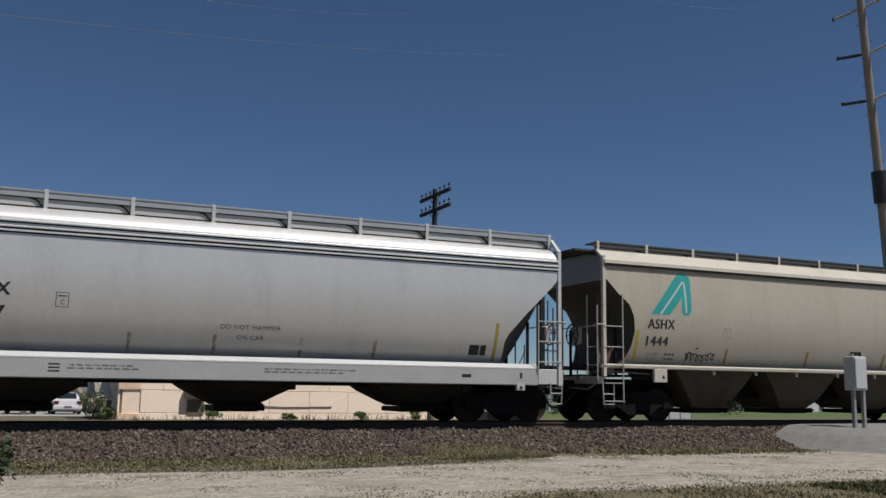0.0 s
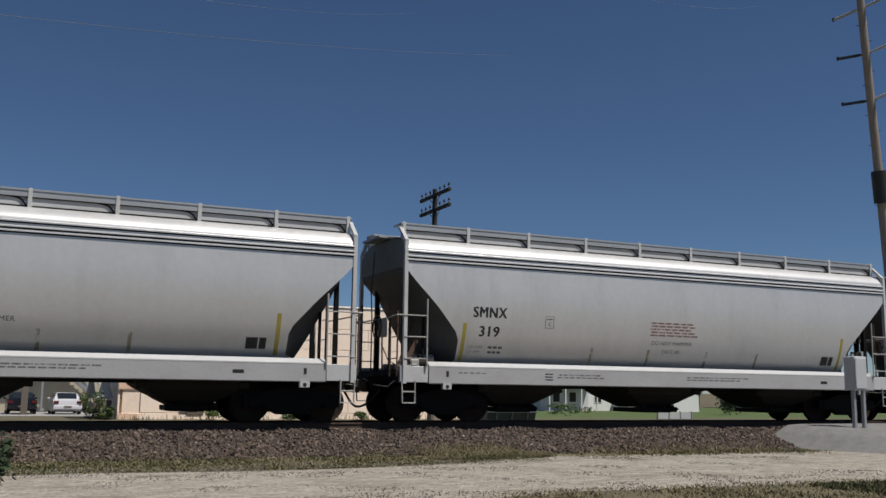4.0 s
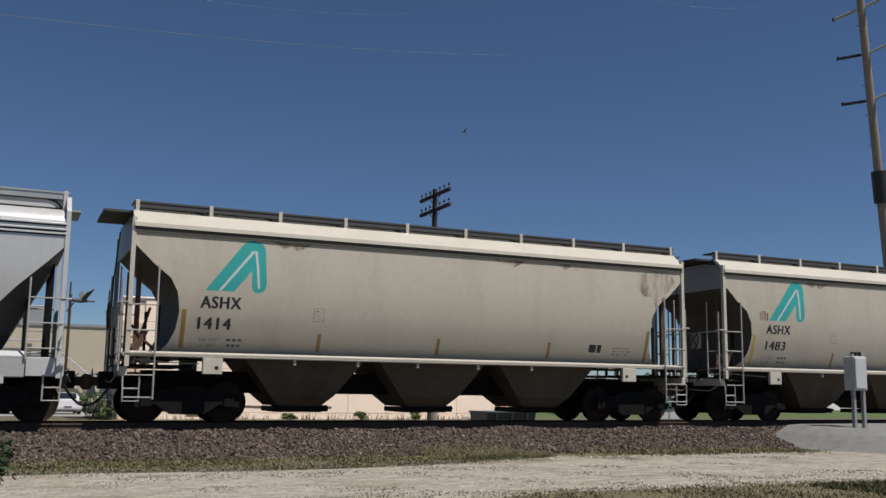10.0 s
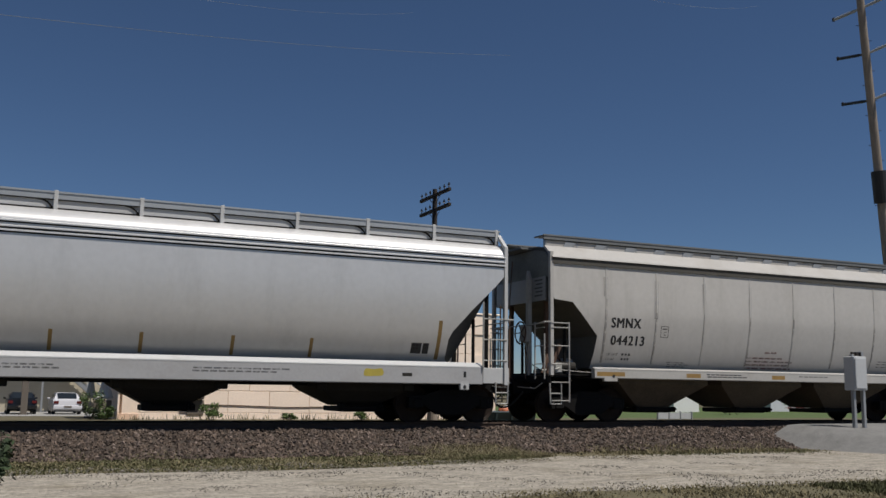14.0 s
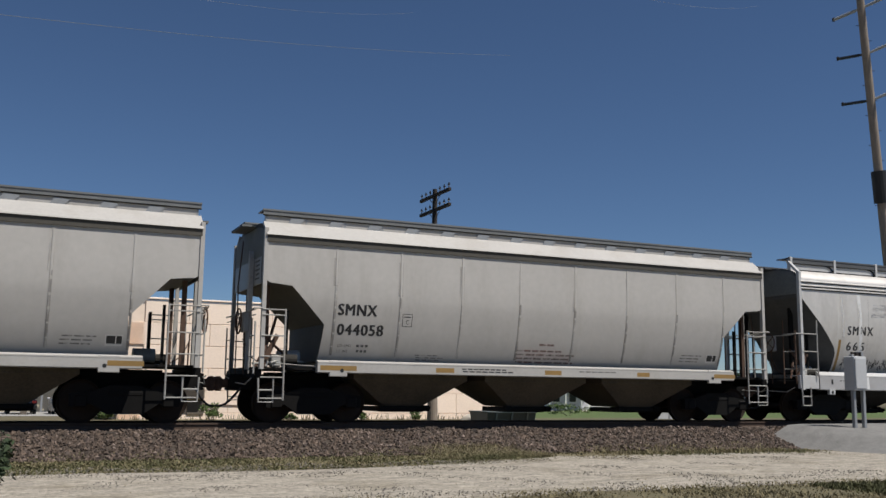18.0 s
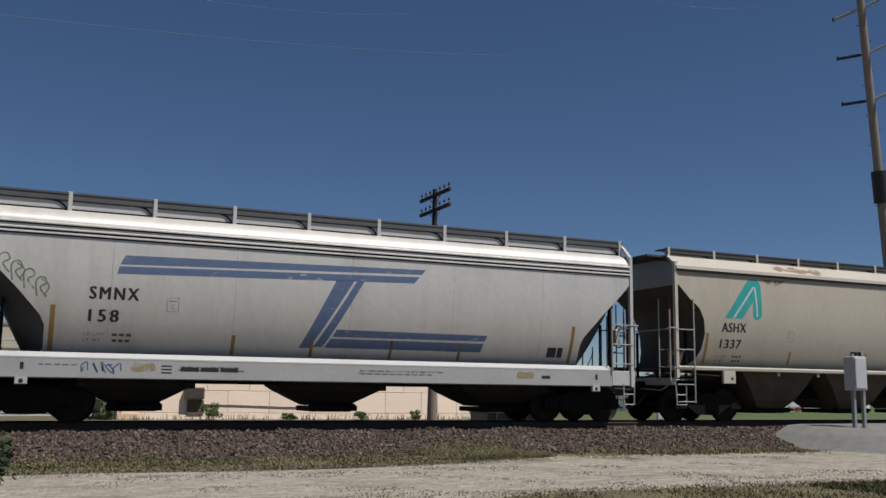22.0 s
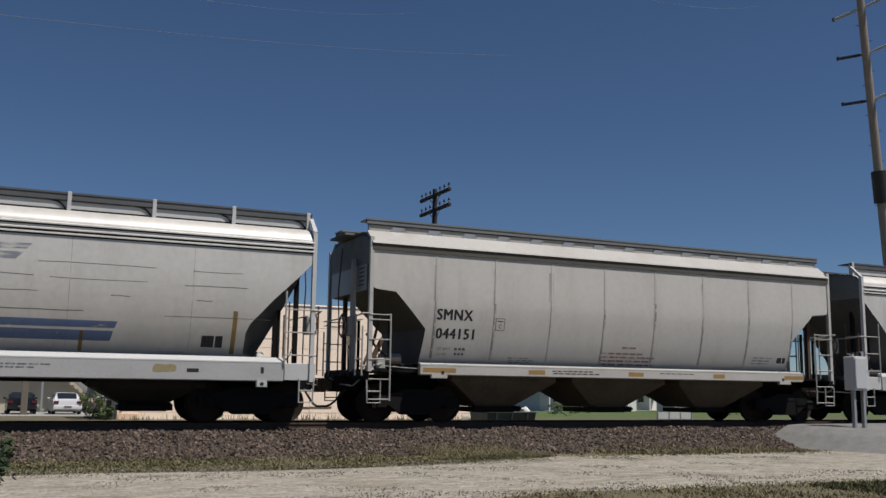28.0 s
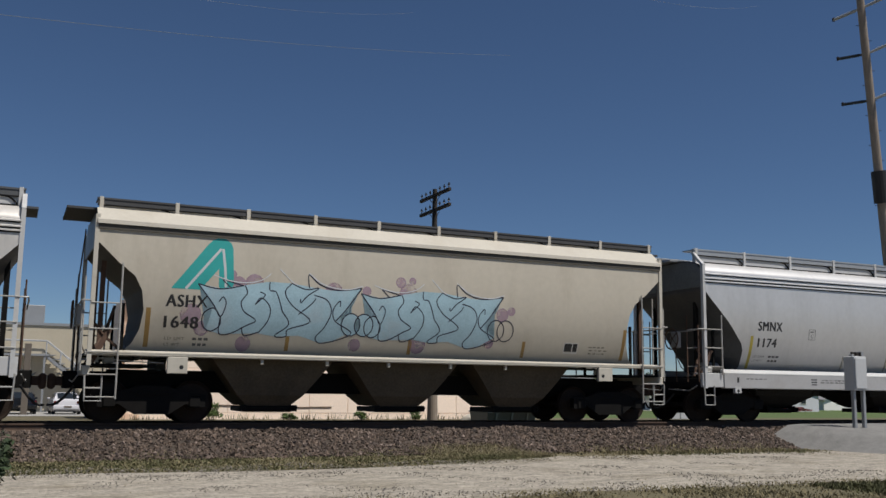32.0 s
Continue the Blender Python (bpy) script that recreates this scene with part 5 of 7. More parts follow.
def old_emblem(key, mat_, top_mat=None, hide_top=False):
    """Slanted double stripe, between an upper and a lower bar."""
    car = CARS[key]
    t = top_mat or mat_
    if not hide_top:
        art(car, "round", "painted_stripe", poly(bmesh.new(), [(2.85, 3.32), (9.75, 3.52), (9.85, 3.64), (2.95, 3.52)]), t, 0.005, "worn blue stripe")
        art(car, "round", "painted_stripe", poly(bmesh.new(), [(2.80, 3.12), (9.55, 3.30), (9.70, 3.46), (2.84, 3.28)]), t, 0.005, "worn blue stripe")
    art(car, "round", "painted_stripe", poly(bmesh.new(), [(6.85, 1.70), (7.10, 1.70), (8.05, 3.28), (7.62, 3.28)]), mat_, 0.005, "worn blue slanted stripe")
    art(car, "round", "painted_stripe", poly(bmesh.new(), [(7.18, 1.72), (7.42, 1.74), (8.30, 3.28), (8.12, 3.28)]), mat_, 0.005, "worn blue slanted stripe")
    art(car, "round", "painted_stripe", poly(bmesh.new(), [(7.62, 1.97), (11.55, 1.99), (11.60, 2.13), (7.70, 2.14)]), mat_, 0.005, "worn blue stripe")
    art(car, "round", "painted_stripe", poly(bmesh.new(), [(7.46, 1.72), (11.48, 1.72), (11.53, 1.93), (7.58, 1.93)]), mat_, 0.005, "worn blue stripe")


old_emblem("N", "old_blue")
old_emblem("Q", "old_blue", "faded_blue")
old_emblem("S", "half_blue", "ghost")
art(CARS["S"], "round", "painted_stripe", poly(bmesh.new(), [(2.85, 3.30), (6.0, 3.36), (6.1, 3.48), (2.92, 3.46)]), "old_blue", 0.008, "worn blue stripe")
old_emblem("M", "ghost", "ghost")
art(CARS["M"], "round", "painted_stripe", poly(bmesh.new(), [(9.3, 1.72), (11.35, 1.72), (11.4, 2.10), (9.3, 2.10)]), "faded_blue", 0.007, "worn blue stripe")
for key in "MNQS":
    for x in (2.7, 5.3, 8.0, 10.6, 13.1):
        art(CARS[key], "round", "weld_seam", rect(bmesh.new(), x, x + 0.007, 1.55, 3.84), "faint_ink", 0.0045, "faint vertical weld line")
# pale run of spilled dust down one old car
M["ghost_dust"] = worn_paint("faint_dust_run", (0.88, 0.875, 0.86), 0.5, 2.0, (3, 1, 0.4))
M["spill"] = worn_paint("pale_dust_run", (0.93, 0.925, 0.91), 1.0, 2.0, (3, 1, 0.4))
art(CARS["M"], "round", "dust_run", poly(bmesh.new(), [(1.66, 2.5), (1.74, 2.5), (1.64, 3.78), (1.57, 3.78)]), "ghost_dust", 0.010, "faint pale run of dust")
art(CARS["M"], "round", "dust_run", poly(bmesh.new(), [(2.44, 1.52), (2.56, 1.52), (2.37, 3.80), (2.24, 3.80)]), "spill", 0.010, "pale run of spilled dust")
art(CARS["M"], "round", "dust_run", poly(bmesh.new(), [(2.49, 0.97), (2.60, 0.97), (2.57, 1.33), (2.46, 1.33)]), "spill", 0.010, "pale run of spilled dust")
rnd = random.Random(23)
for key in "JKLR":
    for i in range(8):
        x = 1.66 + 1.615 * i
        if x > 13.2:
            continue
        w = rnd.uniform(0.05, 0.10)
        zm = rnd.uniform(2.7, 3.3)
        art(CARS[key], "flat", "dirt_streak", rect(bmesh.new(), x - w, x + 0.5 * w, zm, 3.78), "thin_dirt", 0.026, "soft grey dirt run along the panel joint")
        art(CARS[key], "flat", "dirt_streak", rect(bmesh.new(), x - 0.035, x + 0.03, 1.55, zm + 0.02), "joint_dirt", 0.028, "dark dirt run along the panel joint")
rnd = random.Random(19)
for key in "QS":
    for z in (2.35, 2.72, 3.02, 3.34):
        bm, x = bmesh.new(), rnd.uniform(2.6, 5.0)
        while x < 13.4:
            n = rnd.uniform(0.3, 2.4)
            stroke(bm, [(x + n * k / 4, z - 0.010 * (x - 6) + rnd.uniform(-0.012, 0.012)) for k in range(5)], rnd.uniform(0.008, 0.016))
            x += n + rnd.uniform(0.2, 2.0)
        art(CARS[key], "round", "scratch_print", bm, "grey_ink" if key == "Q" else "faint_ink", 0.007, "long thin scraped lines")
for key, xs in (("E", (1.95, 2.1)), ("M", (1.45, 2.32)), ("F", (2.2,))):
    for x in xs:
        art(CARS[key], "round", "paint_run", rect(bmesh.new(), x, x + 0.05, 2.2 if key == "E" else 1.5, 3.3 if key == "E" else 3.8), "rubbish_white", 0.0055, "white paint run")

EM = [("B", "1444", 0), ("G", "1414", 1), ("H", "1483", 1), ("O", "1337", 1), ("T", "1648", 0)]
for key, num, dirt in EM:
    car, k = CARS[key], "oval"
    a, b, c, d = MARKS[key]
    dx = a - 1.31
    bm = poly(bmesh.new(), [(dx + x, z) for x, z in [(1.40, 2.88), (2.02, 2.88), (2.40, 3.36), (2.41, 2.97), (2.48, 2.88), (2.60, 2.87), (2.70, 2.93), (2.74, 3.05), (2.69, 3.83), (2.64, 3.94), (2.53, 4.02), (2.35, 4.03), (2.23, 3.97), (2.13, 3.86)]])
    art(car, k, "emblem", bm, "teal", 0.006, "teal painted emblem")
    bm = stroke(stroke(bmesh.new(), [(dx + 1.71, 2.885), (dx + 2.10, 3.38), (dx + 2.43, 3.80)], 0.055), [(dx + 2.47, 3.80), (dx + 2.53, 3.4), (dx + 2.57, 2.96)], 0.055)
    art(car, k, "emblem_line", bm, "emblem_white", 0.010, "pale line inside the emblem")
    art(car, k, "reporting_mark", letters("ASHX", a, b, 2.49, 2.75), "ink", label="black stencilled letters")
    art(car, k, "car_number", letters(num, c, d, 2.04, 2.29), "ink", label="black stencilled number")
    art(car, k, "weight_stencil", letters("LD LMT", 1.5, 1.92, 1.79, 1.85), "grey_ink")
    art(car, k, "weight_stencil", letters("LT WT", 1.5, 1.82, 1.66, 1.72), "grey_ink")
    art(car, k, "weight_print", bars(bmesh.new(), 2.05, 2.55, 1.85, 2, 0.055, 0.065, 5), "grey_ink")
    c_box(car, k, 4.02, 2.30, "faint_ink")
    stripe(car, k, 1.12, 1.62, 2.45, "yellow" if key in "BH" else "brown_stripe")
    for x in (4.2, 7.2, 10.3):
        stripe(car, k, x, 1.62, 2.02, "brown_stripe", 0.09)
    stripe(car, k, 13.30, 1.62, 2.42, "yellow" if key == "B" else "brown_stripe")
    consolidated_stencil(car, k, 11.48, 1.76, 0.85)
    art(car, k, "small_print", bars(bmesh.new(), 12.2, 12.9, 1.95, 3, 0.03, 0.05, 17, 4), "faint_ink")
    for x in (3.6, 5.1, 6.6, 8.2, 9.7):
        part("sill_bracket", boxed(x - 0.03, x + 0.03, -1.55, -1.48, 1.30, 1.42), "cream_steel", car)
    if dirt:
        art(car, k, "rust_patch", poly(bmesh.new(), smooth_line([(12.9, 3.7), (13.2, 4.0), (13.9, 4.02), (14.1, 3.7), (13.75, 3.35), (13.55, 2.9), (13.4, 3.3), (13.1, 3.35)], True, 5)), "rust_stain", 0.005, "brown rust stain")
        for x in (3.0, 8.6, 10.4):
            art(car, k, "rust_patch", poly(bmesh.new(), [(x, 4.04), (x + 0.9, 4.04), (x + 0.7, 3.98), (x + 0.55, 3.86), (x + 0.45, 3.97), (x + 0.25, 3.90)]), "rust_stain", 0.005, "brown rust stain")
for x in (1.30, 1.38, 1.46, 1.55):
    art(CARS["H"], "oval", "rust_streak", poly(bmesh.new(), [(x - 0.03, 3.18 - abs(x - 1.42) * 0.6), (x + 0.03, 3.14 - abs(x - 1.42) * 0.6), (x + 0.025, 2.86), (x - 0.025, 2.88)]), "rust_run", 0.005, "brown rust streak")
art(CARS["H"], "oval", "red_notice", bars(bmesh.new(), 6.6, 8.2, 2.30, 5, 0.045, 0.035, 22, 6), "red_ink", label="faded red notice")
for x, za, zb_, w_ in ((12.98, 2.95, 3.32, 0.05), (13.06, 2.78, 3.35, 0.07), (13.15, 2.86, 3.36, 0.06), (13.24, 3.02, 3.3, 0.05)):
    art(CARS["H"], "oval", "rust_streak", poly(bmesh.new(), [(x - w_ / 2, zb_), (x + w_ / 2, zb_ - 0.03), (x + w_ / 3, za + 0.1), (x, za), (x - w_ / 3, za + 0.12)]), "rust_run", 0.005, "brown rust streak")

for key, num in (("J", "044213"), ("K", "044260"), ("L", "044058"), ("R", "044151")):
    car, k = CARS[key], "flat"
    a, b, c, d = MARKS[key]
    art(car, k, "reporting_mark", letters("SMNX", a, b, 2.47, 2.73), "ink", 0.032 if key == "K" else 0.010, "black stencilled letters")
    art(car, k, "car_number", letters(num, c, d, 2.02, 2.27), "ink", 0.032 if key == "K" else 0.010, "black stencilled number")
    art(car, k, "weight_stencil", letters("LD LMT", 1.80, 2.14, 1.75, 1.81), "ink", 0.026)
    art(car, k, "weight_stencil", letters("LT WT", 1.80, 2.06, 1.62, 1.68), "ink", 0.026)
    art(car, k, "weight_print", bars(bmesh.new(), 2.22, 2.66, 1.81, 2, 0.055, 0.065, 5), "grey_ink", 0.026)
    c_box(car, k, a + 1.62, 2.27)
    art(car, k, "red_notice", bars(bmesh.new(), 6.45, 8.3, 1.82, 4, 0.045, 0.05, 23, 6), "red_ink", 0.008, "faded red notice")
    art(car, k, "red_notice", bars(bmesh.new(), 7.1, 7.75, 1.98, 1, 0.05, 0.05, 24, 2), "red_ink", 0.008)
    art(car, k, "small_print", bars(bmesh.new(), 3.75, 4.6, 1.62, 3, 0.025, 0.03, 25, 4), "faint_ink", 0.008)
    art(car, k, "small_print", bars(bmesh.new(), 11.6, 12.4, 1.82, 3, 0.03, 0.05, 26, 3), "faint_ink", 0.008)
    consolidated_stencil(car, k, 12.5, 1.62, 0.7)
    for x0, x1 in ((1.33, 2.2), (4.2, 4.68), (7.2, 7.68), (10.0, 10.4), (12.55, 13.28)):
        art(car, k, "sill_reflector", rect(bmesh.new(), x0, x1, 1.20, 1.31), "brown_stripe", 0.006, "amber sill reflector")
    art(car, k, "sill_print", bars(bmesh.new(), 4.85, 6.4, 1.31, 2, 0.03, 0.03, 27, 8), "ink")
    art(car, k, "sill_print", bars(bmesh.new(), 8.2, 9.4, 1.31, 1, 0.03, 0.03, 28, 6), "faint_ink")

for x0, x1 in ((3.6, 5.5), (8.9, 11.8), (12.2, 13.7)):
    bm = bmesh.new()
    n = int((x1 - x0) / 0.15)
    low_, high = [], []
    for i in range(n + 1):
        for row, z in ((low_, 4.255 + 0.10 * random.random()), (high, 4.40 + 0.12 * random.random())):
            row.append(bm.verts.new((x0 + 0.15 * i, -1.658 + (z - 4.25) * 1.316 - 0.003, z + 0.004)))
    for i in range(n):
        bm.faces.new((low_[i], low_[i + 1], high[i + 1], high[i]))
    part("rust_patch", bm, "roof_rust", CARS["O"], "orange-brown rust on the roof edge")

# ---------------------------------------------------------------- spray paint
M["spray_black"] = mat("black_spray_paint", (0.025, 0.022, 0.024), rough=0.5, var=0.2)
M["spray_navy"] = mat("slate_blue_spray_paint", (0.06, 0.09, 0.16), rough=0.5, var=0.35, scale=4)
M["spray_orange"] = mat("orange_spray_paint", (0.40, 0.20, 0.05), rough=0.5, var=0.25, scale=4)
M["spray_olive"] = mat("dark_olive_spray_paint", (0.055, 0.058, 0.045), rough=0.5, var=0.25, scale=4)
M["spray_blue"] = mat("bright_blue_spray_paint", (0.06, 0.27, 0.47), rough=0.45, var=0.2, scale=3)
M["spray_sky"] = mat("pale_sky_spray_paint", (0.40, 0.58, 0.66), rough=0.5, var=0.2, scale=1.5, stain=(0.5, 0.5, 0.52), stain_amt=0.5)
M["spray_white"] = mat("white_spray_paint", (0.68, 0.70, 0.72), rough=0.5, var=0.1)
M["spray_slate"] = mat("slate_grey_spray_paint", (0.16, 0.20, 0.23), rough=0.5, var=0.3, scale=3)
M["spray_navy_black"] = mat("ink_blue_spray_paint", (0.022, 0.024, 0.05), rough=0.5, var=0.2)
M["spray_pink"] = worn_paint("mauve_spray_paint", (0.48, 0.33, 0.43), 0.6, 2, (1, 1, 1))
M["spray_green"] = worn_paint("green_spray_paint", (0.20, 0.25, 0.14), 0.75, 4, (1, 1, 1))
M["spray_purple"] = worn_paint("purple_spray_paint", (0.16, 0.09, 0.26), 0.85, 4, (1, 1, 1))


def blob(car, kind, pts, fill, line, w=0.07, off=0.006, label="spray-painted shape"):
    sm = smooth_line(pts, True, 5)
    art(car, kind, "spray_fill", poly(bmesh.new(), sm), fill, off, label)
    if line:
        art(car, kind, "spray_outline", stroke(bmesh.new(), sm, w, True), line, off + 0.002)


def scrawl(car, kind, x0, x1, z0, z1, n, material, w, seed, off=0.008):
    """An illegible hand-sprayed tag made of looping strokes."""
    r = random.Random(seed)
    bm = bmesh.new()
    step = (x1 - x0) / n
    for i in range(n):
        cx = x0 + step * (i + 0.5)
        pts = [(cx + r.uniform(-0.6, 0.6) * step, z0 + (z1 - z0) * r.random()) for _ in range(r.randint(3, 5))]
        stroke(bm, smooth_line(pts, False, 5), w)
    art(car, kind, "spray_tag", bm, material, off, "illegible sprayed tag")


E_ = CARS["E"]
blob(E_, "round", [(7.93, 1.50), (8.11, 1.90), (8.56, 2.12), (9.06, 2.02), (9.16, 1.70), (9.09, 1.49), (8.51, 1.48)], "spray_navy", "spray_black")
blob(E_, "round", [(9.19, 1.49), (9.16, 2.00), (9.56, 2.12), (10.11, 2.14), (10.29, 2.00), (10.16, 1.60), (10.11, 1.48)], "spray_navy", "spray_black", off=0.009)
blob(E_, "round", [(10.13, 1.50), (10.17, 1.92), (10.51, 2.13), (10.86, 1.95), (10.91, 1.55), (10.51, 1.47)], "spray_orange", "spray_black", off=0.012)
blob(E_, "round", [(10.89, 1.49), (10.91, 2.02), (11.41, 2.06), (11.76, 1.96), (12.06, 1.92), (12.03, 1.60), (11.61, 1.50)], "spray_olive", "spray_black", off=0.014)
for x in (9.31, 9.71):
    art(E_, "round", "spray_fill", rect(bmesh.new(), x, x + 0.10, 1.52, 2.02), "spray_orange" if x < 9.5 else "spray_white", 0.013)
art(E_, "round", "spray_fill", rect(bmesh.new(), 10.17, 10.87, 1.5, 1.66), "spray_olive", 0.016)
bm = bmesh.new()
for pts, w_ in (([(415, 300), (410, 210), (430, 185), (455, 195), (490, 240), (510, 195), (540, 180), (550, 230), (555, 325)], 0.03), ([(550, 180), (580, 175), (610, 190), (625, 230), (605, 250), (560, 240)], 0.028),
                ([(620, 192), (700, 185), (750, 200), (745, 260), (730, 290), (710, 285), (630, 270), (625, 200)], 0.022), ([(640, 240), (670, 238), (700, 246)], 0.02),
                ([(800, 300), (800, 230), (830, 200), (890, 200), (905, 220), (880, 290), (885, 305), (925, 300), (935, 315)], 0.024), ([(365, 300), (358, 270), (372, 245)], 0.02),
                ([(455, 285), (460, 318)], 0.02), ([(495, 280), (490, 312)], 0.02), ([(665, 290), (668, 306)], 0.02), ([(490, 262), (550, 266), (600, 258)], 0.014)):
    stroke(bm, smooth_line([(1.97 + (x - 83) / 216.0, 1.50 + (318 - z) / 225.0) for x, z in pts], False, 4), w_)
art(E_, "round", "spray_tag", bm, "spray_black", 0.008, "thin black sprayed outline")
scrawl(E_, "round", 7.5, 9.6, 1.02, 1.28, 5, "spray_purple", 0.025, 4)
blob(E_, "round", [(10.1, 1.06), (10.3, 1.26), (10.9, 1.22), (11.5, 1.26), (11.5, 1.08), (10.9, 1.04)], "spray_olive", "spray_black", 0.03)
scrawl(E_, "round", 12.1, 13.4, 1.0, 1.26, 11, "spray_black", 0.025, 6)
scrawl(E_, "round", 6.0, 6.7, 1.05, 1.25, 3, "faint_ink", 0.02, 7)

M_ = CARS["M"]
art(M_, "round", "spray_outline", stroke(bmesh.new(), smooth_line([(6.2, 1.48), (6.21, 1.86), (6.43, 2.13), (6.58, 2.26), (6.59, 2.49), (6.82, 2.66), (7.08, 2.56), (7.15, 2.35), (7.39, 2.17), (7.45, 2.36), (7.88, 2.43), (7.85, 2.1), (8.15, 2.07), (8.22, 2.27), (8.48, 2.36), (8.77, 2.27), (8.89, 2.1), (9.06, 2.1), (9.14, 2.26), (9.37, 2.33), (9.66, 2.24), (9.78, 1.98), (9.93, 1.5)], False, 4), 0.09), "spray_slate", 0.009, "slate sprayed outline")
art(M_, "round", "spray_fill", poly(bmesh.new(), smooth_line([(6.2, 1.00), (6.2, 1.48), (6.21, 1.86), (6.43, 2.13), (6.58, 2.26), (6.59, 2.49), (6.82, 2.66), (7.08, 2.56), (7.15, 2.35), (7.39, 2.17), (7.45, 2.36), (7.88, 2.43), (7.85, 2.1), (8.15, 2.07), (8.22, 2.27), (8.48, 2.36), (8.77, 2.27), (8.89, 2.1), (9.06, 2.1), (9.14, 2.26), (9.37, 2.33), (9.66, 2.24), (9.78, 1.98), (9.93, 1.5), (9.86, 1.22), (9.74, 1.0)], True, 4)), "spray_white", 0.006, "white sprayed backing of the lettering shape")
for pts in ([(6.55, 1.5), (6.65, 2.1), (7.11, 2.14), (7.12, 1.89), (6.93, 1.86), (6.9, 1.5)], [(7.1, 1.5), (7.17, 1.89), (7.21, 2.21), (7.4, 2.04), (7.59, 1.88), (7.44, 1.69), (7.31, 1.5)],
            [(7.5, 2.32), (7.76, 2.36), (7.76, 2.12), (7.95, 1.98), (8.35, 1.97), (8.37, 1.76), (8.03, 1.7), (7.96, 1.5), (7.51, 1.5), (7.64, 1.78), (7.5, 2.03)],
            [(8.27, 1.5), (8.39, 1.72), (8.41, 1.97), (8.26, 2.05), (8.45, 2.25), (8.73, 2.2), (8.84, 2.05), (8.73, 1.94), (8.73, 1.5)], [(8.79, 1.5), (8.80, 1.94), (9.03, 1.99), (9.05, 1.5)],
            [(9.2, 1.5), (9.11, 2.08), (9.33, 2.25), (9.6, 2.17), (9.67, 1.93), (9.6, 1.75), (9.4, 1.68), (9.55, 1.64), (9.79, 1.6), (9.9, 1.51)]):
    pts = smooth_line([p for a, b in zip(pts, pts[1:] + pts[:1]) for p in (a, ((a[0] + b[0]) / 2, (a[1] + b[1]) / 2))], True, 3)
    art(M_, "round", "spray_fill", poly(bmesh.new(), pts), "spray_blue", 0.010, "blue sprayed letter shape")
    art(M_, "round", "spray_outline", stroke(bmesh.new(), pts, 0.030, True), "spray_navy", 0.012)
for cx, cz, rr, paint_ in ((6.9, 2.39, 0.2, "spray_blue"), (9.44, 1.94, 0.10, "spray_white")):
    art(M_, "round", "spray_dot", poly(bmesh.new(), [(cx + rr * math.cos(0.393 * k), cz + rr * math.sin(0.393 * k)) for k in range(16)]), paint_, 0.014)
for pts in ([(6.19, 1.32), (6.44, 1.33), (6.36, 1.09), (6.19, 1.09)], [(6.56, 1.33), (7.12, 1.34), (6.99, 1.04), (6.63, 1.22)], [(7.23, 1.35), (7.75, 1.36), (7.64, 1.18), (7.4, 1.12)],
            [(8.0, 1.35), (8.95, 1.37), (8.74, 0.99), (8.35, 1.06)], [(9.01, 1.37), (9.87, 1.39), (9.8, 1.18), (9.67, 0.99), (9.15, 0.98), (8.94, 1.16)]):
    art(M_, "round", "spray_fill", poly(bmesh.new(), pts), "spray_blue", 0.012, "blue sprayed paint running over the sill")
scrawl(M_, "round", 1.75, 4.1, 1.53, 1.90, 34, "spray_black", 0.02, 12)
scrawl(M_, "round", 5.75, 6.2, 1.95, 2.28, 9, "spray_purple", 0.02, 13)
scrawl(M_, "round", 5.2, 6.2, 1.05, 1.25, 12, "spray_purple", 0.02, 14)
scrawl(M_, "round", 9.98, 11.2, 1.60, 1.85, 13, "spray_navy", 0.025, 15)
scrawl(M_, "round", 11.2, 12.2, 1.0, 1.28, 9, "spray_black", 0.025, 16)

T_ = CARS["T"]
for cx, cz, rr in ((2.0, 2.35, 0.22), (2.25, 2.05, 0.15), (3.0, 3.05, 0.16), (3.35, 3.08, 0.2), (2.85, 3.25, 0.09), (5.2, 3.0, 0.2), (6.0, 3.05, 0.1), (7.05, 3.05, 0.22), (6.85, 3.3, 0.12), (7.15, 3.35, 0.08), (3.2, 1.75, 0.16), (5.8, 1.8, 0.14), (9.6, 2.65, 0.16), (9.85, 2.75, 0.1), (9.3, 1.95, 0.12), (7.4, 1.85, 0.2)):
    ring = [(cx + rr * math.cos(a), cz + rr * math.sin(a)) for a in (2 * math.pi * i / 12 for i in range(12))]
    art(T_, "oval", "spray_bubble", stroke(bmesh.new(), ring, 0.03, True), "spray_pink", 0.005)
    art(T_, "oval", "spray_bubble", poly(bmesh.new(), ring), "spray_pink", 0.004)
WORD = [
    [(2.06, 2.99), (2.52, 2.9), (3.03, 3.0)], [(2.06, 2.99), (2.42, 2.53), (2.57, 2.3), (2.67, 2.58), (2.6, 2.73), (2.52, 2.62)], [(2.57, 2.3), (2.41, 2.48), (2.21, 2.35), (2.21, 2.1), (2.39, 1.98), (2.57, 2.11), (2.57, 2.3)],
    [(2.57, 2.3), (2.57, 1.94), (2.82, 1.95), (3.14, 2.13), (3.33, 2.25), (3.07, 2.43), (2.99, 2.64), (3.11, 2.84), (3.05, 3.01)], [(3.01, 3.0), (2.73, 3.07), (2.57, 3.11), (2.76, 2.93)], [(3.42, 1.98), (3.61, 2.28), (3.62, 2.56), (3.42, 2.75), (3.3, 2.59)],
    [(3.3, 2.61), (3.5, 2.81), (3.39, 2.88)], [(3.04, 2.09), (3.12, 1.91), (3.42, 2.0)]]
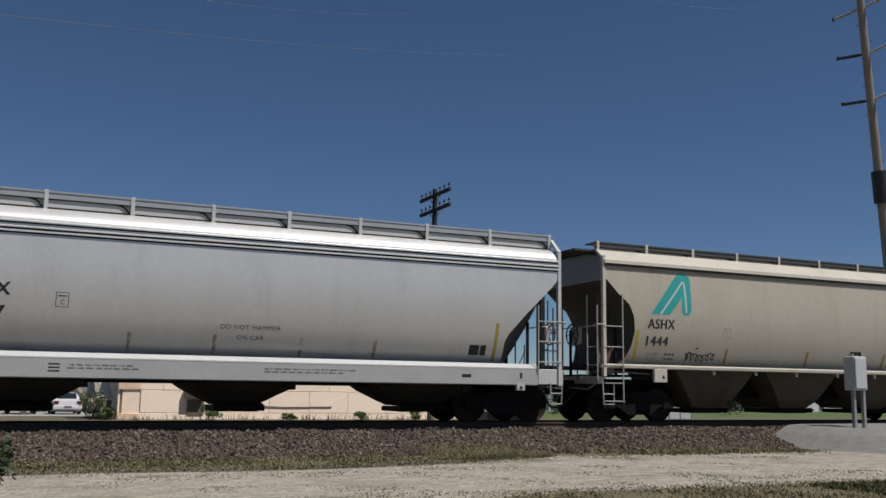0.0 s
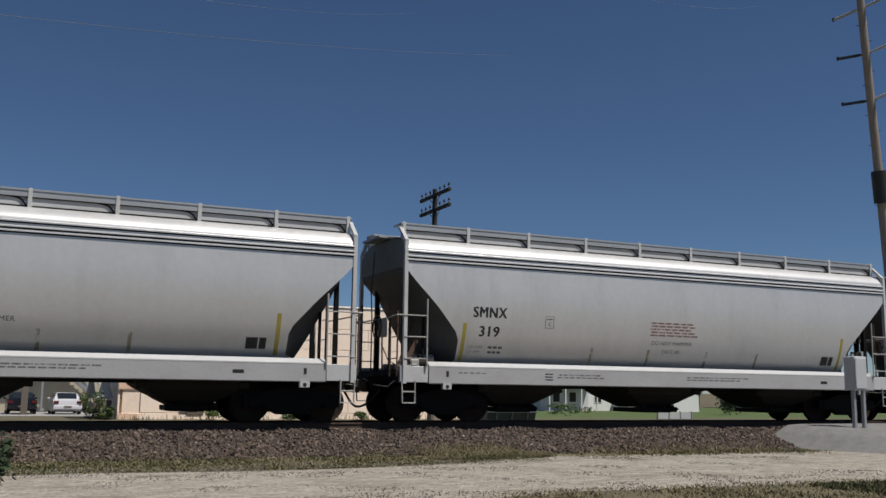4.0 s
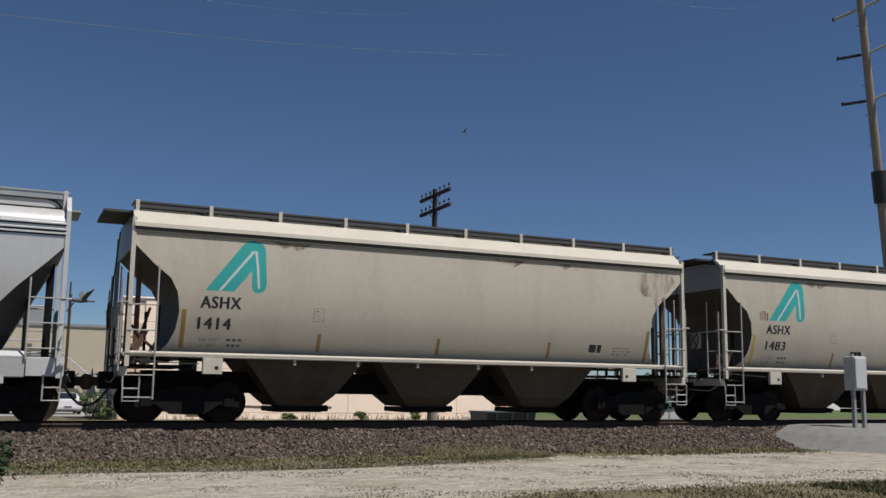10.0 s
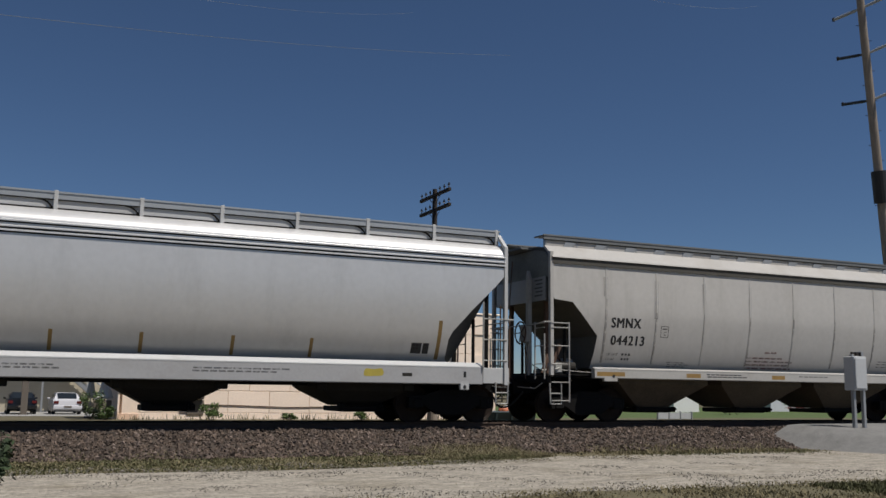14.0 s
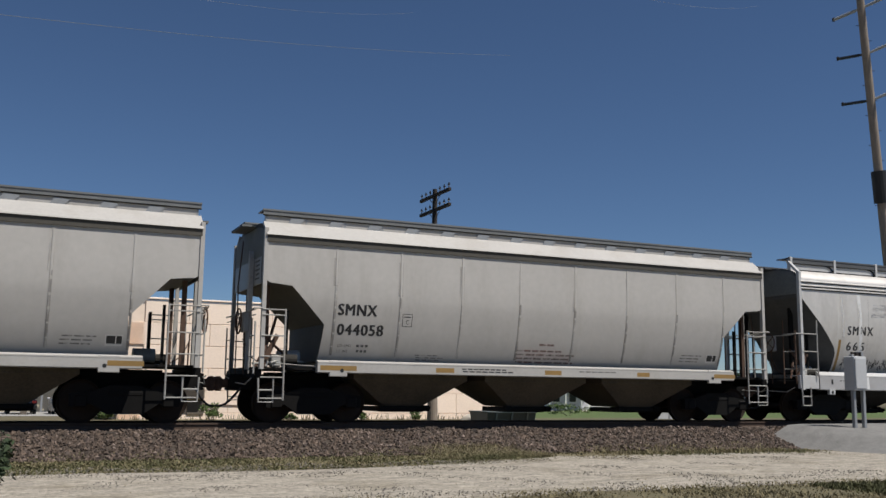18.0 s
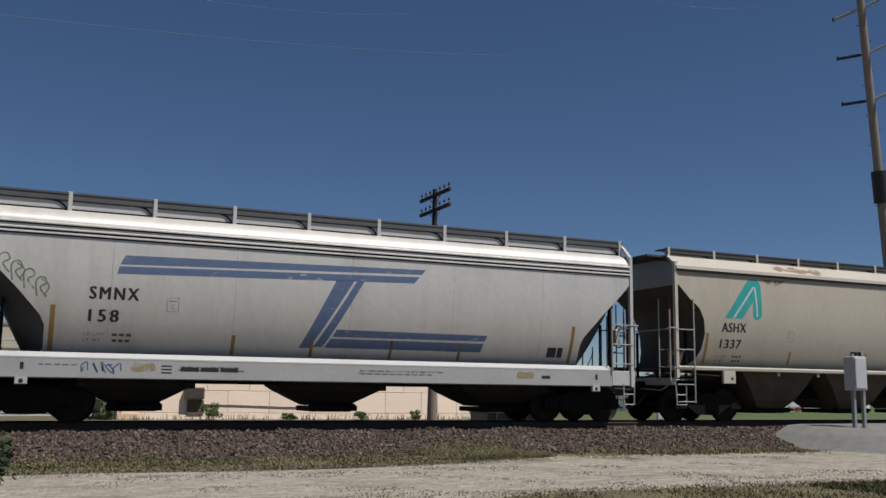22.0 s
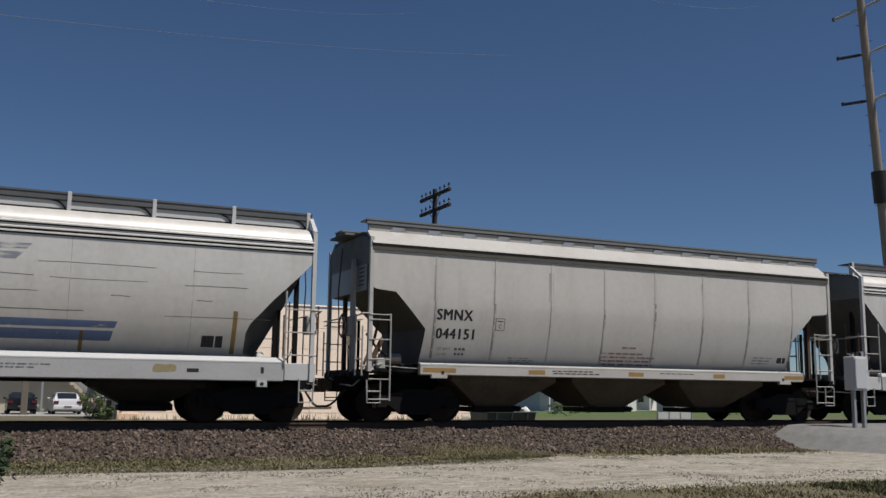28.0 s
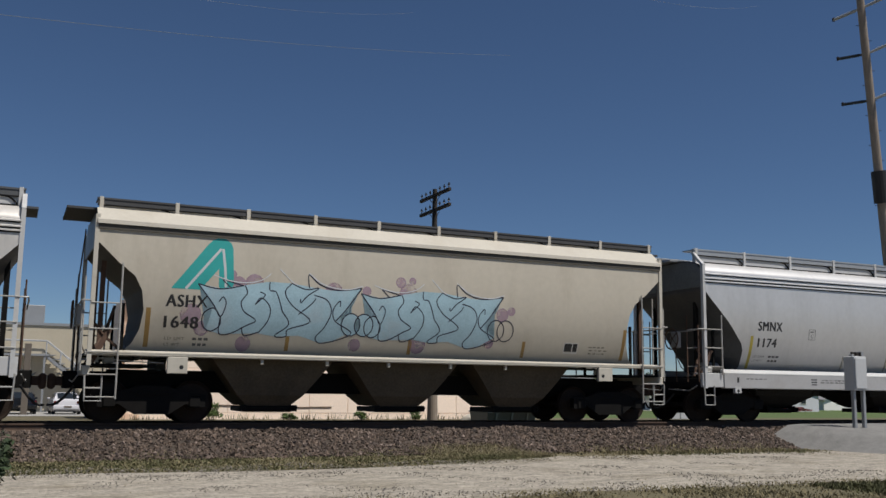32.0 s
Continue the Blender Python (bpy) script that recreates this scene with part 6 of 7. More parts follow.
WORD_END = [
    [(3.59, 3.12), (3.6, 2.93), (3.75, 2.88), (3.91, 2.45)], [(4.08, 3.11), (3.94, 2.9), (4.12, 2.61), (4.55, 2.28), (4.07, 2.08), (4.03, 1.92), (3.78, 1.93), (4.07, 2.19), (3.9, 2.47)],
    [(4.08, 3.11), (4.41, 2.99), (4.7, 3.04), (4.46, 2.86), (4.31, 2.69), (4.29, 2.77)], [(4.27, 2.42), (4.57, 2.69), (4.64, 2.81)], [(4.6, 2.87), (4.89, 2.78), (5.02, 2.52), (4.89, 2.16), (4.71, 1.93), (4.81, 1.8), (5.15, 1.86), (5.53, 2.05), (5.13, 2.3), (5.06, 2.56), (5.2, 2.77), (5.22, 2.64)],
    [(5.13, 2.3), (5.36, 2.58), (5.71, 3.09)], [(4.48, 3.02), (4.46, 3.33), (4.72, 3.12), (5.15, 3.01), (5.71, 3.09)]]
for dx, dz in ((0.06, 0.02), (3.80, 0.0)):
    fill = [(2.08, 2.99), (2.52, 2.91), (3.05, 3.01), (3.59, 3.12), (4.08, 3.11), (4.7, 3.03), (5.01, 3.0), (5.69, 3.09), (5.47, 2.8), (5.22, 2.35), (5.53, 2.09), (5.15, 1.87), (4.81, 1.8), (4.32, 1.95), (3.78, 1.91), (3.42, 1.97), (3.07, 1.95), (2.6, 1.93), (2.28, 2.0), (2.21, 2.22), (2.39, 2.46), (2.42, 2.57)]
    art(T_, "oval", "spray_fill", poly(bmesh.new(), [(2.08 + (x - 2.08) * 1.03 + dx, z + dz) for x, z in fill]), "spray_sky", 0.008, "pale blue spray-painted lettering shape")
    bm = bmesh.new()
    for pts in WORD + WORD_END:
        stroke(bm, smooth_line([(2.08 + (x - 2.08) * 1.03 + dx, z + dz) for x, z in pts], False, 5), 0.026)
    art(T_, "oval", "spray_outline", bm, "spray_navy_black", 0.011, "dark sprayed outline")
    bm = bmesh.new()
    for pts in ([(2.38, 3.18), (2.73, 3.07), (3.11, 3.05), (3.42, 3.13), (3.61, 3.28)], [(3.8, 3.4), (4.08, 3.13), (4.2, 3.07)], [(4.46, 3.35), (4.82, 3.1), (5.34, 3.02), (5.73, 3.12)]):
        stroke(bm, smooth_line([(2.08 + (x - 2.08) * 1.03 + dx, z + dz + 0.02) for x, z in pts], False, 5), 0.022)
    art(T_, "oval", "spray_highlight", bm, "spray_white", 0.013, "white sprayed edge line")
for cx in (5.66, 5.98, 9.45, 9.72):
    ring = [(cx + 0.23 * math.cos(0.45 * i), 2.26 + 0.26 * math.sin(0.45 * i)) for i in range(14)]
    if cx < 6:
        art(T_, "oval", "spray_fill", poly(bmesh.new(), ring), "spray_sky", 0.009)
    art(T_, "oval", "spray_outline", stroke(bmesh.new(), ring, 0.026, True), "spray_navy_black", 0.012)

bm = bmesh.new()
stroke(bm, [(2.78 + 1.05 * t + 0.085 * math.sin(37.7 * t), 1.77 + 0.03 * math.sin(9 * t) + 0.085 * math.cos(37.7 * t)) for t in (0.01 * k for k in range(101))], 0.034)
stroke(bm, smooth_line([(2.82, 1.62), (2.92, 1.92), (3.02, 1.66)], False, 4), 0.036)
stroke(bm, smooth_line([(3.10, 1.98), (3.16, 2.02), (3.20, 2.00)], False, 4), 0.036)
stroke(bm, smooth_line([(3.98, 1.70), (4.02, 1.72)], False, 3), 0.036)
stroke(bm, smooth_line([(3.05, 1.535), (3.3, 1.555), (3.52, 1.53)], False, 4), 0.022)
art(CARS["B"], "oval", "spray_tag", bm, "spray_black", 0.008, "illegible looping sprayed tag")
bm = bmesh.new()
for i in range(4):
    x, z = 0.58 + 0.24 * i, 3.22 - 0.15 * i
    stroke(bm, smooth_line([(x - 0.02, z - 0.20), (x - 0.05, z + 0.12), (x + 0.08, z + 0.20), (x + 0.15, z + 0.08), (x + 0.03, z - 0.02), (x + 0.16, z - 0.20)], False, 4), 0.035)
    if i % 2:
        stroke(bm, smooth_line([(x + 0.05, z + 0.16), (x + 0.20, z + 0.02), (x + 0.12, z - 0.16)], False, 4), 0.03)
art(CARS["N"], "round", "spray_tag", bm, "spray_green", 0.008, "faded green sprayed tag")
scrawl(CARS["N"], "round", 2.2, 3.0, 1.03, 1.27, 5, "old_blue", 0.03, 24)
scrawl(CARS["S"], "round", 5.2, 6.9, 1.6, 2.1, 11, "spray_black", 0.03, 25)
scrawl(CARS["S"], "round", 1.2, 2.0, 2.0, 2.3, 2, "faint_ink", 0.03, 26)
scrawl(CARS["Q"], "round", 4.4, 5.3, 1.52, 1.95, 4, "spray_pink", 0.025, 27)


# ---------------------------------------------------------------- leaves, shrubs, trees
def leaf_cloud(bm_list, centre, radii, count, size, rnd):
    """Small single leaves in a lumpy cloud with gaps."""
    V, F = bm_list
    lobes = [(Vector((rnd.uniform(-0.7, 0.7) * radii[0], rnd.uniform(-0.7, 0.7) * radii[1], rnd.uniform(-0.6, 0.8) * radii[2])), rnd.uniform(0.35, 0.6)) for _ in range(9)]
    for i in range(count):
        c, k = lobes[i % len(lobes)]
        u = Vector((rnd.gauss(0, 1), rnd.gauss(0, 1), rnd.gauss(0, 1))).normalized() * (rnd.random() ** 0.45)
        p = Vector(centre) + c + Vector((u.x * radii[0], u.y * radii[1], u.z * radii[2])) * k
        a = Vector((rnd.uniform(-1, 1), rnd.uniform(-1, 1), rnd.uniform(-0.6, 0.6))).normalized()
        b = a.cross(Vector((rnd.uniform(-1, 1), rnd.uniform(-1, 1), rnd.uniform(-1, 1)))).normalized()
        s = size * rnd.uniform(0.6, 1.4)
        n = len(V)
        V += [tuple(p - a * s), tuple(p + b * s * 0.45), tuple(p + a * s), tuple(p - b * s * 0.45)]
        F.append((n, n + 1, n + 2, n + 3))


def leaf_mesh(name, clouds, material, seed):
    rnd = random.Random(seed)
    V, F = [], []
    for centre, radii, count, size in clouds:
        leaf_cloud((V, F), centre, radii, count, size, rnd)
    me = bpy.data.meshes.new(name)
    me.from_pydata(V, [], F)
    me.materials.append(M[material])
    return me


def shrub(at, w, h, seed, label, material="leaf", count=900, size=0.05):
    sh = thing("shrub", pose(*at), label, "shrub")
    rnd = random.Random(seed)
    for i in range(5):
        a = rnd.uniform(0, 6.28)
        part("stem", tube(bmesh.new(), [(0, 0, -0.05), (0.25 * w * math.cos(a), 0.25 * w * math.sin(a), h * 0.45), (0.42 * w * math.cos(a), 0.42 * w * math.sin(a), h * 0.85)], 0.012, 5), "bark", sh)
    part("foliage", leaf_mesh("foliage", [((0, 0, h * 0.55), (w / 2, w / 2, h / 2), count, size)], material, seed), material, sh)
    return sh


def tree(at, h, w, seed, material="dark_leaf", label="broad leafy tree in full dark-green leaf"):
    t = thing("tree", pose(*at), label, "tree", "trees beyond the lawn")
    rnd = random.Random(seed)
    bm = rod(bmesh.new(), (0, 0, -0.2), (0.1, 0, h * 0.45), 0.22, 9, 0.14)
    part("trunk", bm, "bark", t)
    clouds = []
    for i in range(6):
        a = i * 1.05 + rnd.uniform(-0.3, 0.3)
        tip = Vector((0.34 * w * math.cos(a), 0.34 * w * math.sin(a), h * rnd.uniform(0.55, 0.85)))
        part("limb", tube(bmesh.new(), [(0.05, 0, h * rnd.uniform(0.25, 0.42)), tip * 0.6 + Vector((0, 0, h * 0.22)), tip], 0.06, 5), "bark", t)
        clouds.append((tuple(tip), (w * 0.26, w * 0.26, h * 0.2), 420, 0.24))
    clouds.append(((0, 0, h * 0.75), (w * 0.35, w * 0.35, h * 0.25), 700, 0.26))
    part("crown", leaf_mesh("crown", clouds, material, seed), material, t)
    return t


def house(at, w, d, h, rise, wall, label, windows=2, porch=False, turn=0.0, gable_front=True, roof_mat="grey_roof"):
    """Small gabled house with eaves, door, windows and, if wanted, a porch."""
    hs = thing("house", pose(*at, 0, 0, turn), label, "house")
    bm = boxed(-w / 2, w / 2, 0, d, 0, h)
    if gable_front:
        prism(bm, [(-w / 2, h), (w / 2, h), (0, h + rise)], 0.0, d)
        part("wall", bm, wall, hs)
        rf = bmesh.new()
        for s in (-1, 1):
            prism(rf, [(s * (w / 2 + 0.3), h - 0.3 * rise / (w / 2)), (0, h + rise), (0, h + rise + 0.14), (s * (w / 2 + 0.3), h - 0.3 * rise / (w / 2) + 0.14)], -0.3, d + 0.3)
        part("roof", rf, roof_mat, hs)
    else:
        prism_x(bm, [(0.0, h), (d, h), (d / 2, h + rise)], -w / 2, w / 2)
        part("wall", bm, wall, hs)
        rf = bmesh.new()
        for s in (-1, 1):
            prism_x(rf, [(d / 2 + s * (d / 2 + 0.3), h - 0.3 * rise / (d / 2)), (d / 2, h + rise), (d / 2, h + rise + 0.14), (d / 2 + s * (d / 2 + 0.3), h - 0.3 * rise / (d / 2) + 0.14)], -w / 2 - 0.3, w / 2 + 0.3)
        part("roof", rf, roof_mat, hs)
    for i in range(windows):
        x = -w / 2 + w * (i + 1) / (windows + 1)
        win = part("window", boxed(x - 0.5, x + 0.5, -0.06, 0.02, 0.9, 2.1, bev=0.01), "white_wall", hs)
        part("pane", boxed(x - 0.42, x + 0.42, -0.075, -0.062, 0.98, 2.02), "dark_window", win)
    if porch:
        part("porch_roof", boxed(-w / 2, w / 2, -2.0, 0, h - 0.25, h - 0.1), roof_mat, hs)
        for i in range(4):
            x = -w / 2 + 0.1 + (w - 0.2) * i / 3
            part("porch_post", boxed(x - 0.06, x + 0.06, -1.95, -1.83, -0.2, h - 0.2), "white_wall", hs)
        part("porch_floor", boxed(-w / 2, w / 2, -2.0, 0, -0.2, 0.05), "grey_wall", hs)
    return hs


gz = ground_z
# weeds and shrubs along the building's foot
for i, (x, w, h) in enumerate(((3.45, 1.1, 1.2), (4.1, 0.9, 0.6), (8.6, 1.1, 0.75), (12.4, 0.7, 0.3), (16.1, 0.9, 0.36), (18.9, 0.6, 0.45))):
    y = 44.9 if x > 5 else 45.6
    shrub((x, y, gz(y)), w, h, 40 + i, "leafy green weeds growing at the foot of the wall" if x > 5 else "grey-green shrub beside the building", "leaf", 700, 0.06)
blades("wall_weeds", 500, (4.2, 25, 44.2, 45.9), lambda x, y: gz(y), 0.28, "dry_grass", 51, "tall dry weeds in front of the wall", 0.02, 0.8)
blades("far_grass", 5000, (2, 40, 26.5, 32), lambda x, y: gz(y), 0.14, "green_grass", 52, "rough grass on the far side of the track", 0.02, 0.6)

# large wall blocks of the building, courses with recessed joints
blk = finish("block", boxed(-0.995, 0.995, 0, 0.09, 0.012, 1.03, bev=0.012), "peach")
half_blk = finish("block", boxed(-0.49, 0.49, 0, 0.09, 0.012, 1.03, bev=0.012), "peach")
for row in range(6):
    z = BZ0 - 0.75 + 1.045 * row
    for i in range(11):
        x = BX0 + 0.99 + 1.0 * (row % 2) + 2.005 * i
        if x + 1.0 > BX1 + 0.1 or x - 1.0 < BX0 - 0.1:
            continue
        b = part("block", blk, "peach", bld)
        b.location = (x, BY, z)
    if row % 2 == 0:
        b = part("block", half_blk, "peach", bld)
        b.location = (BX0 + 0.49, BY, z)
# side wall towards the lot, and the air conditioner, its shadow a dark panel
for row in range(6):
    for i in range(2):
        b = part("block", blk, "peach", bld)
        b.matrix_basis = pose(BX0, BY + 1.1 + 2.0 * i, BZ0 - 0.75 + 1.045 * row, 0, 0, -90)
part("service_door", boxed(7.72, 8.50, BY - 0.05, BY + 0.01, 0.08, 0.76, bev=0.01), "dark_door", bld, "dark brown panel in place of the air conditioner's shadow")
acu = part("air_conditioner", boxed(7.58, 8.47, BY - 0.32, BY - 0.02, 0.80, 1.36, bev=0.03), "dusty_ac", bld, "grey window air conditioner")
for i in range(7):
    part("louvre", boxed(7.64, 8.41, BY - 0.345, BY - 0.322, 0.85 + 0.07 * i, 0.88 + 0.07 * i), "dark_door", acu)
part("conduit", tube(bmesh.new(), [(8.5, BY - 0.03, 0.55), (10.0, BY - 0.03, 0.52), (12.5, BY - 0.03, 0.44), (14.8, BY - 0.03, 0.47)], 0.02, 5), "rust_rail", bld)

# stair and details of the low building
for i in range(14):
    t = i / 13.0
    part("stair_step", boxed(10.2 + 4.6 * t, 10.65 + 4.6 * t, -1.5, -0.3, 4.3 - 4.1 * t, 4.36 - 4.1 * t), "metal_grey", low)
for y in (-1.5, -0.3):
    part("stringer", prism(bmesh.new(), [(9.9, 4.45), (10.1, 4.05), (15.2, -0.2), (15.3, 0.2)], y - 0.04, y + 0.04), "metal_grey", low)
    part("stair_rail", tube(bmesh.new(), [(6.2, y, 5.4), (10.0, y, 5.4), (15.2, y, 1.2), (15.2, y, 0.1)], 0.045, 6), "light_metal", low)
    for i in range(6):
        t = i / 5.0
        part("baluster", rod(bmesh.new(), (10.0 + 5.2 * t, y, 4.3 - 4.2 * t), (10.0 + 5.2 * t, y, 5.4 - 4.2 * t), 0.03, 5), "light_metal", low)
part("landing", boxed(6.0, 10.2, -1.6, -0.02, 4.25, 4.4), "metal_grey", low)
for x in (6.2, 9.9):
    part("landing_post", boxed(x - 0.07, x + 0.07, -1.55, -1.41, 0, 4.3), "metal_grey", low)
for x in (-3.5, 1.0, 4.2):
    w_ = part("window", boxed(x - 0.7, x + 0.7, -0.05, 0.02, 3.9, 5.2, bev=0.01), "white_wall", low)
    part("pane", boxed(x - 0.6, x + 0.6, -0.065, -0.052, 4.0, 5.1), "dark_window", w_)
lp = thing("lot_post", pose(1.05, 66.5, gz(66.5)), "dark square steel post at the parking lot", "post")
part("post", boxed(-0.2, 0.2, -0.2, 0.2, -0.1, 4.5, bev=0.02), "dark_door", lp)
part("base_plate", boxed(-0.3, 0.3, -0.3, 0.3, -0.02, 0.05), "dark_door", lp)


def sedan(at, paint, label):
    """Parked sedan seen from behind."""
    c = thing("parked_car", pose(*at), label, "car", "cars on the parking lot")
    W, Lc = 0.9, 4.6
    low_p = [(0.0, 0.35), (0.02, 0.75), (0.08, 0.98), (3.35, 1.0), (4.4, 0.88), (4.58, 0.62), (4.6, 0.3), (4.0, 0.2), (0.5, 0.2)]
    bm = prism_x(bmesh.new(), low_p, -W, W)
    bmesh.ops.bevel(bm, geom=bm.edges[:], offset=0.06, segments=2, affect="EDGES")
    part("body", bm, paint, c, smooth=True)
    bm = bmesh.new()
    bot = [(-0.84, 0.55), (0.84, 0.55), (0.84, 3.5), (-0.84, 3.5)]
    topp = [(-0.62, 1.30), (0.62, 1.30), (0.62, 2.6), (-0.62, 2.6)]
    a = [bm.verts.new((x, y, 0.97)) for x, y in bot]
    b = [bm.verts.new((x, y, 1.44)) for x, y in topp]
    bm.faces.new(b)
    for i in range(4):
        bm.faces.new((a[i], a[(i + 1) % 4], b[(i + 1) % 4], b[i]))
    bmesh.ops.bevel(bm, geom=bm.edges[:], offset=0.04, segments=2, affect="EDGES")
    part("roof", bm, paint, c, smooth=True)
    part("rear_window", prism_x(bmesh.new(), [(0.66, 1.03), (1.22, 1.39), (1.24, 1.42), (0.64, 1.05)], -0.60, 0.60), "dark_window", c)
    for s in (-1, 1):
        part("tail_light", boxed(s * 0.72 - 0.15, s * 0.72 + 0.15, -0.03, 0.04, 0.72, 0.90, bev=0.02), "tail_red", c)
        part("side_window", boxed(*sorted((s * 0.76, s * 0.80)), 1.2, 2.9, 1.03, 1.33), "dark_window", c)
        part("mirror", boxed(*sorted((s * 0.92, s * 1.08)), 2.9, 3.05, 0.98, 1.10, bev=0.02), paint, c)
        for y in (0.85, 3.7):
            w_ = part("wheel", rod(bmesh.new(), (s * 0.70, y, 0.32), (s * 0.91, y, 0.32), 0.32, 18), "rubber", c)
            part("rim", rod(bmesh.new(), (s * 0.905, y, 0.32), (s * 0.92, y, 0.32), 0.2, 14), "metal_grey", w_)
    part("rear_bumper", boxed(-0.9, 0.9, -0.07, 0.1, 0.36, 0.60, bev=0.04), paint, c)
    part("plate_blank", boxed(-0.24, 0.24, -0.09, -0.072, 0.46, 0.58), "dark_door", c)
    return c


sedan((3.75, 68.5, gz(69.5) + 0.01, 0, 0, 2), "car_white", "white parked sedan seen from behind")
sedan((1.0, 69.5, gz(70.5) + 0.01, 0, 0, 2), "car_black", "black parked sedan on the paved lot")

# dumpster with rubbish
dm = thing("dumpster", pose(21.25, 40.0, gz(40.0)), "dark teal steel dumpster heaped with rubbish", "dumpster")
part("tub", prism_x(bmesh.new(), [(-0.8, 0.0), (0.8, 0.0), (0.95, 0.52), (-0.95, 0.52)], -1.25, 1.25), "dumpster", dm)
part("rim", boxed(-1.3, 1.3, -1.0, 1.0, 0.50, 0.56, bev=0.015), "dumpster", dm)
for x in (-0.8, 0.0, 0.8):
    part("rib", prism_x(bmesh.new(), [(-0.86, 0.02), (-0.8, 0.02), (-0.95, 0.50), (-1.0, 0.50)], x - 0.05, x + 0.05), "dumpster", dm)
rnd = random.Random(8)
for i in range(6):
    x, y = rnd.uniform(0.0, 0.95), rnd.uniform(-0.7, 0.5)
    bag = thing("rubbish_bag", pose(21.25 + x, 40.0 + y, gz(40) + 0.60, rnd.uniform(-20, 20), rnd.uniform(-20, 20), rnd.uniform(0, 90)), "crumpled rubbish on the dumpster", "rubbish", "rubbish heap")
    bm = bmesh.new()
    bmesh.ops.create_icosphere(bm, subdivisions=2, radius=rnd.uniform(0.16, 0.30))
    for v in bm.verts:
        v.co *= 1 + 0.35 * noise.noise(v.co * 6 + Vector((i, 0, 0)))
        v.co.z *= 0.7
    part("bag", bm, "rubbish_orange" if i == 4 else "rubbish_white", bag, smooth=True)

# houses, fence and trees to the right of the building
house((55.4, 90.0, gz(90)), 6.2, 6.0, 2.9, 0.9, "grey_siding", "pale grey clapboard house beyond the lawn", 2, True)
house((60.4, 91.0, gz(91)), 3.7, 6.0, 3.1, 0.8, "white_wall", "tall white gabled house beyond the lawn", 1)
house((63.6, 89.0, gz(89)), 1.15, 2.0, 2.4, 0.4, "white_wall", "narrow white garden shed", 0)
house((67.9, 95.0, gz(95)), 7.0, 6.0, 2.5, 1.0, "white_wall", "white clapboard house with a porch", 2, True)
house((67.9, 85.0, gz(85)), 3.4, 3.0, 2.5, 0.5, "white_wall", "white gabled shed on the lawn", 0)
house((88.5, 90.0, gz(90)), 7.8, 6.0, 2.2, 1.0, "grey_siding", "pale grey gabled house behind a red flower bed", 2)
house((108.0, 100.0, gz(100)), 8.8, 6.0, 1.45, 1.2, "white_wall", "white bungalow with a grey gable roof", 2, False, 0, True)
fence = thing("yard_fence", pose(33.9, 45.0, gz(45)), "low pale grey panel fence on the lawn", "fence")
for i in range(4):
    part("fence_post", boxed(0.8 * i - 0.04, 0.8 * i + 0.04, -0.05, 0.05, -0.05, 0.46, bev=0.006), "metal_grey", fence)
    if i < 3:
        part("fence_panel", boxed(0.8 * i + 0.045, 0.8 * i + 0.755, -0.02, 0.02, 0.03, 0.40, bev=0.006), "light_metal", fence)
rnd = random.Random(77)
for i in range(22):
    x = -60 + 15 * i + rnd.uniform(-3, 3)
    y = 125 + rnd.uniform(-8, 25)
    if i < 6:
        y += 25
    tree((x, y, -1.0), rnd.uniform(4.6, 5.8), rnd.uniform(6, 9), 100 + i)
rnd = random.Random(91)
for i in range(20):
    tree((46 + 6.5 * i + rnd.uniform(-1.5, 1.5), 116 + rnd.uniform(-3, 10), -1.0), rnd.uniform(2.9, 4.0), rnd.uniform(6.5, 8.5), 300 + i)
M["red_flower"] = mat("red_flower_leaf", (0.22, 0.04, 0.035), rough=0.8, var=0.3, scale=3, island=0.4)
shrub((84.3, 85.0, gz(85)), 2.6, 0.55, 66, "low red flowering bed before the grey house", "red_flower", 900, 0.09)
shrub((60.9, 70.0, gz(70)), 2.2, 2.3, 61, "dense dark green shrub on the lawn", "dark_leaf", 1500, 0.10)
shrub((63.5, 72.0, gz(72)), 3.0, 1.6, 62, "dense dark green shrub on the lawn", "dark_leaf", 1500, 0.10)
shrub((38.5, 62.0, gz(62)), 3.0, 0.8, 63, "leafy green weeds beside the shed", "leaf", 900, 0.08)

# pale sheet over a heap of stone, folded parasols beside the building
heap = thing("covered_heap", pose(21.9, 44.2, gz(44.2)), "low heap under a cream sheet", "heap")
bm = bmesh.new()
bmesh.ops.create_icosphere(bm, subdivisions=3, radius=1.0)
for v in bm.verts:
    v.co = Vector((v.co.x * 0.72, v.co.y * 0.7, max(v.co.z, -0.02) * 0.38)) * (1 + 0.12 * noise.noise(v.co * 2.2))
part("sheet", bm, "cream_steel", heap, smooth=True)


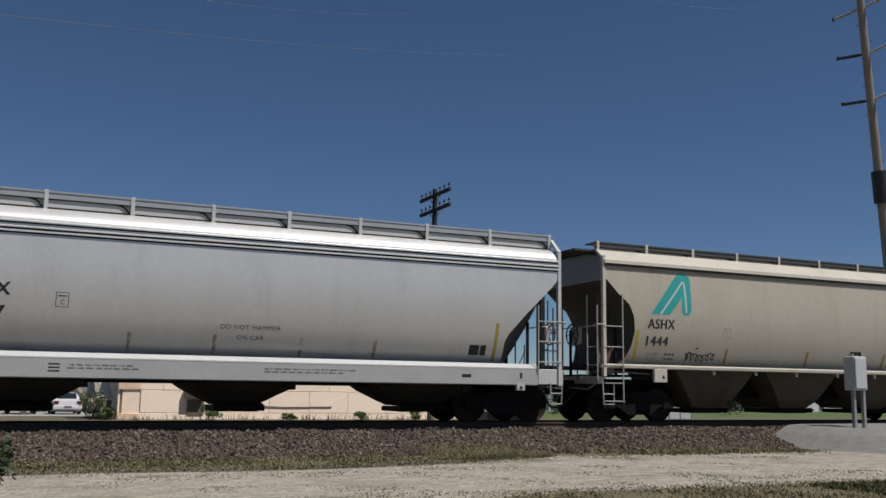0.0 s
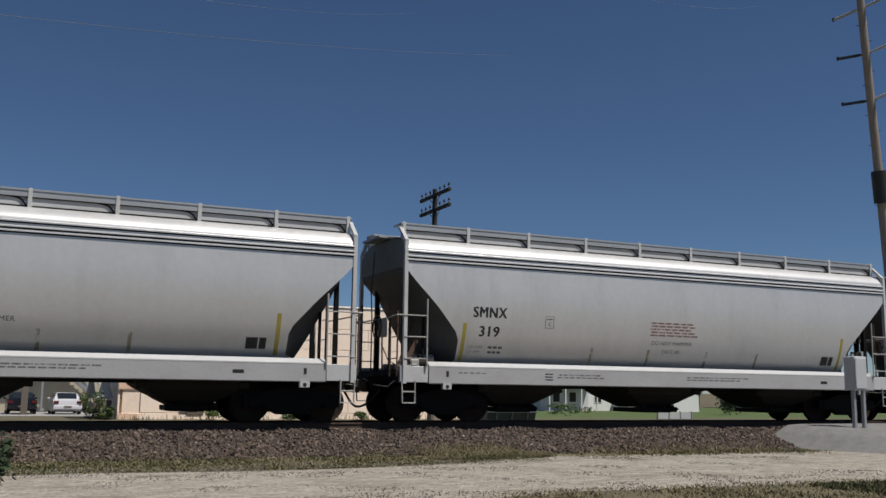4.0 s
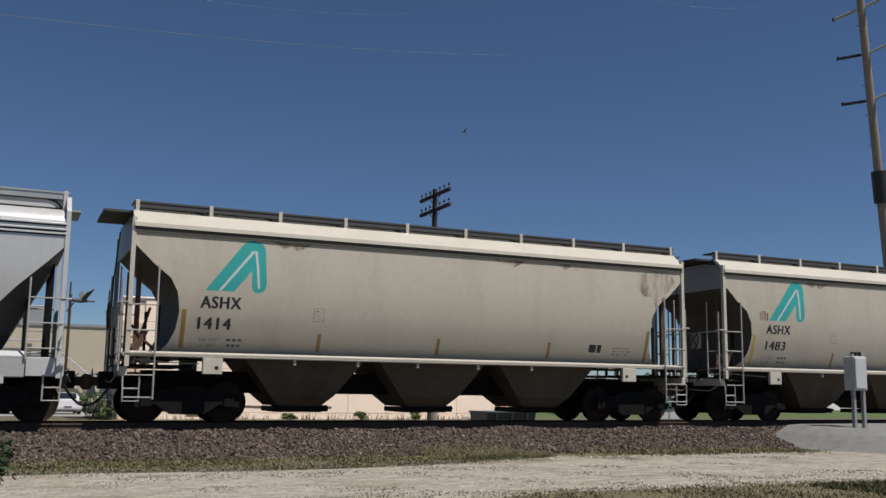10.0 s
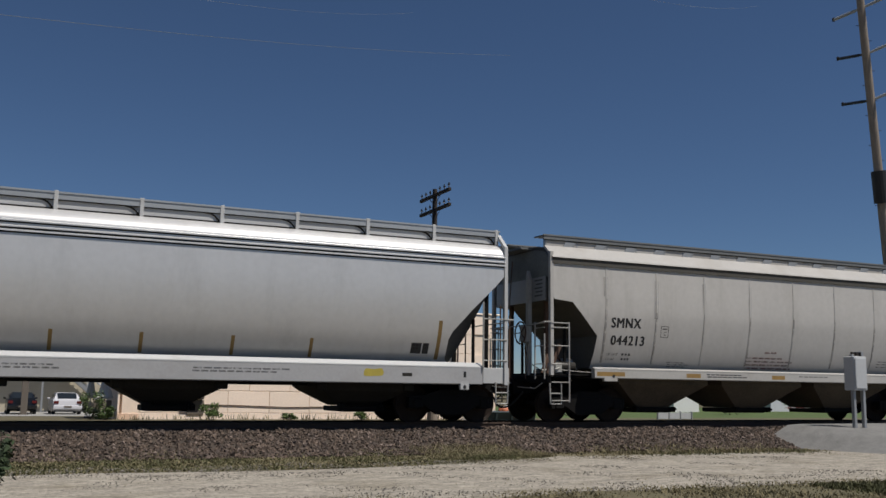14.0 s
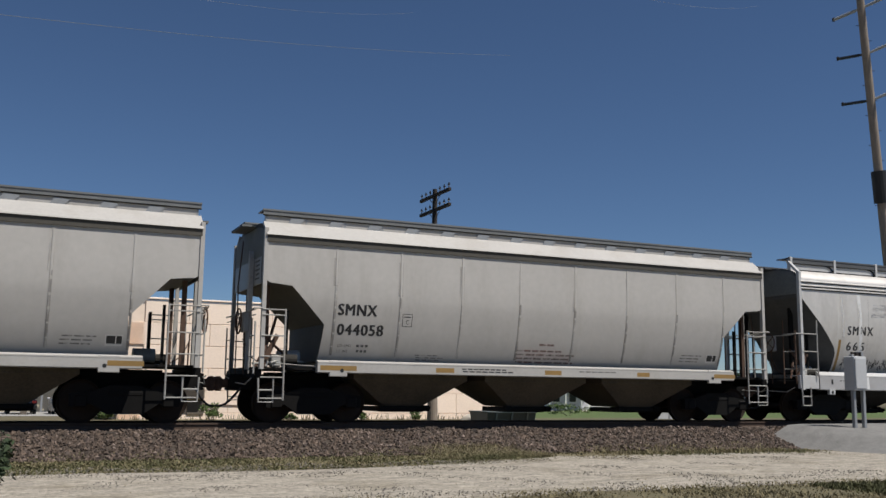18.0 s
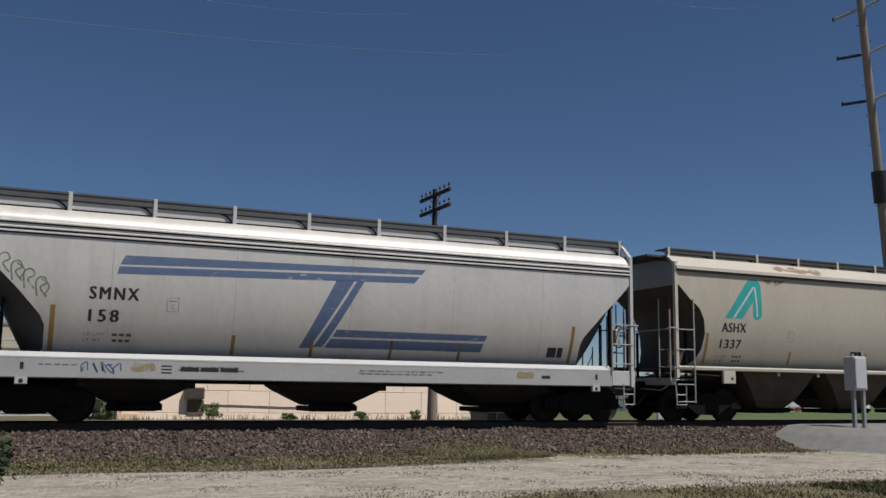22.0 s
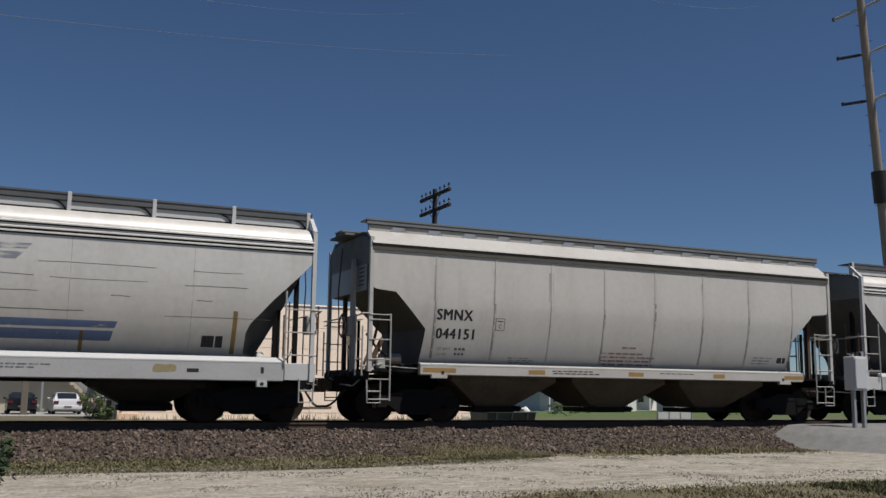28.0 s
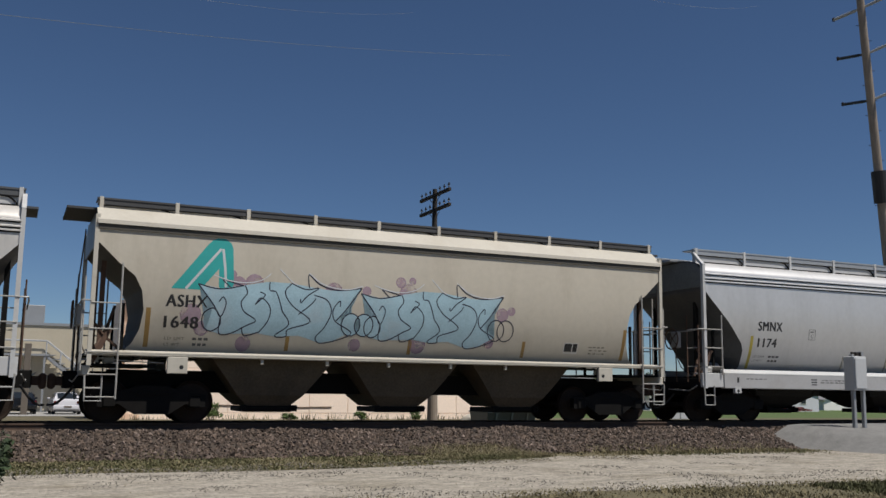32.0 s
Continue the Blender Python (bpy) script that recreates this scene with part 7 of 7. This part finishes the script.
def parasol(x, y, w, h, material, label):
    """Patio parasol, folded down round its pole."""
    u = thing("folded_parasol", pose(x, y, gz(y)), label, "parasol", "folded parasols")
    part("pole", rod(bmesh.new(), (0, 0, -0.02), (0, 0, h), 0.025, 8), "metal_grey", u)
    bm = bmesh.new()
    rings = []
    for z, r in ((0.62 * h, 0.30), (0.42 * h, 0.5), (0.40 * h, 0.42), (0.8 * h, 0.2), (0.97 * h, 0.05)):
        rings.append((z, r))
    rings.sort()
    loops = [[bm.verts.new((w * r * (1 + 0.28 * (k % 2)) * math.cos(6.283 * k / 16), w * r * (1 + 0.28 * (k % 2)) * math.sin(6.283 * k / 16), z)) for k in range(16)] for z, r in rings]
    for a, b in zip(loops, loops[1:]):
        for k in range(16):
            bm.faces.new((a[k], a[(k + 1) % 16], b[(k + 1) % 16], b[k]))
    bm.faces.new(loops[-1])
    part("canopy", bm, material, u)
    part("foot", rod(bmesh.new(), (0, 0, 0), (0, 0, 0.1), 0.25, 16), "dark_door", u)


parasol(3.62, 48.2, 0.42, 2.35, "cream_steel", "yellowish folded patio parasol")
parasol(4.17, 47.2, 0.62, 2.3, "rubbish_white", "white folded patio parasol beside the building")
for i, x in enumerate((3.85, 4.3)):
    ch = thing("patio_chair", pose(x, 46.4, gz(46.4), 0, 0, 20 * i), "dark thin-framed metal patio chair", "chair", "patio chairs")
    part("seat", boxed(-0.22, 0.22, -0.22, 0.22, 0.42, 0.45), "dark_door", ch)
    part("backrest", boxed(-0.22, 0.22, 0.20, 0.23, 0.5, 0.85), "dark_door", ch)
    for sx in (-0.2, 0.2):
        for sy in (-0.2, 0.2):
            part("leg", rod(bmesh.new(), (sx, sy, 0), (sx, sy, 0.42 if sy < 0 else 0.85), 0.014, 6), "dark_door", ch)

# twigs of a bush close to the camera
nb = thing("near_bush", pose(-0.04, 4.6, 0.0), "dark blurred bush twigs close by", "shrub")
for i in range(9):
    a = random.uniform(0, 6.28)
    part("stem", tube(bmesh.new(), [(0.0, 0, -0.02), (0.02 * math.cos(a), 0.1 * math.sin(a), 0.5), (0.05 * math.cos(a), 0.2 * math.sin(a), random.uniform(0.8, 1.0))], 0.008, 5), "bark", nb)
part("foliage", leaf_mesh("foliage", [((0.0, 0, 1.07), (0.09, 0.2, 0.12), 1100, 0.016), ((0.04, 0.1, 1.05), (0.06, 0.2, 0.12), 120, 0.012)], "dark_leaf", 71), "dark_leaf", nb)

# second bird, lower and nearer
swift = copy_thing(bird, pose(0, 12, 2))
tagged(swift, "small grey bird darting low over the gravel", "bird")
WINGS += [(-1 if i == 0 else 1, o) for i, o in enumerate([c for c in swift.children if c.name.startswith("wing")])]


# ---------------------------------------------------------------- movement
def motions():
    times = [i * 1.0 for i in range(33)]
    for key, base, at in TRAIN:
        walk(CARS[key], [(t, pose(at - travel(t), TRACK_Y, RAIL_Z)) for t in times])
    # every wheelset turns with the train's travel; all share one set of keys
    wheels = [o for key in CARS for o in CARS[key].children_recursive if o.name.startswith("wheelset")]
    first = wheels[0]
    start = travel(0.0)
    rows = []
    for i in range(481):
        t = i / 15.0
        rows.append((t, pose(0, 0, 0, 0, math.degrees(-(travel(t) - start) / 0.457) % 360.0, 0)))
    walk(first, rows)
    for o in wheels[1:]:
        o.rotation_mode = "QUATERNION"
        o.animation_data_create()
        o.animation_data.action = first.animation_data.action
        o.animation_data.action_slot = first.animation_data.action_slot
    # the bird glides from right to left
    rows = []
    for t, px, py, dep in BIRD:
        p = along((px - 784) / 1681.2, (441 - py) / 1681.2, dep)
        rows.append((t, pose(p.x, p.y, p.z, 0, 0, 24)))
    walk(bird, rows)
    rows = []
    for t, px, py, dep in SWIFT:
        p = along((px - 784) / 1681.2, (441 - py) / 1681.2, dep)
        rows.append((t, pose(p.x, p.y, p.z, 0, 0, 24)))
    walk(swift, rows)
    for s, w in WINGS:
        walk(w, [(0.1 * i, pose(0, 0, 0, s * (18 + 30 * math.sin(0.1 * i * 31.0)), 0, 0)) for i in range(321)])


SWIFT = [(0.0, 22000, 900, 19), (9.2, 2100, 585, 19), (9.6, 1098, 565, 19), (10.0, 153, 533, 19), (10.2, -330, 515, 19), (32.0, -30000, -900, 19)]
BIRD = [(0.0, 3200, 30, 60), (9.0, 1640, 90, 60), (9.6, 1140, 167, 60), (10.0, 822, 234, 60), (10.3, 630, 264, 60), (10.6, 448, 283, 60), (10.9, 292, 300, 60), (11.2, 150, 314, 60), (11.6, -60, 335, 60), (13.0, -600, 400, 60), (32.0, -4000, 700, 60)]
motions()
